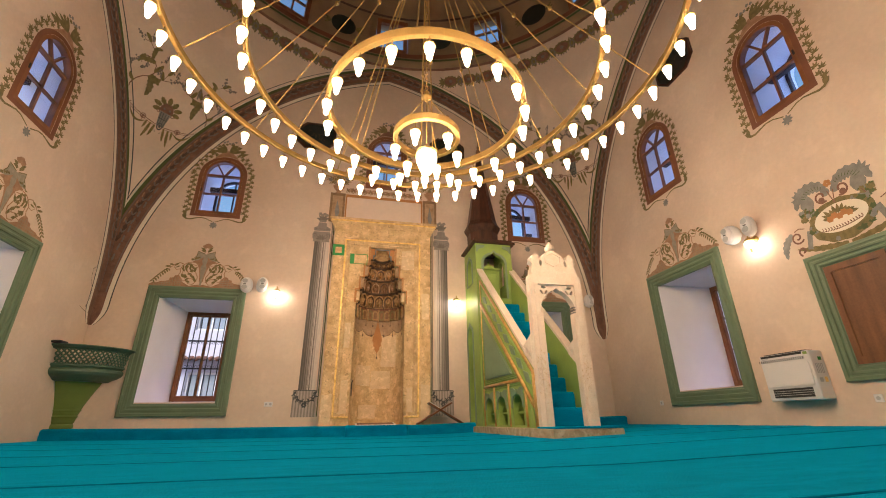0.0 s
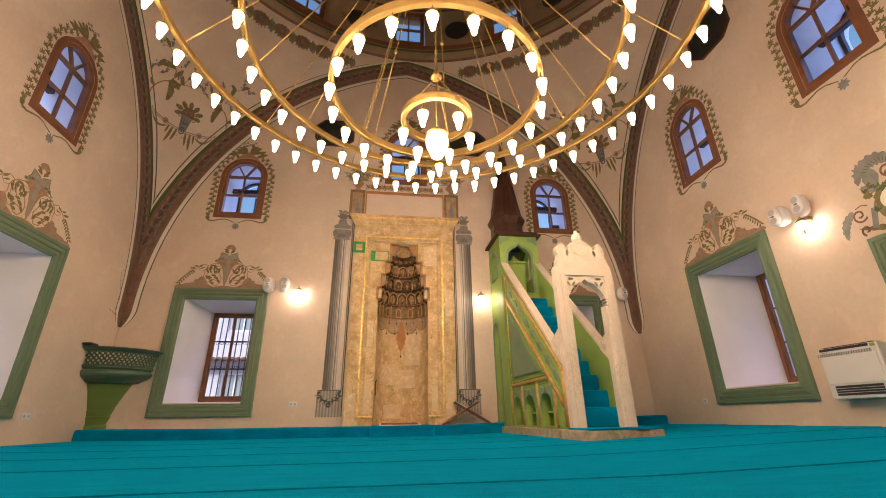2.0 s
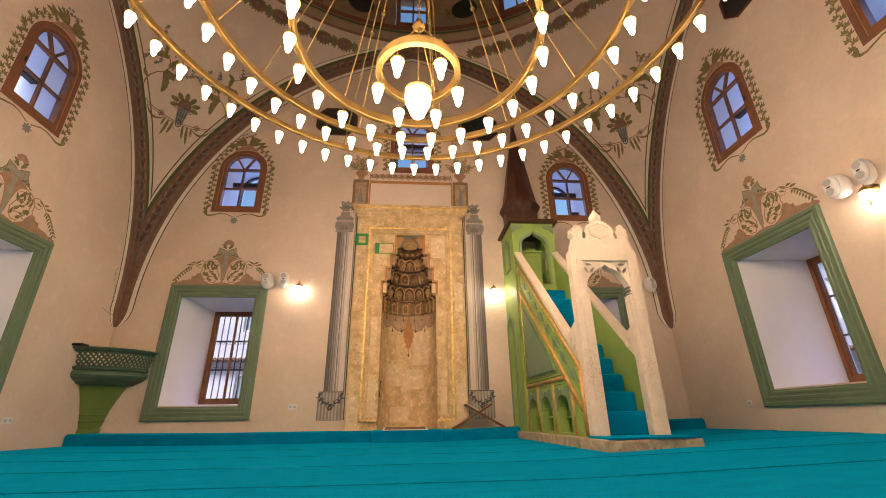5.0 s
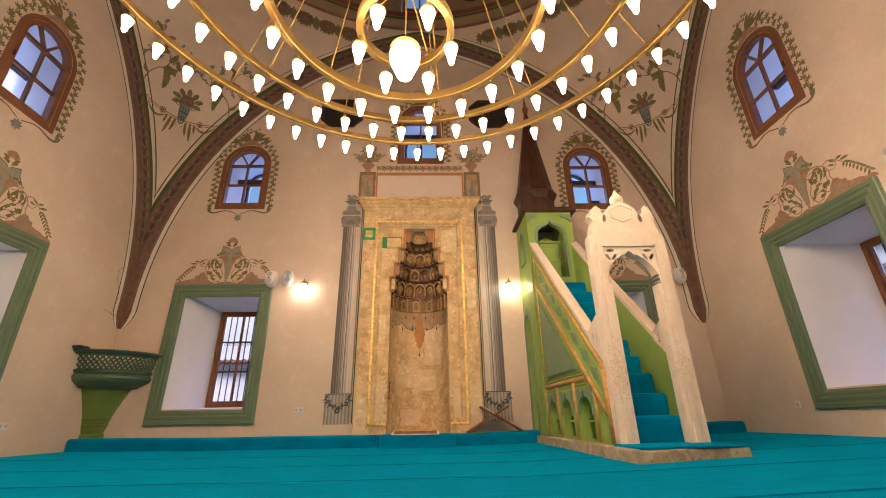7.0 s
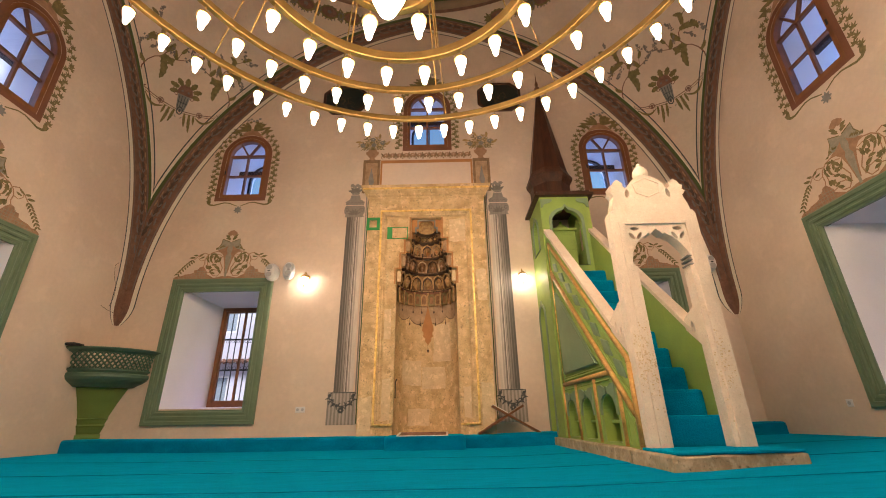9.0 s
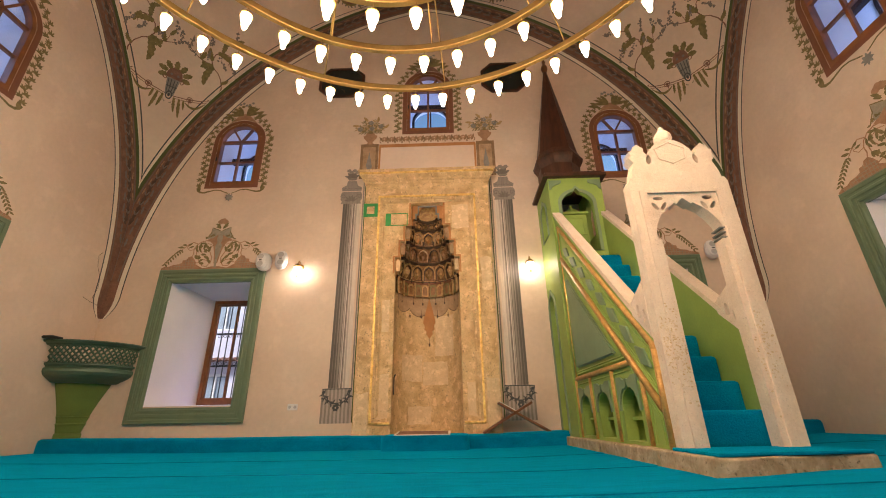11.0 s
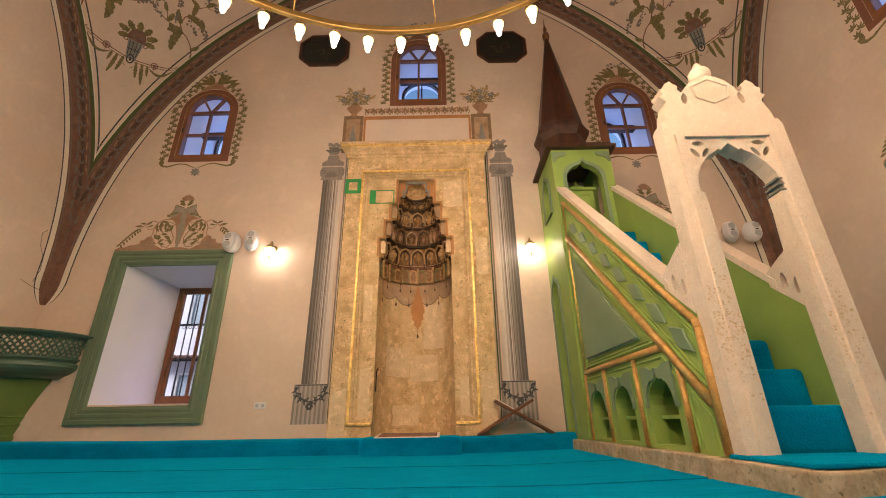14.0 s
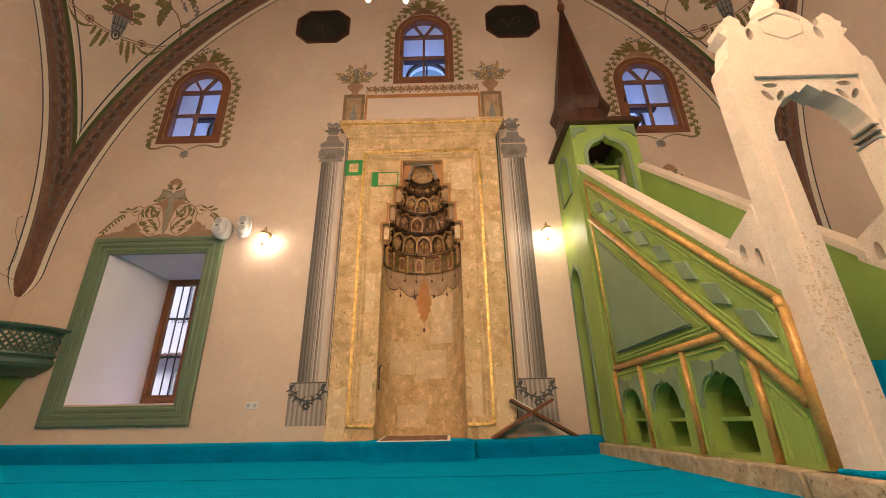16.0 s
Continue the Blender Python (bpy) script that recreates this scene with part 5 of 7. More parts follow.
        box(bm, c + 0.235, c + 0.275, 0.004, -0.121, 1.665 + 0.04 * k, 1.677 + 0.04 * k, put=front)
        m.add("impost_groove", bm, SLATE, parent=gate).matrix_parent_inverse = Matrix()
    for a, b in (((-0.13, 2.52), (0.0, 2.585)), ((0.0, 2.585), (0.13, 2.52)), ((-0.13, 2.52), (-0.11, 2.42)), ((0.13, 2.52), (0.11, 2.42)), ((-0.11, 2.42), (0, 2.37)), ((0, 2.37), (0.11, 2.42))):
        bm = bmesh.new()
        tube(bm, [front(c + a[0], 0.0, a[1]), front(c + b[0], 0.0, b[1])], 0.008, 6)
        m.add("crest_moulding", bm, STONELIGHT, parent=gate).matrix_parent_inverse = Matrix()
    bm = bmesh.new()
    lathe(bm, [(0.03, 2.62), (0.055, 2.645), (0.075, 2.69), (0.07, 2.73), (0.045, 2.765), (0.025, 2.78), (0.028, 2.795), (0.018, 2.815), (0.003, 2.825)], 16, (c, 5.46, -0.035))
    m.add("finial", bm, STONELIGHT, smooth=True, parent=gate).matrix_parent_inverse = Matrix()
    bm = bmesh.new()
    rng = random.Random(11)
    for i in range(420):
        sg = rng.choice((-1, -1, 1))
        x = c + sg * rng.uniform(0.25, h - 0.012)
        z = rng.gauss(0.80, 0.16)
        if not 0.2 < z < 1.5:
            continue
        k = rng.uniform(0.003, 0.011)
        edge = [(x + k * rng.uniform(0.5, 1.2) * math.cos(t), z + 0.8 * k * rng.uniform(0.5, 1.2) * math.sin(t)) for t in (0.0, 0.9, 1.8, 2.7, 3.6, 4.5, 5.4)]
        dd = (0.0165 if abs(abs(x - c) - 0.315) < 0.03 else 0.0008) + next_layer() * 0.2
        bm.faces.new([bm.verts.new(front(s, dd, z2)) for s, z2 in edge])
    o = m.add("pitting", bm, PITTED, "honey-coloured pits in the marble", parent=gate, normals=False)
    o.matrix_parent_inverse = Matrix()
    tagged(o, kind="stuff")
    # tower
    y0, y1, zt = 7.86, 8.725, 3.74
    tx0, tx1 = x0 - 0.025, x1 - 0.04
    tside = lambda s, d, z: Vector((tx0 - d, s, z))
    tfar = lambda s, d, z: Vector((tx1 + d, s, z))
    tfront = lambda s, d, z: Vector((s, y0 - d, z))
    door = arched(8.46, 0.18, 0.16, 1.82, 2.05, 7, 0.06)
    look_out = arched(8.32, 0.17, 2.92, 3.28, 3.50, 7, 0.05)
    bm = bmesh.new()
    plate(bm, rect(y0, y1, 0.13, zt), [(door, door), (look_out, look_out)], 0.0, -0.09, tside)
    m.add("tower_side", bm, LIME)
    bm = bmesh.new()
    plate(bm, rect(y0, y1, 0.13, zt), [(look_out, look_out)], 0.0, -0.09, tfar)
    m.add("tower_side", bm, LIME)
    tc = (tx0 + tx1) / 2
    arch_f = arched(tc, 0.235, 2.55, 3.28, 3.50, 8, 0.06)
    bm = bmesh.new()
    plate(bm, rect(tx0 + 0.09, tx1 - 0.09, 2.0, zt), [(arch_f, arch_f)], 0.0, -0.08, tfront)
    m.add("tower_front", bm, LIME)
    for outl, put, name in ((arch_f, tfront, "arch_moulding"), (look_out, tside, "arch_moulding"), (door, tside, "door_moulding")):
        cs = sum(p[0] for p in outl[:2]) / 2
        pts = [put(s, 0.0, z) for s, z in outl[1:] + outl[:1]]
        bm = bmesh.new()
        big = [(cs + (s - cs) * (1 + 0.045 / max(0.01, abs(outl[0][0] - cs))), z + (0.045 if z > outl[0][1] + 0.2 else 0)) for s, z in outl]
        ring_plate(bm, big, outl, 0.0, 0.018, put)
        m.add(name, bm, GREYGREEN, "grey-green arch moulding")
    for sg in (-1, 1):
        bm = bmesh.new()
        q = lambda d: tc + sg * d
        prism(bm, [(q(0.385), 3.70), (q(0.385), 3.545), (q(0.355), 3.555), (q(0.335), 3.60), (q(0.29), 3.625), (q(0.23), 3.64), (q(0.20), 3.665), (q(0.20), 3.70)], 0.0, 0.016, tfront)
        m.add("spandrel_panel", bm, GREYGREEN)
    bm = bmesh.new()
    box(bm, tx0 + 0.09, tx1 - 0.09, y0 + 0.08, y1, 2.42, 2.52)
    m.add("tower_floor", bm, CARPET)
    # small chest inside the tower head
    bm = bmesh.new()
    box(bm, tc - 0.15, tc + 0.19, 8.10, 8.45, 2.52, 3.24, 0.012)
    chest = m.add("seat_chest", bm, LIME)
    bm = bmesh.new()
    box(bm, tc - 0.18, tc + 0.22, 8.07, 8.47, 3.24, 3.28, 0.01)
    m.add("chest_top", bm, LIME, parent=chest).matrix_parent_inverse = Matrix()
    bm = bmesh.new()
    fr = lambda s, d, z: Vector((s, 8.10 - d, z))
    ring_plate(bm, rect(tc - 0.12, tc + 0.16, 2.90, 3.20), rect(tc - 0.085, tc + 0.125, 2.935, 3.165), -0.004, 0.012, fr)
    m.add("chest_moulding", bm, LIME, parent=chest).matrix_parent_inverse = Matrix()
    bm = bmesh.new()
    lathe(bm, [(0.13, 0.0), (0.125, 0.05), (0.09, 0.10), (0.035, 0.135), (0.02, 0.16), (0.028, 0.18), (0.003, 0.21)], 14, (tc + 0.02, 8.27, 3.28))
    m.add("chest_knob", bm, LIME, smooth=True, parent=chest).matrix_parent_inverse = Matrix()
    # timber roof and spire
    bm = bmesh.new()
    box(bm, tx0 - 0.08, tx1 + 0.08, y0 - 0.08, y1, zt, zt + 0.05, 0.008)
    m.add("roof_board", bm, SPIREWOOD, "dark timber roof board")
    bm = bmesh.new()
    box(bm, tx0 - 0.03, tx1 + 0.03, y0 - 0.03, y1, zt + 0.05, zt + 0.10)
    m.add("roof_fillet", bm, SPIREWOOD)
    sc = (tc - 0.08, 8.30, 0)
    bm = bmesh.new()
    lathe(bm, [(0.34, zt + 0.10), (0.345, 4.12), (0.40, 4.22), (0.41, 4.27), (0.36, 4.36), (0.335, 4.42), (0.02, 6.35)], 8, sc, a0=22.5, a1=382.5)
    m.add("spire", bm, SPIREWOOD, "dark timber octagonal spire")
    bm = bmesh.new()
    lathe(bm, [(0.01, 6.24), (0.05, 6.31), (0.062, 6.37), (0.048, 6.43), (0.02, 6.47), (0.034, 6.52), (0.02, 6.57), (0.012, 6.61), (0.002, 6.80)], 10, sc)
    m.add("spire_finial", bm, BROWNWOOD, smooth=True)


minbar()


# ---------------------------------------------------------------- painted arch bands
def arch_point(sg, off, phi, put_c):
    r = 6.55 + off
    return (put_c + sg * min(W - 0.003, r * math.cos(phi) - ARCH_D), ARCH_Z + r * math.sin(phi))


def arch_bands(put, c):
    b = Local("painted_arch", put(c, 0, 8.9), "painted maroon and green band along the pointed wall arch", "wall painting", "painted arches", "structure")
    for name, o0, o1, mat, d in (("outline", -0.18, -0.160, INK, 0.004), ("cream_line", -0.160, -0.085, CREAMPAINT, 0.004), ("band", -0.085, 0.30, BAND, 0.005), ("green_line", 0.30, 0.375, LEAFGREEN, 0.005), ("edge_line", 0.375, 0.40, CREAMPAINT, 0.005)):
        bm = bmesh.new()
        for sg in (-1, 1):
            prev = None
            n = 70
            for i in range(-6, n + 1):
                if i < 0:
                    k = (-i / 6) ** 2.2
                    z = ARCH_Z + i / 6 * 0.44 - 0.10 * max(0.0, 0.1 + o0)
                    a = (c + sg * min(W - 0.003, 5.15 + o0 + (W - 5.15 - o0) * k), z)
                    e = (c + sg * min(W - 0.003, 5.15 + o1 + (W - 5.15 - o1) * k), z)
                else:
                    f = i / n
                    a = arch_point(sg, o0, f * math.acos(ARCH_D / (6.55 + o0)), c)
                    e = arch_point(sg, o1, f * math.acos(ARCH_D / (6.55 + o1)), c)
                if math.hypot(a[0] - e[0], a[1] - e[1]) < 0.002:
                    prev = None
                    continue
                cur = (bm.verts.new(put(a[0], d, a[1])), bm.verts.new(put(e[0], d, e[1])))
                if prev:
                    bm.faces.new((prev[0], prev[1], cur[1], cur[0]))
                prev = cur
        b.add(name, bm, mat, normals=False)
    bm, grey, pale = bmesh.new(), bmesh.new(), bmesh.new()
    rng = random.Random(11)
    for sg in (-1, 1):
        top = math.acos(ARCH_D / 6.73)
        n = 46
        for i in range(1, n):
            for lane, target, k, w in ((0.145, bm, 0.22, 0.085), (0.065, grey, 0.15, 0.05), (0.225, pale, 0.13, 0.035)):
                phi = top * (i + rng.uniform(-0.12, 0.12)) / n
                p, q = arch_point(sg, lane + rng.uniform(-0.012, 0.012), phi, c), arch_point(sg, lane, phi + 0.01, c)
                if abs(p[0] - c) > W - 0.06:
                    continue
                ang = math.atan2(q[1] - p[1], q[0] - p[0])
                stroke(target, [(p[0] + math.cos(ang) * k * (t / 8 - 0.5), p[1] + math.sin(ang) * k * (t / 8 - 0.5)) for t in range(9)], lambda t, w=w, h=rng.uniform(0, 6): w * (0.45 + 0.55 * math.sin(math.pi * t) ** 0.5) * (0.8 + 0.25 * math.sin(h + 14 * t)), 0.0075, put)
                if lane == 0.145:
                    for da in (0.5, -0.5):
                        leaf(grey, (p[0] + math.cos(ang) * 0.08, p[1] + math.sin(ang) * 0.08), ang + da, 0.11, 0.03, 0.0092, put)
        for off in (-0.055, 0.272):
            stroke(grey, [arch_point(sg, off, math.acos(ARCH_D / (6.55 + off)) * t / 70, c) for t in range(2, 71)], 0.018, 0.0068, put)
    b.add("grey_leaves", grey, GREYS[1], normals=False)
    b.add("pale_leaves", pale, ROSE, normals=False)
    b.add("leaf_chain", bm, BANDDARK, normals=False)


for put, c in ((wall_n, CX), (wall_s, CX), (wall_e, CY), (wall_w, CY)):
    arch_bands(put, c)


# ---------------------------------------------------------------- painted work round the windows
def window_painting(put, c, z0, z1, plinth=False):
    o = Local("window_painting", put(c, 0, z0), "painted leaf border with a plume round an arched window", "wall painting", "window paintings", "structure")
    d = 0.004
    bm = bmesh.new()
    out = up_outline(c, z0, z1, UP_HALF)
    inn = up_outline(c, z0 + 0.073, z1 - 0.073, UP_OPEN + 0.002)
    edges, loops = [], []
    for loop in (out, inn):
        vs = [bm.verts.new(put(s, d, z)) for s, z in loop]
        edges += [bm.edges.new((vs[i], vs[(i + 1) % len(vs)])) for i in range(len(vs))]
    bmesh.ops.triangle_fill(bm, use_beauty=True, use_dissolve=False, edges=edges)
    o.add("surround", bm, TERRA, "terracotta painted surround", normals=False)
    # cap above the arch
    bm = bmesh.new()
    pts = [(c + UP_HALF * 0.93 * math.cos(a), z1 - UP_HALF * 0.99 + UP_HALF * 0.99 * math.sin(a) + 0.01) for a in (math.pi * (0.22 + 0.56 * i / 12) for i in range(13))]
    bm.faces.new([bm.verts.new(put(s, d + 0.001, z)) for s, z in pts + [(c - 0.12, z1 + 0.10), (c, z1 + 0.17), (c + 0.12, z1 + 0.10)]])
    o.add("arch_cap", bm, ROSE if not plinth else BAND, normals=False)
    # side sprigs
    bm = bmesh.new()
    spring = z1 - UP_HALF * 0.99
    spots = []
    n = 17
    for sg in (-1, 1):
        for i in range(n):
            spots.append((c + sg * (0.535 if i % 2 else 0.595), z0 + 0.05 + (spring - z0) * i / n, math.pi / 2))
        for i in range(10):
            a = 0.06 + 0.115 * i
            out = 0.0 if i % 2 else 0.06
            spots.append((c + sg * (0.535 + out) * math.cos(a), spring + (0.575 + out) * math.sin(a), math.pi / 2 + sg * a))
    for s, z, a in spots:
        for da, k in ((0.0, 0.085), (0.65, 0.080), (-0.65, 0.080), (1.35, 0.058), (-1.35, 0.058)):
            leaf(bm, (s, z), a + da + 0.35 * math.sin(37 * z + 11 * s), k, 0.026, d, put)
    o.add("leaf_border", bm, OLIVE, normals=False)
    # plume over the head
    bm = bmesh.new()
    for sg in (-1, 1):
        for i, (a, k) in enumerate(((0.15, 0.34), (0.5, 0.30), (0.85, 0.27), (1.2, 0.26))):
            leaf(bm, (c + sg * 0.03, z1 + 0.12), a if sg > 0 else math.pi - a, k, 0.075, d + 0.002, put)
        leaf(bm, (c + sg * 0.22, z1 + 0.08), 0.1 if sg > 0 else math.pi - 0.1, 0.22, 0.07, d + 0.003, put)
        leaf(bm, (c + sg * 0.24, z1 + 0.11), 0.5 if sg > 0 else math.pi - 0.5, 0.16, 0.05, d + 0.003, put)
        for k in range(3):
            blot(bm, (c + sg * (0.06 + 0.07 * k), z1 + 0.33 - 0.03 * k), 0.035, 0.03, d + 0.003, put, 10, 0.25, 5)
    o.add("plume", bm, OLIVE, normals=False)
    bm = bmesh.new()
    for k in range(5):
        blot(bm, (c - 0.12 + 0.06 * k, z1 + 0.38 + 0.03 * math.sin(k * 2)), 0.028, 0.028, d + 0.0045, put, 10, 0.2, 5)
    o.add("blossoms", bm, SLATE, normals=False)
    if plinth:
        return
    bm = bmesh.new()
    for sg in (-1, 1):
        line = [(0.60, 0.02), (0.585, -0.035), (0.54, -0.075), (0.47, -0.085), (0.38, -0.06), (0.28, -0.035), (0.18, -0.045), (0.09, -0.085), (0.03, -0.11)]
        stroke(bm, [(c + sg * s, z0 + z) for s, z in line], lambda t: 0.04 * (1 - t) ** 2 + 0.016, d, put)
        leaf(bm, (c + sg * 0.55, z0 - 0.06), 1.3 if sg > 0 else math.pi - 1.3, 0.16, 0.06, d + 0.001, put)
    o.add("bracket_scroll", bm, OLIVE, normals=False)
    bm = bmesh.new()
    stroke(bm, [(c, z0 - 0.11), (c, z0 - 0.16)], 0.012, d, put)
    for i in range(8):
        leaf(bm, (c, z0 - 0.19), math.pi / 4 * i, 0.08, 0.042, d + 0.001, put)
    blot(bm, (c, z0 - 0.19), 0.02, 0.02, d + 0.003, put, 8)
    o.add("rosette", bm, SLATE, "slate-grey painted rosette", normals=False)


for put, rows in ((wall_n, UP_N), (wall_e, UP_E), (wall_w, UP_W)):
    for k, (c, z0, z1) in enumerate(rows):
        window_painting(put, c, z0, z1, put is wall_n and k == 1)


def crest_painting(put, c, z):
    """Two leafy medallions with a bow and a rose, over a lower window."""
    o = Local("crest_painting", put(c, 0, z), "painted crest of leafy medallions, bow and rose above a window", "wall painting", "crest paintings", "structure")
    d = 0.004
    rng = random.Random(5)
    ring = [(0.07, 0.45), (0.13, 0.50), (0.22, 0.515), (0.31, 0.49), (0.38, 0.43), (0.41, 0.36), (0.40, 0.28), (0.42, 0.23), (0.37, 0.17), (0.33, 0.11), (0.27, 0.13), (0.22, 0.06), (0.14, 0.05), (0.09, 0.12), (0.075, 0.20), (0.11, 0.27), (0.14, 0.33), (0.12, 0.40)]
    bm = bmesh.new()
    half = [(0.90, 0.0), (0.90, 0.03), (0.84, 0.065), (0.77, 0.06), (0.71, 0.09), (0.62, 0.10), (0.57, 0.12), (0.56, 0.17), (0.50, 0.175), (0.48, 0.22), (0.43, 0.235), (0.39, 0.20), (0.33, 0.09), (0.20, 0.02), (0.06, 0.05)]
    bm.faces.new([bm.verts.new(put(c + s, d, z + h)) for s, h in half + [(-s, h) for s, h in reversed(half)]])
    top = [(0.03, 0.10), (0.06, 0.30), (0.10, 0.44), (0.17, 0.51), (0.22, 0.53), (0.12, 0.58), (0.05, 0.64)]
    bm.faces.new([bm.verts.new(put(c + s, d + 0.0005, z + h)) for s, h in top + [(-s, h) for s, h in reversed(top)]])
    o.add("scalloped_base", bm, ROSE, normals=False)
    bm = bmesh.new()
    for sg in (-1, 1):
        for i in range(11):
            s = 0.36 + 0.045 * i
            high = 0.19 if s < 0.5 else 0.09 if s < 0.65 else 0.05
            stroke(bm, [(c + sg * s, z + 0.01), (c + sg * (s + 0.01), z + high)], 0.006, d + 0.002, put)
        for k in range(4):
            stroke(bm, [(c + sg * 0.34, z + 0.02 + 0.04 * k), (c + sg * (0.80 - 0.10 * k), z + 0.02 + 0.04 * k)], 0.006, d + 0.0025, put)
    o.add("base_hatching", bm, PALEGREY, normals=False)
    bm = bmesh.new()
    stem = [(0.018, 0.03), (0.022, 0.18), (0.045, 0.32), (0.055, 0.42), (0.03, 0.47), (0.05, 0.56), (0.03, 0.66)]
    bm.faces.new([bm.verts.new(put(c + s, d + 0.0035, z + h)) for s, h in stem + [(-s, h) for s, h in reversed(stem)]])
    o.add("stem", bm, PALEGREY, normals=False)
    lv, sc, fl, pk, bow = bmesh.new(), bmesh.new(), bmesh.new(), bmesh.new(), bmesh.new()
    for sg in (-1, 1):
        m = lambda pts: [(c + sg * s, z + h) for s, h in pts]
        turn = lambda a: a if sg > 0 else math.pi - a
        stroke(sc, m(ring + ring[:1]), 0.016, d + 0.002, put)
        for pts, w in (([(0.08, 0.10), (0.16, 0.16), (0.27, 0.18), (0.35, 0.25), (0.36, 0.34)], 0.014), ([(0.15, 0.16), (0.18, 0.24), (0.26, 0.29), (0.30, 0.36), (0.27, 0.44)], 0.014), ([(0.12, 0.44), (0.19, 0.46), (0.26, 0.43)], 0.012), ([(0.20, 0.10), (0.27, 0.13), (0.33, 0.20)], 0.010), ([(0.36, 0.46), (0.44, 0.49), (0.52, 0.45), (0.60, 0.37)], 0.014), ([(0.40, 0.36), (0.48, 0.34), (0.53, 0.39), (0.52, 0.45)], 0.010), ([(0.60, 0.37), (0.70, 0.30), (0.78, 0.20), (0.84, 0.10)], 0.008)):
            stroke(sc, m(pts), w, d + 0.002, put)
        for s, h, a, L, w in ((0.16, 0.30, 1.9, 0.12, 0.05), (0.15, 0.36, 0.9, 0.11, 0.045), (0.18, 0.26, 0.1, 0.10, 0.04), (0.20, 0.40, 1.2, 0.10, 0.045), (0.24, 0.34, 1.7, 0.12, 0.04), (0.28, 0.30, 1.2, 0.13, 0.035), (0.32, 0.30, 1.0, 0.12, 0.035), (0.33, 0.38, 2.0, 0.11, 0.04), (0.36, 0.34, 1.6, 0.11, 0.035), (0.12, 0.18, 0.6, 0.12, 0.05), (0.10, 0.10, 1.2, 0.10, 0.045), (0.19, 0.09, 0.4, 0.10, 0.045), (0.22, 0.18, -0.5, 0.09, 0.04), (0.28, 0.22, 0.3, 0.09, 0.04), (0.34, 0.18, 1.3, 0.09, 0.04), (0.22, 0.46, 0.2, 0.10, 0.04), (0.58, 0.40, 0.1, 0.12, 0.04), (0.54, 0.44, 0.2, 0.09, 0.035), (0.45, 0.48, -0.6, 0.10, 0.035), (0.42, 0.42, -0.3, 0.10, 0.03)):
            leaf(lv, (c + sg * s, z + h), turn(a), L, w, d + 0.003, put)
        for i in range(8):
            t = i / 7
            s, h = 0.62 + 0.22 * t, 0.36 - 0.25 * t ** 1.2
            for da in (-1.2, 0.3):
                leaf(lv, (c + sg * s, z + h), turn(-0.75 + da), 0.07, 0.03, d + 0.003, put)
        for s, h, r in ((0.20, 0.33, 0.035), (0.30, 0.21, 0.035), (0.30, 0.41, 0.03)):
            blot(fl, (c + sg * s, z + h), r, r, d + 0.004, put, 20, 0.25, 5)
        bow.faces.new([bow.verts.new(put(c + sg * s, d + 0.0045, z + h)) for s, h in ((0.0, 0.69), (0.07, 0.715), (0.16, 0.755), (0.165, 0.66), (0.19, 0.60), (0.24, 0.545), (0.14, 0.555), (0.07, 0.60), (0.0, 0.655))])
        stroke(lv, m([(0.02, 0.70), (0.16, 0.755), (0.165, 0.66), (0.24, 0.545)]), 0.014, d + 0.006, put)
        for i in range(6):
            leaf(lv, (c + sg * (0.09 + 0.028 * i), z + 0.60 - 0.012 * i), turn(rng.uniform(-0.4, 1.4)), 0.055, 0.025, d + 0.006, put)
        for s, h, a in ((0.01, 0.76, 0.2), (0.03, 0.79, 0.5), (0.02, 0.73, 0.9)):
            leaf(lv, (c + sg * s, z + h), turn(a), 0.10, 0.045, d + 0.004, put)
        blot(pk, (c + sg * 0.035, z + 0.865), 0.055, 0.045, d + 0.004, put, 16, 0.1, 4)
    blot(pk, (c, z + 0.88), 0.06, 0.05, d + 0.005, put, 16, 0.1, 5)
    o.add("scrolls", sc, ROSE, normals=False)
    o.add("bow", bow, PALEGREY, normals=False)
    o.add("leaves", lv, OLIVE, normals=False)
    o.add("flowers", fl, OLIVE, normals=False)
    o.add("rose", pk, ROSE, normals=False)


for put, rows in ((wall_n, LOW_N), (wall_e, LOW_E), (wall_w, LOW_W)):
    for c, z0, z1 in rows:
        crest_painting(put, c, z1 + 0.01)


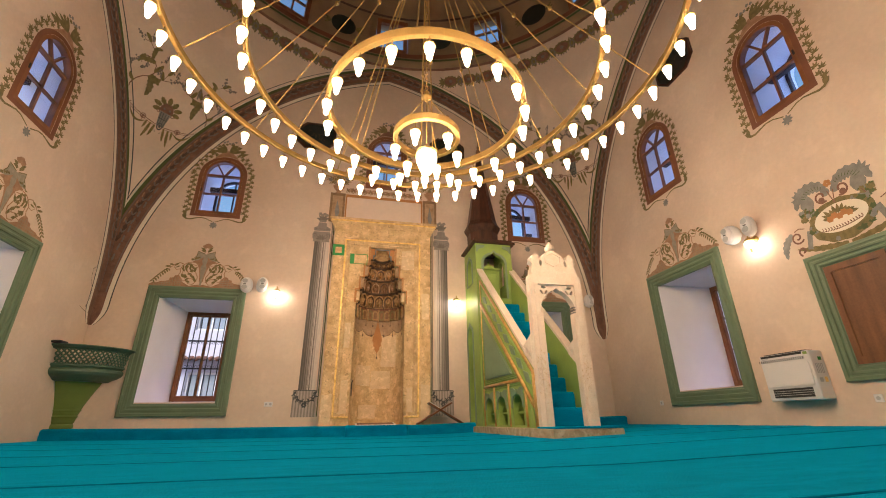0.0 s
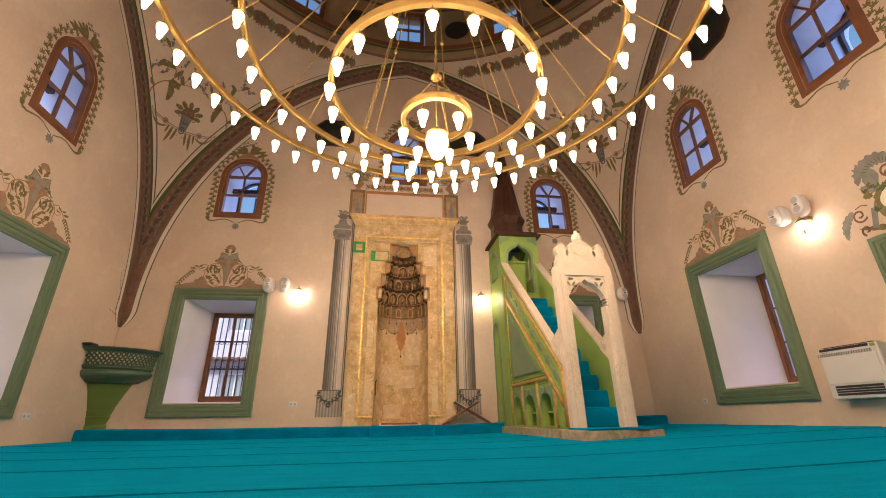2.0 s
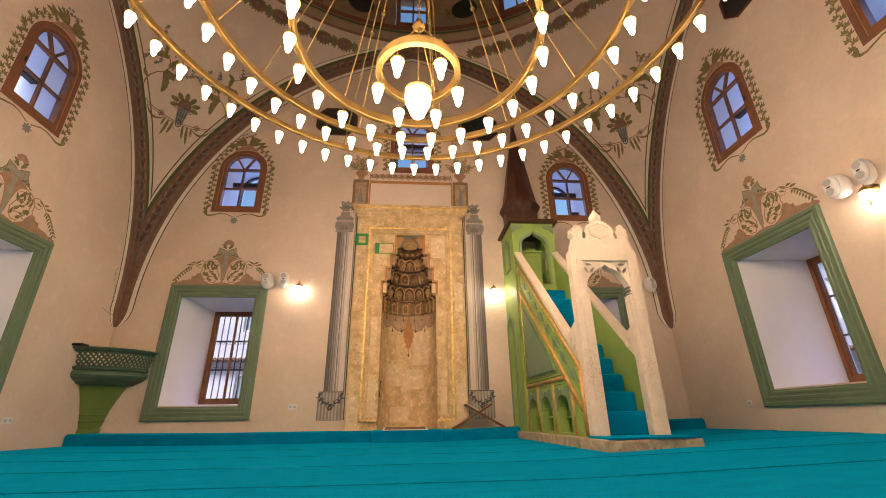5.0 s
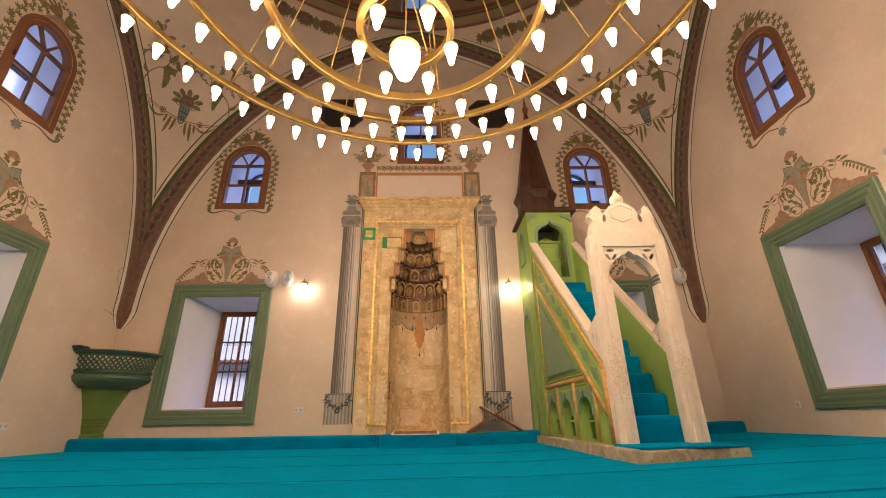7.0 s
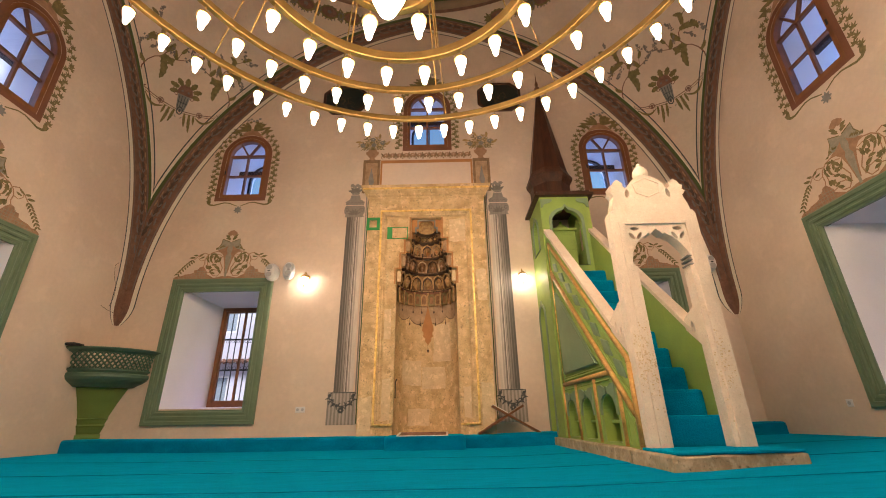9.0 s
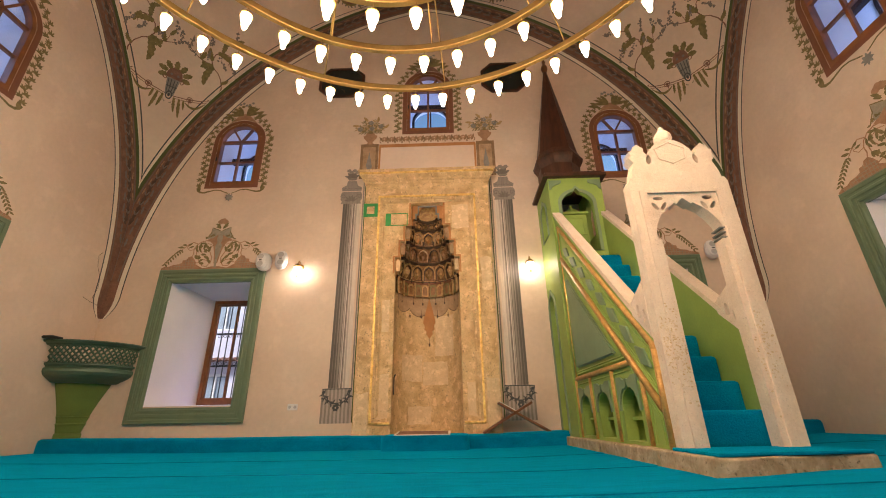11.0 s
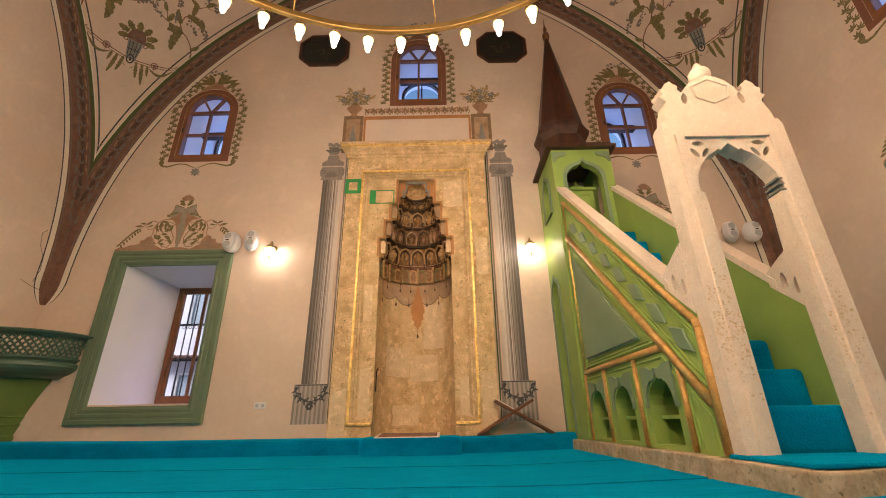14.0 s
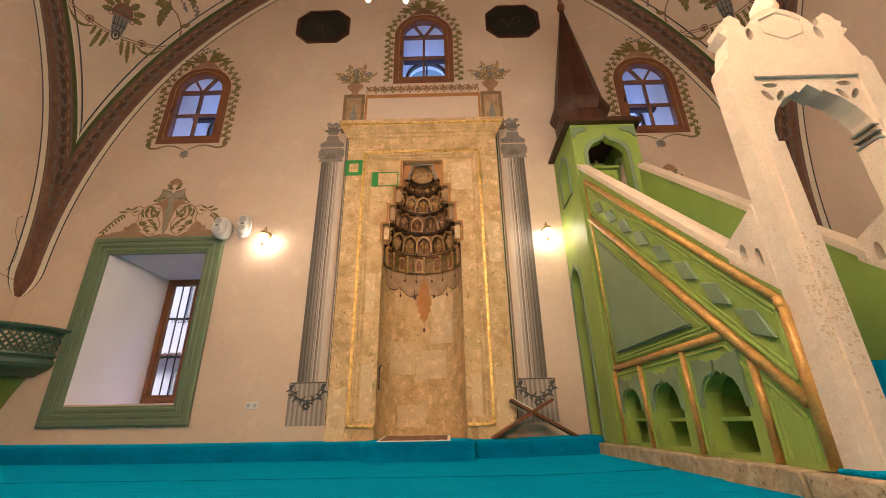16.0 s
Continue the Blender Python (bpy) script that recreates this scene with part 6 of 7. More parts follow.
def pendentive_painting(k):
    a0 = math.pi / 4 + k * math.pi / 2
    put = lambda s, d, z: pend_put(a0 + 0.86 * s / 6.4, d + 0.006, z if z < 6.26 else 6.26 + (z - 6.26) * 0.82)
    o = Local("pendentive_painting", put(0, 0, 6.2), "painted urn with scrolling leaves on the pendentive", "wall painting", "pendentive paintings", "structure")
    d = 0.006
    rng = random.Random(40 + k)
    bm = bmesh.new()
    bm.faces.new([bm.verts.new(put(q, d, z)) for q, z in ((-0.075, 6.10), (0.075, 6.10), (0.12, 6.42), (-0.12, 6.42))])
    o.add("urn", bm, SLATE, normals=False)
    bm = bmesh.new()
    for q in (-0.055, -0.02, 0.02, 0.055):
        stroke(bm, [(q * 1.1, 6.14), (q * 1.5, 6.40)], 0.012, d + 0.002, put)
    stroke(bm, [(-0.10, 6.25), (0.10, 6.25)], 0.014, d + 0.002, put)
    stroke(bm, [(0.05 * math.cos(t * 0.4), 6.10 + 0.065 * math.sin(t * 0.4)) for t in range(17)], 0.022, d + 0.003, put)
    blot(bm, (0, 6.10), 0.022, 0.034, d + 0.003, put, 12)
    o.add("urn_stripes", bm, INK, normals=False)
    bm = bmesh.new()
    bm.faces.new([bm.verts.new(put(0.15 * math.cos(math.pi * i / 12), d, 6.42 + 0.24 * math.sin(math.pi * i / 12) ** 0.8)) for i in range(13)])
    o.add("urn_dome", bm, BAND, normals=False)
    sc, lv, fl, pale = bmesh.new(), bmesh.new(), bmesh.new(), bmesh.new()
    for q in (-0.06, 0.06):
        blot(fl, (q, 6.50), 0.024, 0.024, d + 0.004, put, 14, 0.25, 6)
    for a, L in ((1.57, 0.17), (0.95, 0.17), (2.2, 0.17), (0.35, 0.18), (2.8, 0.18), (-0.25, 0.15), (3.4, 0.15)):
        acanthus(lv, (0.15 * math.cos(a), 6.50 + 0.13 * math.sin(a)), a, L, 0.12, 0.25, d + 0.001, put, 3)
    for sg in (-1, 1):
        m = lambda pts: [(sg * q, z) for q, z in pts]
        turn = lambda a: a if sg > 0 else math.pi - a
        for q, w in ((0.0, 0.014), (0.035, 0.010)):
            stroke(sc, m([(0.07, 6.11 - q), (0.3, 6.14 - q), (0.52, 6.19 - q), (0.74, 6.26 - q)]), w, d, put)
        stroke(pale, m([(0.05 + 0.02 * math.cos(t * 0.6), 6.0 - 0.02 * t * 0.4) for t in range(5)]), 0.018, d, put)
        stroke(sc, m(curl((0.145, 6.395), 0.045, 0.012, 1.4, -4.4, 14)), 0.016, d + 0.003, put)
        stroke(sc, m([(0.37 + 0.05 * math.cos(t * 0.4), 6.15 + 0.045 * math.sin(t * 0.4)) for t in range(17)]), 0.016, d + 0.002, put)
        blot(sc, (sg * 0.37, 6.15), 0.028, 0.026, d + 0.003, put, 10)
        stroke(sc, m([(0.37, 6.10), (0.37, 6.06)]), 0.010, d + 0.003, put)
        for q, L, w in ((0.10, 0.26, 0.06), (0.19, 0.34, 0.065), (0.27, 0.17, 0.05), (0.66, 0.15, 0.05)):
            acanthus(lv, (sg * q, 6.09 + 0.2 * q * q), turn(-1.45), L, w, 0.15 * sg, d + 0.001, put, 5)
        stroke(lv, m([(0.30 + 0.36 * t / 8, 6.08 - 0.10 * math.sin(math.pi * t / 8) + 0.10 * t / 8) for t in range(9)]), lambda t: 0.012 + 0.03 * math.sin(math.pi * t), d + 0.001, put)
        stroke(sc, m([(0.72, 6.24), (0.80, 6.33), (0.86, 6.48), (0.87, 6.63), (0.82, 6.79), (0.73, 6.91), (0.62, 6.98)]), lambda t: 0.026 - 0.008 * t, d, put)
        for t in range(3):
            leaf(sc, (sg * 0.74, 6.26), turn(0.2 + 1.3 * t), 0.07, 0.025, d + 0.001, put)
        stroke(sc, m([(0.62, 6.98), (0.56, 7.10), (0.60, 7.26), (0.72, 7.36), (0.86, 7.34), (0.93, 7.24), (0.88, 7.15)]), lambda t: 0.024 - 0.012 * t, d, put)
        stroke(sc, m([(0.66, 6.95), (0.52, 7.02), (0.34, 7.05), (0.18, 7.12), (0.06, 7.22)]), lambda t: 0.022 - 0.012 * t, d, put)
        stroke(sc, m([(0.72, 7.36), (0.78, 7.52), (0.92, 7.62), (1.06, 7.60)]), lambda t: 0.018 - 0.010 * t, d, put)
        stroke(sc, m([(0.34, 7.05), (0.30, 7.22), (0.20, 7.34)]), 0.012, d, put)
        for q, z, a, L, w, b in ((0.62, 7.00, -2.2, 0.48, 0.15, 0.9), (0.60, 7.02, -2.9, 0.26, 0.12, 0.6), (0.58, 7.12, 2.4, 0.26, 0.12, -0.8), (0.64, 7.30, 0.1, 0.34, 0.13, -0.9), (0.72, 7.36, 1.2, 0.26, 0.11, 0.7), (0.88, 7.34, -0.9, 0.24, 0.10, -0.8), (0.84, 6.72, 0.4, 0.18, 0.08, 0.8), (0.92, 7.62, 0.9, 0.22, 0.09, -0.7), (0.80, 7.52, 2.3, 0.20, 0.09, 0.7), (0.34, 7.05, 0.9, 0.20, 0.10, 0.6), (0.30, 7.22, 2.3, 0.16, 0.08, -0.6), (0.40, 7.04, -1.3, 0.18, 0.09, 0.6)):
            acanthus(lv, (sg * q, z), turn(a), L, w, b * sg, d + 0.002, put, 5)
        for q, z, a, L in ((0.98, 7.22, -1.2, 0.24), (0.72, 7.20, -0.9, 0.22), (0.22, 7.10, 2.6, 0.24), (0.08, 7.24, 1.4, 0.18), (1.06, 7.62, 0.3, 0.20), (0.92, 7.70, 1.6, 0.18), (0.20, 7.36, 1.2, 0.16), (0.50, 7.40, 1.9, 0.20), (0.46, 7.12, 1.4, 0.14)):
            cluster(fl, (sg * q, z), turn(a), L, d + 0.004, put, rng)
            stroke(sc, [(sg * q, z), (sg * q + math.cos(turn(a)) * L * 1.1, z + math.sin(a) * L * 1.1)], 0.008, d + 0.001, put)
    o.add("scrolls", sc, BAND, normals=False)
    o.add("leaves", lv, OLIVE, normals=False)
    o.add("flowers", fl, GREYS[1], normals=False)
    o.add("pendant_hook", pale, PALEGREY, normals=False)
    # line along the foot of the pendentive
    bm = bmesh.new()
    for sg in (-1, 1):
        prev = None
        for i in range(41):
            z = 4.46 + (8.85 - 4.46) * i / 40
            s = arch_s(z, ARCH_R)
            th = math.pi / 4 - math.atan2(s, W)
            for_w = 0.018 + 0.04 * min(1.0, max(0.0, (z - 4.5) / 1.4))
            r = math.hypot(s, W)
            p = [pend_put(a0 + sg * max(0.0, th - w / r), 0.008, z) for w in (for_w, for_w + 0.022)]
            cur = [bm.verts.new(q) for q in p]
            if prev:
                bm.faces.new((prev[0], prev[1], cur[1], cur[0]))
            prev = cur
    o.add("border_line", bm, INK, normals=False)
    # oval garland under the dome ring
    ov, rim, spots = bmesh.new(), bmesh.new(), bmesh.new()
    for i in range(11):
        a = radians(-27 + 5.4 * i)
        q = lambda s, dd, z, a=a: pend_put(a0 + a + s / 5.6, dd + 0.006, z)
        blot(ov, (0, 8.80), 0.175, 0.095, 0.004, q, 16)
        blot(rim, (0, 8.80), 0.215, 0.13, 0.002, q, 42, 0.09, 14)
        for da in (-1.1, -0.5, 0.1, 0.6, 1.2):
            for end in (0.0, math.pi):
                leaf(rim, (0.20 * math.cos(end), 8.79), end + da, 0.15, 0.05, 0.003, q)
        for t in range(7):
            blot(spots, (0.27 + 0.055 * math.cos(t * 0.9), 8.78 + 0.06 * math.sin(t * 0.9)), 0.024, 0.024, 0.005, q, 10, 0.2, 5)
        blot(spots, (0, 8.80), 0.05, 0.035, 0.0065, q, 14, 0.25, 5)
        for t in range(-3, 4):
            blot(spots, (0.07 * t, 8.655 + 0.006 * t * t), 0.016, 0.016, 0.005, q, 8)
    o.add("garland", rim, OLIVE, normals=False)
    o.add("ovals", ov, BAND, normals=False)
    o.add("garland_blossoms", spots, GREYS[1], normals=False)


for k in range(4):
    pendentive_painting(k)

# dark ovals between the dome windows
for k in range(12):
    a = 2 * math.pi * (k + 0.5) / 12 * W
    o = Local("dome_medallion", dome_put(a, 0, 9.9), "dark green painted medallion between the dome windows", "wall painting", "dome medallions", "structure")
    bm = bmesh.new()
    blot(bm, (a, 9.92), 0.34, 0.27, 0.19, dome_put, 20)
    o.add("field", bm, PLAQUE, normals=False)
    bm = bmesh.new()
    for sg in (-1, 1):
        for t in range(3):
            leaf(bm, (a + sg * 0.34, 9.9), (0.5 * (t - 1)) if sg > 0 else math.pi - 0.5 * (t - 1), 0.22, 0.07, 0.193, dome_put)
    o.add("leaves", bm, OLIVE, normals=False)

# ---------------------------------------------------------------- painted work round the prayer niche
for sg in (-1, 1):
    o = Local("painted_column", wall_n(MX + sg * 1.30, 0, 0.33), "grey painted mock column with capital and garlanded base", "wall painting", "painted columns", "structure")
    m = lambda pts: [(MX + sg * s, z) for s, z in pts]
    rng = random.Random(31)
    n = 34
    shades = [max(0, min(4, int(5.0 * (i / n) ** 0.75 + rng.uniform(-0.8, 1.0)))) if i % 5 or i > 24 else 0 for i in range(n)]
    for i, g in enumerate(shades):
        bm = bmesh.new()
        s0, s1 = 1.475 - 0.31 * i / n, 1.475 - 0.31 * (i + 1) / n
        bm.faces.new([bm.verts.new(wall_n(s, 0.004, z)) for s, z in m([(s0, 0.80), (s1, 0.80), (s1 + 0.0, 3.88), (s0, 3.88)])])
        o.add("flute", bm, GREYS[g], normals=False)
    bm = bmesh.new()
    stroke(bm, m([(1.125, 0.34), (1.125, 4.35)]), 0.022, 0.004, wall_n)
    o.add("edge_line", bm, GREYS[2], normals=False)
    bm = bmesh.new()
    stroke(bm, m([(1.095, 0.34), (1.095, 4.35)]), 0.018, 0.0045, wall_n)
    o.add("edge_line", bm, LEAFGREEN, normals=False)
    cap = bmesh.new()
    for pts in ([(1.16, 3.88), (1.52, 3.88), (1.50, 3.93), (1.53, 3.97), (1.53, 4.07), (1.50, 4.12), (1.18, 4.12), (1.15, 4.07), (1.15, 3.97), (1.18, 3.93)], [(1.17, 4.135), (1.51, 4.135), (1.52, 4.20), (1.44, 4.25), (1.42, 4.34), (1.26, 4.34), (1.24, 4.25), (1.16, 4.20)], [(1.28, 4.35), (1.40, 4.35), (1.43, 4.40), (1.25, 4.40)]):
        cap.faces.new([cap.verts.new(wall_n(s, 0.004, z)) for s, z in m(pts)])
    o.add("capital", cap, GREYS[2], normals=False)
    bm = bmesh.new()
    for i in range(6):
        leaf(bm, (MX + sg * 1.34, 3.93), math.pi * (0.1 + 0.16 * i), 0.13, 0.04, 0.007, wall_n)
    for s in (1.20, 1.48):
        stroke(bm, m(curl((s, 4.02), 0.05, 0.012, 0, 6.5)), 0.012, 0.007, wall_n)
    for i in range(5):
        leaf(bm, (MX + sg * 1.34, 4.40), math.pi * (0.12 + 0.19 * i), 0.15, 0.06, 0.007, wall_n)
    stroke(bm, m([(1.18 + 0.03 * i, 4.17 + 0.02 * (i % 2)) for i in range(11)]), 0.01, 0.007, wall_n)
    o.add("capital_relief", bm, GREYS[1], normals=False)
    bm = bmesh.new()
    for i in range(4):
        blot(bm, (MX + sg * (1.26 + 0.05 * i), 4.52 + 0.03 * (i % 2)), 0.04, 0.035, 0.008, wall_n, 12, 0.2, 5)
    o.add("capital_flowers", bm, GREYS[2], normals=False)
    base = bmesh.new()
    b2 = bmesh.new()
    for i in range(16):
        s0, s1 = 1.56 - 0.45 * i / 16, 1.56 - 0.45 * (i + 1) / 16
        tgt = base if i % 2 else b2
        zt = 0.81 if 0 < i < 15 else 0.79
        tgt.faces.new([tgt.verts.new(wall_n(s, 0.0045, z)) for s, z in m([(s0, 0.33), (s1, 0.33), (s1, zt), (s0, zt)])])
    o.add("base_light", base, GREYS[3], normals=False)
    o.add("base_dark", b2, GREYS[2], normals=False)
    bm = bmesh.new()
    for k in (-1, 1):
        stroke(bm, m([(1.34 + k * 0.19 * math.cos(t), 0.74 - 0.14 * math.sin(t)) for t in [i * 1.5 / 10 for i in range(11)]]), 0.014, 0.008, wall_n)
        for t in range(16):
            u = t * 0.1
            leaf(bm, (MX + sg * (1.34 + k * 0.19 * math.cos(u)), 0.74 - 0.14 * math.sin(u)), 1.0 + 2.4 * t, 0.07, 0.02, 0.0085, wall_n)
        blot(bm, (MX + sg * (1.34 + k * 0.185), 0.76), 0.024, 0.024, 0.0085, wall_n, 14, 0.3, 6)
    for t in range(6):
        blot(bm, (MX + sg * 1.34 + 0.03 * math.cos(t * 1.05), 0.54 + 0.03 * math.sin(t * 1.05)), 0.02, 0.02, 0.0085, wall_n, 8)
    stroke(bm, m([(1.12, 0.80), (1.555, 0.80)]), 0.012, 0.008, wall_n)
    o.add("garland", bm, INK, normals=False)

o = Local("panel_painting", wall_n(MX, 0, 4.4), "painted blank panel with pedestals and flower vases above the niche", "wall painting", kind="structure")
bm = bmesh.new()
bm.faces.new([bm.verts.new(wall_n(s, 0.004, z)) for s, z in rect(MX - 0.86, MX + 0.86, 4.38, 5.05)])
o.add("field", bm, PINKCREAM, normals=False)
bm = bmesh.new()
for a, b, w in (((MX - 0.89, 5.07), (MX + 0.89, 5.07), 0.07), ((MX - 0.875, 4.38), (MX - 0.875, 5.05), 0.035), ((MX + 0.875, 4.38), (MX + 0.875, 5.05), 0.035)):
    stroke(bm, [a, b], w, 0.006, wall_n)
o.add("border", bm, ORANGE, normals=False)
for sg in (-1, 1):
    p = MX + sg * 1.065
    bm = bmesh.new()
    bm.faces.new([bm.verts.new(wall_n(s, 0.0055, z)) for s, z in rect(p - 0.165, p + 0.165, 4.38, 5.12)])
    o.add("pedestal", bm, SCROLL, normals=False)
    bm = bmesh.new()
    bm.faces.new([bm.verts.new(wall_n(s, 0.008, z)) for s, z in rect(p - 0.115, p + 0.115, 4.40, 5.05)])
    o.add("pedestal_panel", bm, DRAPE, normals=False)
    bm = bmesh.new()
    bm.faces.new([bm.verts.new(wall_n(s, 0.010, z)) for s, z in ((p, 4.45), (p + 0.06, 4.62), (p, 4.95), (p - 0.05, 4.65))])
    o.add("pedestal_leaf", bm, SLATE, normals=False)
    bm = bmesh.new()
    vase = [(0.07, 5.12), (0.045, 5.15), (0.05, 5.17), (0.12, 5.25), (0.13, 5.31), (0.09, 5.32), (0.075, 5.37)]
    bm.faces.new([bm.verts.new(wall_n(p + s, 0.006, z)) for s, z in vase + [(-s, z) for s, z in reversed(vase)]])
    o.add("vase", bm, ROSE, normals=False)
    bm = bmesh.new()
    petals = bmesh.new()
    for i in range(13):
        a, L = 0.05 + 3.04 * i / 12, 0.21 + 0.05 * ((i * 7) % 3)
        tip = (p + L * math.cos(a), 5.40 + 0.95 * L * math.sin(a))
        stroke(bm, [(p, 5.36), (p + 0.5 * L * math.cos(a), 5.38 + 0.62 * L * math.sin(a)), tip], 0.010, 0.006, wall_n)
        for t in (0.35, 0.6, 0.82):
            for da in (-0.7, 0.7):
                leaf((bm, petals)[i % 2], (p + t * L * math.cos(a), 5.385 + 0.97 * t * L * math.sin(a)), a + da, 0.075, 0.026, 0.007, wall_n)
        if i % 3 == 1:
            acanthus(petals, tip, a + 0.2, 0.13, 0.06, 0.5, 0.008, wall_n, 4)
    o.add("stems", bm, OLIVE, normals=False)
    o.add("petals", petals, OCHRE, normals=False)
    bm = bmesh.new()
    for x, z in ((0.0, 5.60), (0.19, 5.52), (-0.20, 5.46), (0.02, 5.47)):
        for t in range(5):
            blot(bm, (p + x + 0.03 * math.cos(t * 1.257), z + 0.03 * math.sin(t * 1.257)), 0.022, 0.022, 0.010, wall_n, 12, 0.2, 5)
    o.add("flowers", bm, SLATE, normals=False)
bm, fl = bmesh.new(), bmesh.new()
for i in range(13):
    s = MX - 0.80 + 1.60 * i / 12
    for sg in (-1, 1):
        stroke(bm, [(s + sg * q, z) for q, z in curl((0.035, 5.185), 0.055, 0.014, -1.2, 4.2, 14)], 0.014, 0.005, wall_n)
        leaf(bm, (s + sg * 0.015, 5.15), 1.57 - sg * 0.45, 0.15, 0.045, 0.006, wall_n)
    for t in range(5):
        blot(fl, (s + 0.028 * math.cos(t * 1.257), 5.225 + 0.028 * math.sin(t * 1.257)), 0.020, 0.020, 0.008, wall_n, 10, 0.2, 5)
o.add("garland", bm, SCROLL, normals=False)
o.add("garland_flowers", fl, ROSE, normals=False)


# oval basket painting over the cupboard
def basket_painting(put, c, z):
    plain, cc, zz = put, c, z
    put = lambda s, d, h: plain(cc + (s - cc) * 0.84, d, zz + (h - zz) * 0.90)
    o = Local("basket_painting", plain(c, 0, z), "painted oval flower basket between feathered scrolls above the cupboard", "wall painting", kind="structure")
    d = 0.004
    bm = bmesh.new()
    blot(bm, (c, z + 0.36), 0.45, 0.30, d, put, 40, 0.025, 11)
    o.add("wreath", bm, OLIVE, normals=False)
    bm = bmesh.new()
    blot(bm, (c, z + 0.39), 0.36, 0.20, d + 0.004, put, 32)
    o.add("oval_field", bm, CREAMPAINT, normals=False)
    lv, fl, sc, ft, moss = bmesh.new(), bmesh.new(), bmesh.new(), bmesh.new(), bmesh.new()
    rng = random.Random(17)
    for i in range(11):
        a = 0.15 + 0.285 * i
        leaf(lv, (c + 0.10 * math.cos(a), z + 0.39 + 0.04 * math.sin(a)), a, rng.uniform(0.10, 0.17), 0.055, d + 0.006, put)
    for i in range(5):
        blot(fl, (c - 0.13 + 0.065 * i, z + 0.40 + 0.03 * (i % 2)), 0.048, 0.045, d + 0.008, put, 18, 0.15, 6)
    for i in range(15):
        for k in (-1, 1):
            leaf(sc, (c - 0.27 + 0.038 * i, z + 0.285 - 0.035 * math.sin(i * 0.21)), 0.3 + 0.7 * k, 0.05, 0.016, d + 0.006, put)
    for i in range(46):
        a = rng.uniform(2.9, 6.5) if i % 2 else rng.choice((rng.uniform(0.35, 1.0), rng.uniform(2.2, 2.8)))
        r = rng.uniform(0.92, 1.06)
        blot((moss, ft, lv)[i % 3], (c + 0.42 * r * math.cos(a), z + 0.365 + 0.26 * r * math.sin(a)), rng.uniform(0.025, 0.05), rng.uniform(0.02, 0.04), d + 0.0025, put, 14, 0.2, 5)
    for sg in (-1, 1):
        turn = lambda a: a if sg > 0 else math.pi - a
        m = lambda pts: [(c + sg * q, z + h) for q, h in pts]
        for i in range(22):
            blot((lv, moss, ft)[i % 3], (c + sg * rng.uniform(0.30, 0.50), z + rng.uniform(0.52, 0.66)), rng.uniform(0.03, 0.055), rng.uniform(0.025, 0.045), d + 0.002, put, 14, 0.2, 5)
        stroke(sc, m(curl((0.145, 0.76), 0.10, 0.03, -2.2, 3.6, 20)), 0.028, d + 0.003, put)
        blot(ft, (c + sg * 0.07, z + 0.80), 0.065, 0.06, d + 0.002, put, 16)
        blot(sc, (c + sg * 0.15, z + 0.71), 0.045, 0.042, d + 0.003, put, 14)
        stroke(sc, m([(0.0, 0.60), (0.02, 0.70), (0.04, 0.80)]), 0.014, d + 0.003, put)
        stroke(sc, m([(0.36, 0.64), (0.40, 0.56)]), 0.014, d + 0.003, put)
        # wing: a body with rows of feathers
        acanthus(ft, (c + sg * 0.06, z + 0.84), turn(0.9), 0.62, 0.20, -2.4 * sg, d + 0.001, put, 8)
        blot(ft, (c + sg * 0.36, z + 0.74), 0.10, 0.13, d + 0.0012, put, 18, 0.05, 6)
        for i in range(3):
            acanthus(ft, (c + sg * 0.40, z + 0.86), turn(1.0 - 0.5 * i), 0.17, 0.06, 0.3 * sg, d + 0.0015, put, 2)
        for i in range(9):
            a = 2.3 - 0.22 * i
            stroke(moss, m([(0.22 + 0.16 * math.cos(a), 0.76 + 0.14 * math.sin(a)), (0.24 + 0.22 * math.cos(a), 0.76 + 0.19 * math.sin(a))]), 0.007, d + 0.004, put)
        # slanting bar, scroll and tail beside the oval
        stroke(ft, m([(0.46, 0.36), (0.53, 0.10)]), 0.075, d + 0.002, put)
        stroke(sc, m(curl((0.66, 0.33), 0.10, 0.02, -2.6, 5.4, 24)), 0.026, d + 0.003, put)
        stroke(sc, m([(0.52, 0.42), (0.60, 0.45), (0.68, 0.43)]), 0.014, d + 0.003, put)
        acanthus(ft, (c + sg * 0.72, z + 0.40), turn(-0.5), 0.40, 0.13, -1.2 * sg, d + 0.001, put, 6)
        acanthus(lv, (c + sg * 0.02, z + 0.02), turn(0.03), 0.72, 0.09, 0.35 * sg, d + 0.001, put, 7)
        stroke(sc, m(curl((0.64, 0.11), 0.07, 0.015, -1.2, 5.0, 20)), 0.03, d + 0.004, put)
    for i in range(5):
        blot(fl, (c + 0.03 * math.cos(i * 1.26), z + 0.91 + 0.03 * math.sin(i * 1.26)), 0.026, 0.026, d + 0.004, put, 10)
    o.add("moss_patches", moss, LEAFGREEN, normals=False)
    o.add("leaves", lv, OLIVE, normals=False)
    o.add("flowers", fl, ORANGE, normals=False)
    o.add("scrolls", sc, BAND, normals=False)
    o.add("feathers", ft, SLATE, normals=False)


basket_painting(wall_e, 3.41, 2.15)


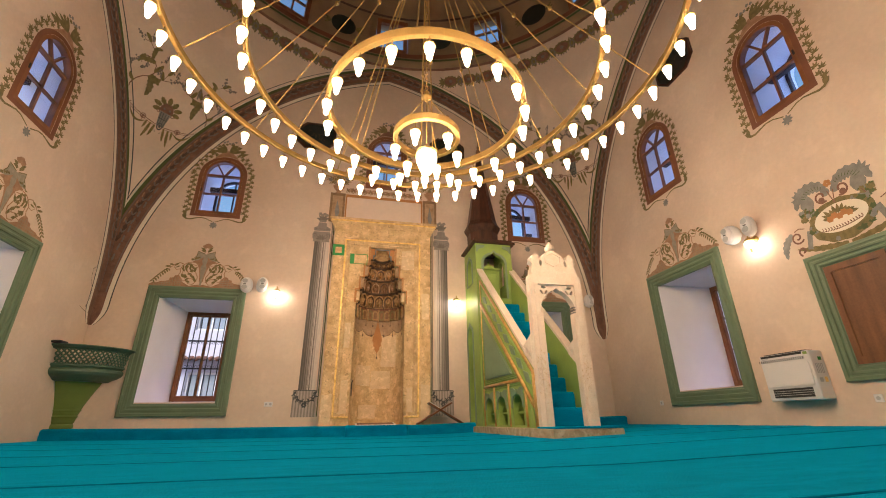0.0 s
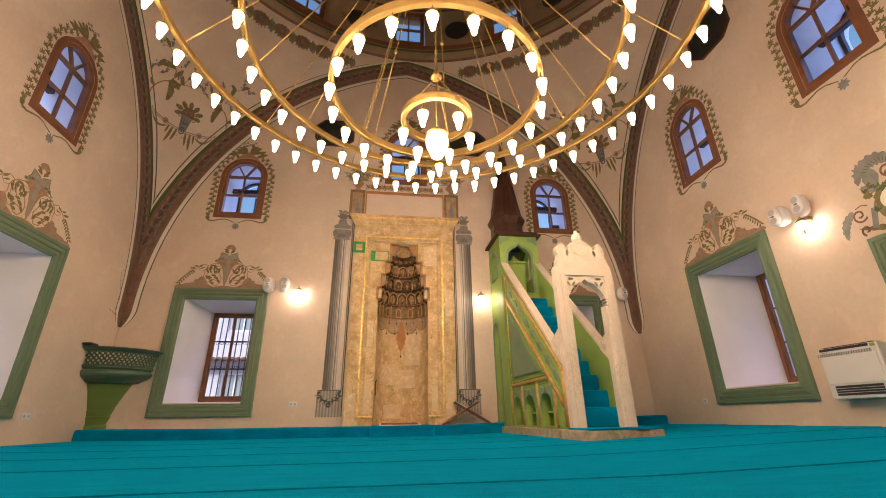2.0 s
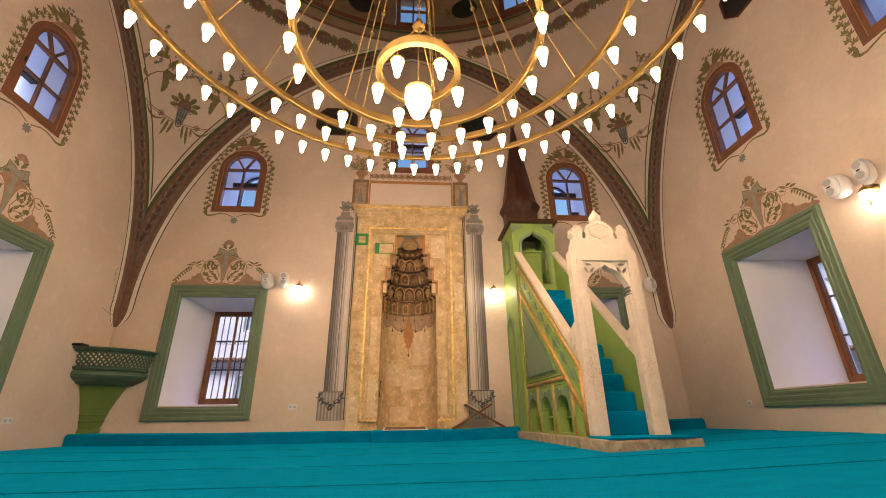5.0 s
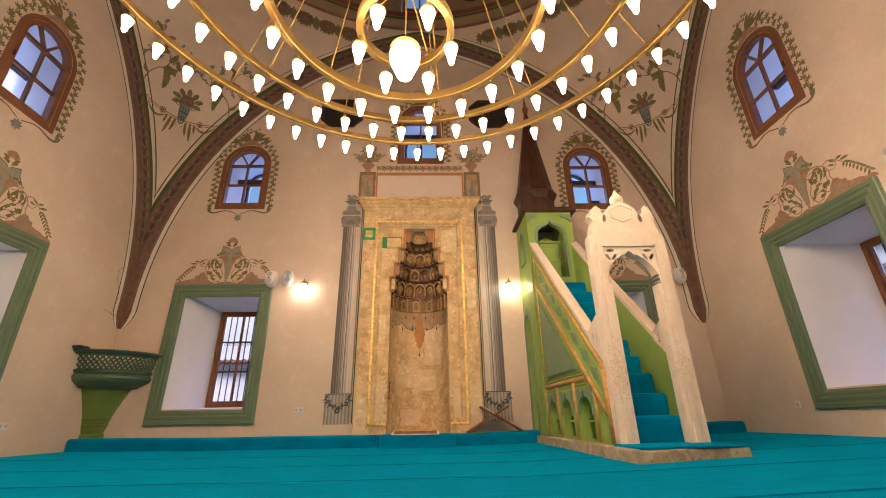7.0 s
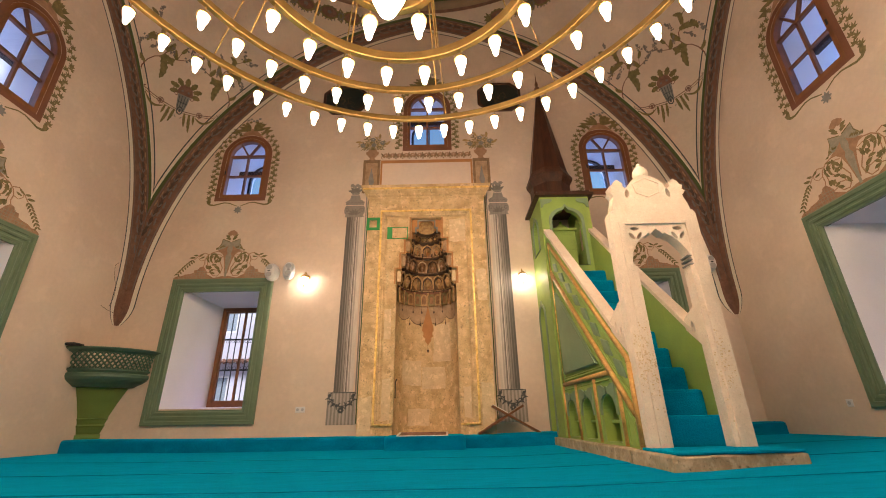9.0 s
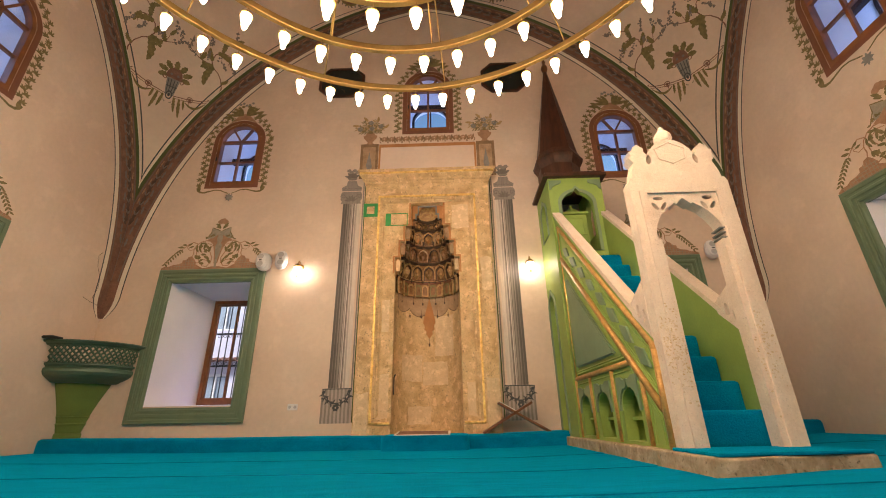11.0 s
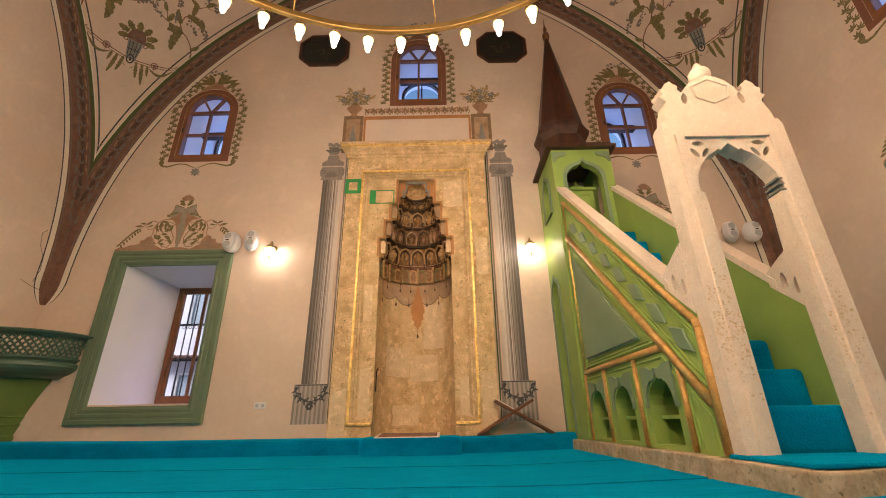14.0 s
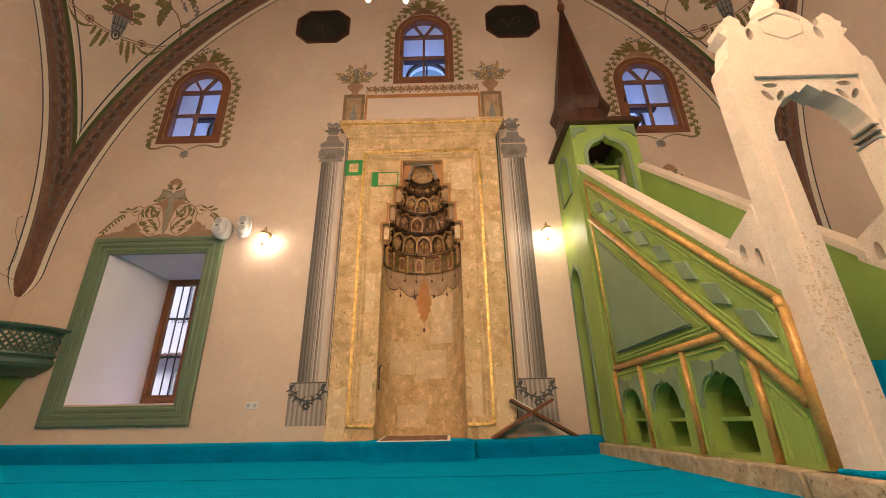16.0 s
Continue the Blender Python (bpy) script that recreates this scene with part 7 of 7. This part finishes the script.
# ---------------------------------------------------------------- cupboard
def cupboard(put, s0, s1, z0, z1):
    o = Local("wall_cupboard", put((s0 + s1) / 2, 0, z0), "brown wooden wall cupboard with a moulded sage-green surround", "cupboard")
    bm = bmesh.new()
    moulded_frame(bm, s0, s1, z0, z1, scaled_profile(0.95), put)
    o.add("surround", bm, GREEN, "moulded sage-green surround")
    c = (s0 + s1) / 2
    a, b, e, f = s0 + 0.18, s1 - 0.18, z0 + 0.18, z1 - 0.18
    for u, v in ((a, b),):
        bm = bmesh.new()
        ring_plate(bm, rect(u, v, e, f), rect(u + 0.07, v - 0.07, e + 0.08, f - 0.08), 0.002, 0.03, put)
        door = o.add("door", bm, BROWNWOOD)
        bm = bmesh.new()
        box(bm, u + 0.068, v - 0.068, 0.001, 0.016, e + 0.078, f - 0.078, put=put)
        o.add("door_panel", bm, BROWNWOOD, parent=door).matrix_parent_inverse = Matrix()


cupboard(wall_e, 2.95, 3.97, 0.60, 2.14)


# ---------------------------------------------------------------- corner preaching chair
def corner_pulpit():
    o = Local("corner_pulpit", (-4.7, 8.45, 0.19), "green quarter-round preaching chair in the corner with a lattice front", "pulpit")
    at = (XL, YN, 0)

    def turned(name, profile, mat, label=""):
        bm = bmesh.new()
        lathe(bm, profile, 24, at, a0=270, a1=360, close=False)
        for v in bm.verts:
            v.co.x = XL + (v.co.x - XL) * 1.05
            v.co.y = YN + (v.co.y - YN) * 0.94
        o.add(name, bm, mat, label, smooth=False)

    turned("foot", [(0.20, 0.16), (0.22, 0.21), (0.22, 0.25), (0.20, 0.265), (0.215, 0.30), (0.235, 0.36), (0.25, 0.38), (0.235, 0.40), (0.26, 0.46), (0.275, 0.475), (0.26, 0.49)], OLIVEGREEN)
    turned("stem", [(0.26, 0.48), (0.29, 0.56), (0.36, 0.72), (0.43, 0.86), (0.46, 0.92), (0.46, 0.93)], OLIVEGREEN)
    turned("bowl", [(0.45, 0.92), (0.54, 0.925), (0.58, 0.95), (0.66, 0.985), (0.71, 1.02), (0.735, 1.06), (0.73, 1.10), (0.70, 1.12), (0.715, 1.14), (0.735, 1.15), (0.735, 1.175), (0.70, 1.175)], DEEPGREEN)
    turned("rim", [(0.74, 1.400), (0.79, 1.41), (0.81, 1.43), (0.85, 1.44), (0.865, 1.462), (0.85, 1.475), (0.72, 1.475), (0.70, 1.41), (0.74, 1.400)], DEEPGREEN)
    n = 17
    for i in range(-3, n):
        for k in (-1, 1):
            pts = []
            for j in range(7):
                t = j / 6
                a = 270 + 90 * ((i + 0.5 + (3 * t if k > 0 else 3 - 3 * t)) / n)
                if a < 270.5 or a > 359.5:
                    continue
                r = 0.725 + 0.05 * t + 0.004 * k
                pts.append((at[0] + 1.05 * r * math.cos(radians(a)), at[1] + 0.94 * r * math.sin(radians(a)), 1.17 + 0.24 * t))
            if len(pts) > 1:
                bm = bmesh.new()
                tube(bm, pts, 0.013, 4)
                o.add("lattice_slat", bm, DEEPGREEN)
    bm = bmesh.new()
    face(bm, [(at[0], at[1], 1.18)] + [(at[0] + 0.72 * math.cos(radians(270 + 90 * i / 12)), at[1] + 0.72 * math.sin(radians(270 + 90 * i / 12)), 1.18) for i in range(13)])
    o.add("seat", bm, DEEPGREEN, normals=False)
    bm = bmesh.new()
    box(bm, -4.99, -4.84, 7.86, 8.05, 1.475, 1.515, 0.016)
    o.add("rim_pad", bm, BLACK, "black rim pad")


corner_pulpit()


# ---------------------------------------------------------------- wall lamps, loudspeakers, plaques, sockets
def sconce(put, s, z):
    o = Local("wall_lamp", put(s, 0, z), "small brass wall lamp with a lit glass shade", "wall lamp", "wall lamps")
    bm = bmesh.new()
    n = 14
    prev = None
    rings = [[bm.verts.new(put(s + r * math.cos(2 * math.pi * i / n), d, z + 0.04 + r * math.sin(2 * math.pi * i / n))) for i in range(n)] for r, d in ((0.05, 0.0), (0.05, 0.012), (0.03, 0.022), (0.012, 0.03), (0.012, 0.05))]
    for a, b in zip(rings, rings[1:]):
        for i in range(n):
            bm.faces.new((a[i], a[(i + 1) % n], b[(i + 1) % n], b[i]))
    o.add("back_plate", bm, BRASS, smooth=True)
    bm = bmesh.new()
    tube(bm, [put(s, 0.04, z + 0.04), put(s, 0.07, z + 0.09), put(s, 0.10, z + 0.115), put(s, 0.13, z + 0.10), put(s, 0.14, z + 0.05)], 0.008, 8)
    o.add("arm", bm, BRASS, smooth=True)
    p = put(s, 0.14, z)
    bm = bmesh.new()
    lathe(bm, [(0.008, 0.060), (0.030, 0.050), (0.055, 0.022), (0.070, -0.012), (0.066, -0.012), (0.050, 0.018), (0.008, 0.052)], 14, p, close=False)
    o.add("cup", bm, BRASS, smooth=True)
    bm = bmesh.new()
    lathe(bm, [(0.034, 0.005), (0.058, -0.02), (0.064, -0.05), (0.055, -0.085), (0.035, -0.105), (0.003, -0.11)], 16, p)
    o.add("shade", bm, SCONCEGLOW, "lit opal glass shade", smooth=True)
    bm = bmesh.new()
    lathe(bm, [(0.003, -0.105), (0.016, -0.115), (0.018, -0.13), (0.010, -0.142), (0.015, -0.155), (0.003, -0.175)], 10, p)
    o.add("finial", bm, BRASS, smooth=True)


sconce(wall_n, -1.85, 2.68)
sconce(wall_n, 1.88, 2.66)
sconce(wall_e, 4.53, 2.63)


def speaker(put, s, z, tilt):
    o = Local("loudspeaker", put(s, 0, z), "white oval wall loudspeaker on a bracket", "loudspeaker", "loudspeakers")
    def body(prof, n=18):
        bm = bmesh.new()
        rings = []
        for r, d in prof:
            rings.append([bm.verts.new(put(s + tilt * d + 0.105 * r * math.cos(2 * math.pi * i / n), d, z + 0.155 * r * (abs(math.sin(2 * math.pi * i / n)) ** 0.8) * (1 if math.sin(2 * math.pi * i / n) > 0 else -1))) for i in range(n)])
        for a, b in zip(rings, rings[1:]):
            for i in range(n):
                bm.faces.new((a[i], a[(i + 1) % n], b[(i + 1) % n], b[i]))
        bm.faces.new(rings[0])
        bm.faces.new(rings[-1])
        return bm
    o.add("cabinet", body([(0.55, 0.06), (0.85, 0.075), (1.0, 0.12), (1.0, 0.17), (0.92, 0.20)]), WHITE, smooth=True)
    o.add("grille", body([(0.86, 0.198), (0.84, 0.215), (0.70, 0.232), (0.4, 0.242)]), WHITE, smooth=True)
    for k in (-1, 1):
        bm = bmesh.new()
        c0 = put(s + tilt * 0.235, 0.238, z + k * 0.06)
        blot(bm, (s + tilt * 0.235, z + k * 0.062), 0.05, 0.045, 0.2450, put, 16)
        o.add("driver_cover", bm, GREYPLASTIC, normals=False)
    bm = bmesh.new()
    box(bm, s + tilt * 0.24 - 0.022, s + tilt * 0.24 + 0.022, 0.236, 0.247, z - 0.008, z + 0.008, put=put)
    o.add("badge", bm, DARKPLASTIC)
    bm = bmesh.new()
    box(bm, s - 0.02, s + 0.02, 0.0, 0.07, z - 0.03, z + 0.03, put=put)
    o.add("bracket", bm, WHITE)


for put, s, z, t in ((wall_n, -2.39, 2.78, -0.2), (wall_n, -2.17, 2.80, 0.25), (wall_e, 4.74, 2.83, 0.25), (wall_e, 4.50, 2.84, -0.25), (wall_n, 4.80, 2.79, -0.25), (wall_n, 5.06, 2.79, 0.1)):
    speaker(put, s, z, t)


def plaque(put, s, z):
    o = Local("octagonal_plaque", put(s, 0, z), "black octagonal wooden plaque with faint gold strokes", "plaque", "octagonal plaques")
    octo = lambda k: [(s + k * x, z + k * y) for x, y in ((0.45, 0.17), (0.25, 0.36), (-0.25, 0.36), (-0.45, 0.17), (-0.45, -0.17), (-0.25, -0.36), (0.25, -0.36), (0.45, -0.17))]
    bm = bmesh.new()
    ring_plate(bm, octo(1.0), octo(0.89), 0.0, 0.045, put)
    o.add("frame", bm, SPIREWOOD)
    bm = bmesh.new()
    prism(bm, octo(0.90), 0.003, 0.02, put)
    o.add("board", bm, PLAQUE)
    bm = bmesh.new()
    rng = random.Random(int(100 * s) + 7)
    for k in range(15):
        x, y, a = rng.uniform(-0.24, 0.20), rng.uniform(-0.18, 0.16), rng.choice((1.5, 1.7, 0.1, 2.9, 0.4))
        L, bend, w = rng.uniform(0.06, 0.19), rng.uniform(-1.3, 1.3), rng.uniform(0.008, 0.017)
        stroke(bm, [(s + x + L * t / 6 * math.cos(a + bend * t / 6), z + y + L * t / 6 * math.sin(a + bend * t / 6)) for t in range(7)], lambda t, w=w: w * (0.5 + math.sin(math.pi * t) * 0.6), 0.023, put)
    o.add("gold_strokes", bm, FAINTGOLD, "faint gold strokes", normals=False)


plaque(wall_n, -1.455, 6.60)
plaque(wall_n, 1.75, 6.60)
plaque(wall_e, 5.03, 6.62)


def socket(put, s, z, wide):
    o = Local("wall_socket", put(s, 0, z), "white plastic wall socket near the floor", "socket", "wall sockets")
    bm = bmesh.new()
    box(bm, s - wide / 2, s + wide / 2, 0.0, 0.014, z - 0.043, z + 0.043, 0.005, put=put)
    o.add("plate", bm, WHITE)
    for k in ((-1, 1) if wide > 0.1 else (0,)):
        bm = bmesh.new()
        blot(bm, (s + k * wide / 4, z), 0.022, 0.022, 0.0155, put, 16)
        o.add("recess", bm, GREYPLASTIC, normals=False)


socket(wall_n, -1.735, 0.56, 0.15)
socket(wall_e, 7.22, 0.49, 0.085)
socket(wall_e, 3.73, 0.41, 0.085)
socket(wall_w, 7.20, 0.39, 0.15)


# ---------------------------------------------------------------- air conditioner
def air_conditioner():
    o = Local("air_conditioner", (XR, 4.48, 0.45), "white wall-mounted console air conditioner", "air conditioner")
    put = wall_e
    a, b, z0, z1, D = 4.16, 4.84, 0.42, 1.00, 0.215
    bm = bmesh.new()
    box(bm, a, b, 0.0, D, z0, z1, 0.018, put=put)
    o.add("cabinet", bm, WHITE)
    bm = bmesh.new()
    box(bm, a + 0.03, b - 0.03, D, D + 0.014, z0 + 0.165, z1 - 0.108, 0.006, put=put)
    o.add("front_panel", bm, WHITE)
    bm = bmesh.new()
    box(bm, a + 0.06, b - 0.06, 0.06, D - 0.03, z1 + 0.001, z1 + 0.012, put=put)
    o.add("top_outlet", bm, DARKPLASTIC, "dark top air outlet")
    bm = bmesh.new()
    box(bm, a + 0.07, b - 0.03, D, D + 0.006, z1 - 0.098, z1 - 0.062, put=put)
    grille = o.add("upper_grille", bm, GREYPLASTIC, "grey slotted grille")
    for k in range(22):
        bm = bmesh.new()
        s = a + 0.08 + 0.0285 * k
        box(bm, s, s + 0.006, D + 0.004, D + 0.0075, z1 - 0.094, z1 - 0.066, put=put)
        o.add("slot", bm, DARKPLASTIC, parent=grille).matrix_parent_inverse = Matrix()
    bm = bmesh.new()
    box(bm, a + 0.02, a + 0.07, D, D + 0.004, z1 - 0.045, z1 - 0.012, put=put)
    o.add("energy_sticker", bm, LIME, "yellow-green sticker")
    bm = bmesh.new()
    box(bm, a + 0.09, b - 0.03, D - 0.012, D + 0.004, z1 - 0.036, z1 - 0.006, put=put)
    o.add("outlet_slot", bm, DARKPLASTIC, "dark air outlet slot")
    bm = bmesh.new()
    box(bm, a + 0.08, b - 0.08, D + 0.001, D + 0.005, z0 + 0.035, z0 + 0.145, put=put)
    o.add("louvre_recess", bm, DARKPLASTIC)
    for k in range(3):
        z = z0 + 0.062 + 0.026 * k
        bm = bmesh.new()
        box(bm, a + 0.08, b - 0.08, D + 0.002, D + 0.010, z, z + 0.004, put=put)
        o.add("louvre", bm, WHITE)
    for k in range(5):
        bm = bmesh.new()
        d = 0.06 + 0.025 * k
        box(bm, d, d + 0.01, -0.004, 0.0, z0 + 0.30, z0 + 0.42, put=lambda x, y, z: Vector((XR - x, a + y, z)))
        o.add("side_vent", bm, GREYPLASTIC)
    for dx, z, w, h, mt in ((0.05, z0 + 0.46, 0.05, 0.04, TAPE), (0.05, z0 + 0.20, 0.04, 0.06, GOLD), (0.12, z0 + 0.20, 0.05, 0.05, GREYPLASTIC)):
        bm = bmesh.new()
        box(bm, dx, dx + w, -0.004, 0.0, z, z + h, put=lambda x, y, z: Vector((XR - x, a + y, z)))
        o.add("sticker", bm, mt)
    bm = bmesh.new()
    box(bm, b - 0.12, b - 0.04, D, D + 0.003, z1 - 0.056, z1 - 0.043, put=put)
    o.add("maker_mark", bm, GREYPLASTIC)


air_conditioner()


# ---------------------------------------------------------------- book stand and mat
def book_stand():
    o = Local("book_stand", (1.45, 8.46, 0.172), "folding X-shaped wooden book stand with a white sheet", "book stand")
    for (xa, za), (xb, zb) in (((1.00, 0.182), (1.68, 0.56)), ((1.90, 0.182), (1.22, 0.56))):
        u = Vector((xb - xa, zb - za)).normalized()
        nrm = Vector((-u.y, u.x)) * 0.015
        bm = bmesh.new()
        ends = [(Vector((xa, za)) + nrm), (Vector((xb, zb)) + nrm), (Vector((xb, zb)) - nrm), (Vector((xa, za)) - nrm)]
        prism(bm, [tuple(p) for p in ends], 8.38, 8.56, lambda s, d, z: Vector((s, d, z)))
        bmesh.ops.bevel(bm, geom=list(bm.edges), offset=0.004, segments=1, affect="EDGES")
        o.add("board", bm, STANDWOOD)
    bm = bmesh.new()
    prism(bm, [(1.235, 0.567), (1.44, 0.452), (1.446, 0.462), (1.241, 0.577)], 8.385, 8.555, lambda s, d, z: Vector((s, d, z)))
    o.add("sheet", bm, PAPER, "white paper sheet")


book_stand()
mat_ob = Local("prayer_mat", (0.2, 8.3, 0.18), "small dark brown patterned mat with a pale edge", "mat")
bm = bmesh.new()
box(bm, -0.12, 0.53, 8.02, 8.42, 0.180, 0.190, 0.004)
for v in bm.verts:
    v.co.z += 0.03 * max(0.0, v.co.y - 8.0) / 0.42
mat_ob.add("weave", bm, MAT)
bm = bmesh.new()
ring_plate(bm, [(-0.15, 7.995), (0.56, 7.995), (0.56, 8.445), (-0.15, 8.445)], [(-0.121, 8.019), (0.531, 8.019), (0.531, 8.421), (-0.121, 8.421)], 0.1795, 0.188, lambda s, d, z: Vector((s, z, d)))
for v in bm.verts:
    v.co.z += 0.03 * max(0.0, v.co.y - 8.0) / 0.42
mat_ob.add("pale_edge", bm, PAPER, "pale woven edge")

# loose hairline crack lines beside the corner
for put, sg in ((wall_w, 1),):
    o = Local("wall_crack", wall_w(8.3, 0, 2.4), "thin drawn hairline on the plaster", "mark", kind="structure")
    bm = bmesh.new()
    stroke(bm, [(8.42, 2.95), (8.36, 2.88), (8.40, 2.7), (8.50, 2.55), (8.52, 2.38), (8.47, 2.2)], 0.008, 0.003, wall_w)
    stroke(bm, [(8.62, 2.12), (8.45, 2.14), (8.30, 2.18)], 0.007, 0.003, wall_w)
    o.add("line", bm, BANDDARK, normals=False)
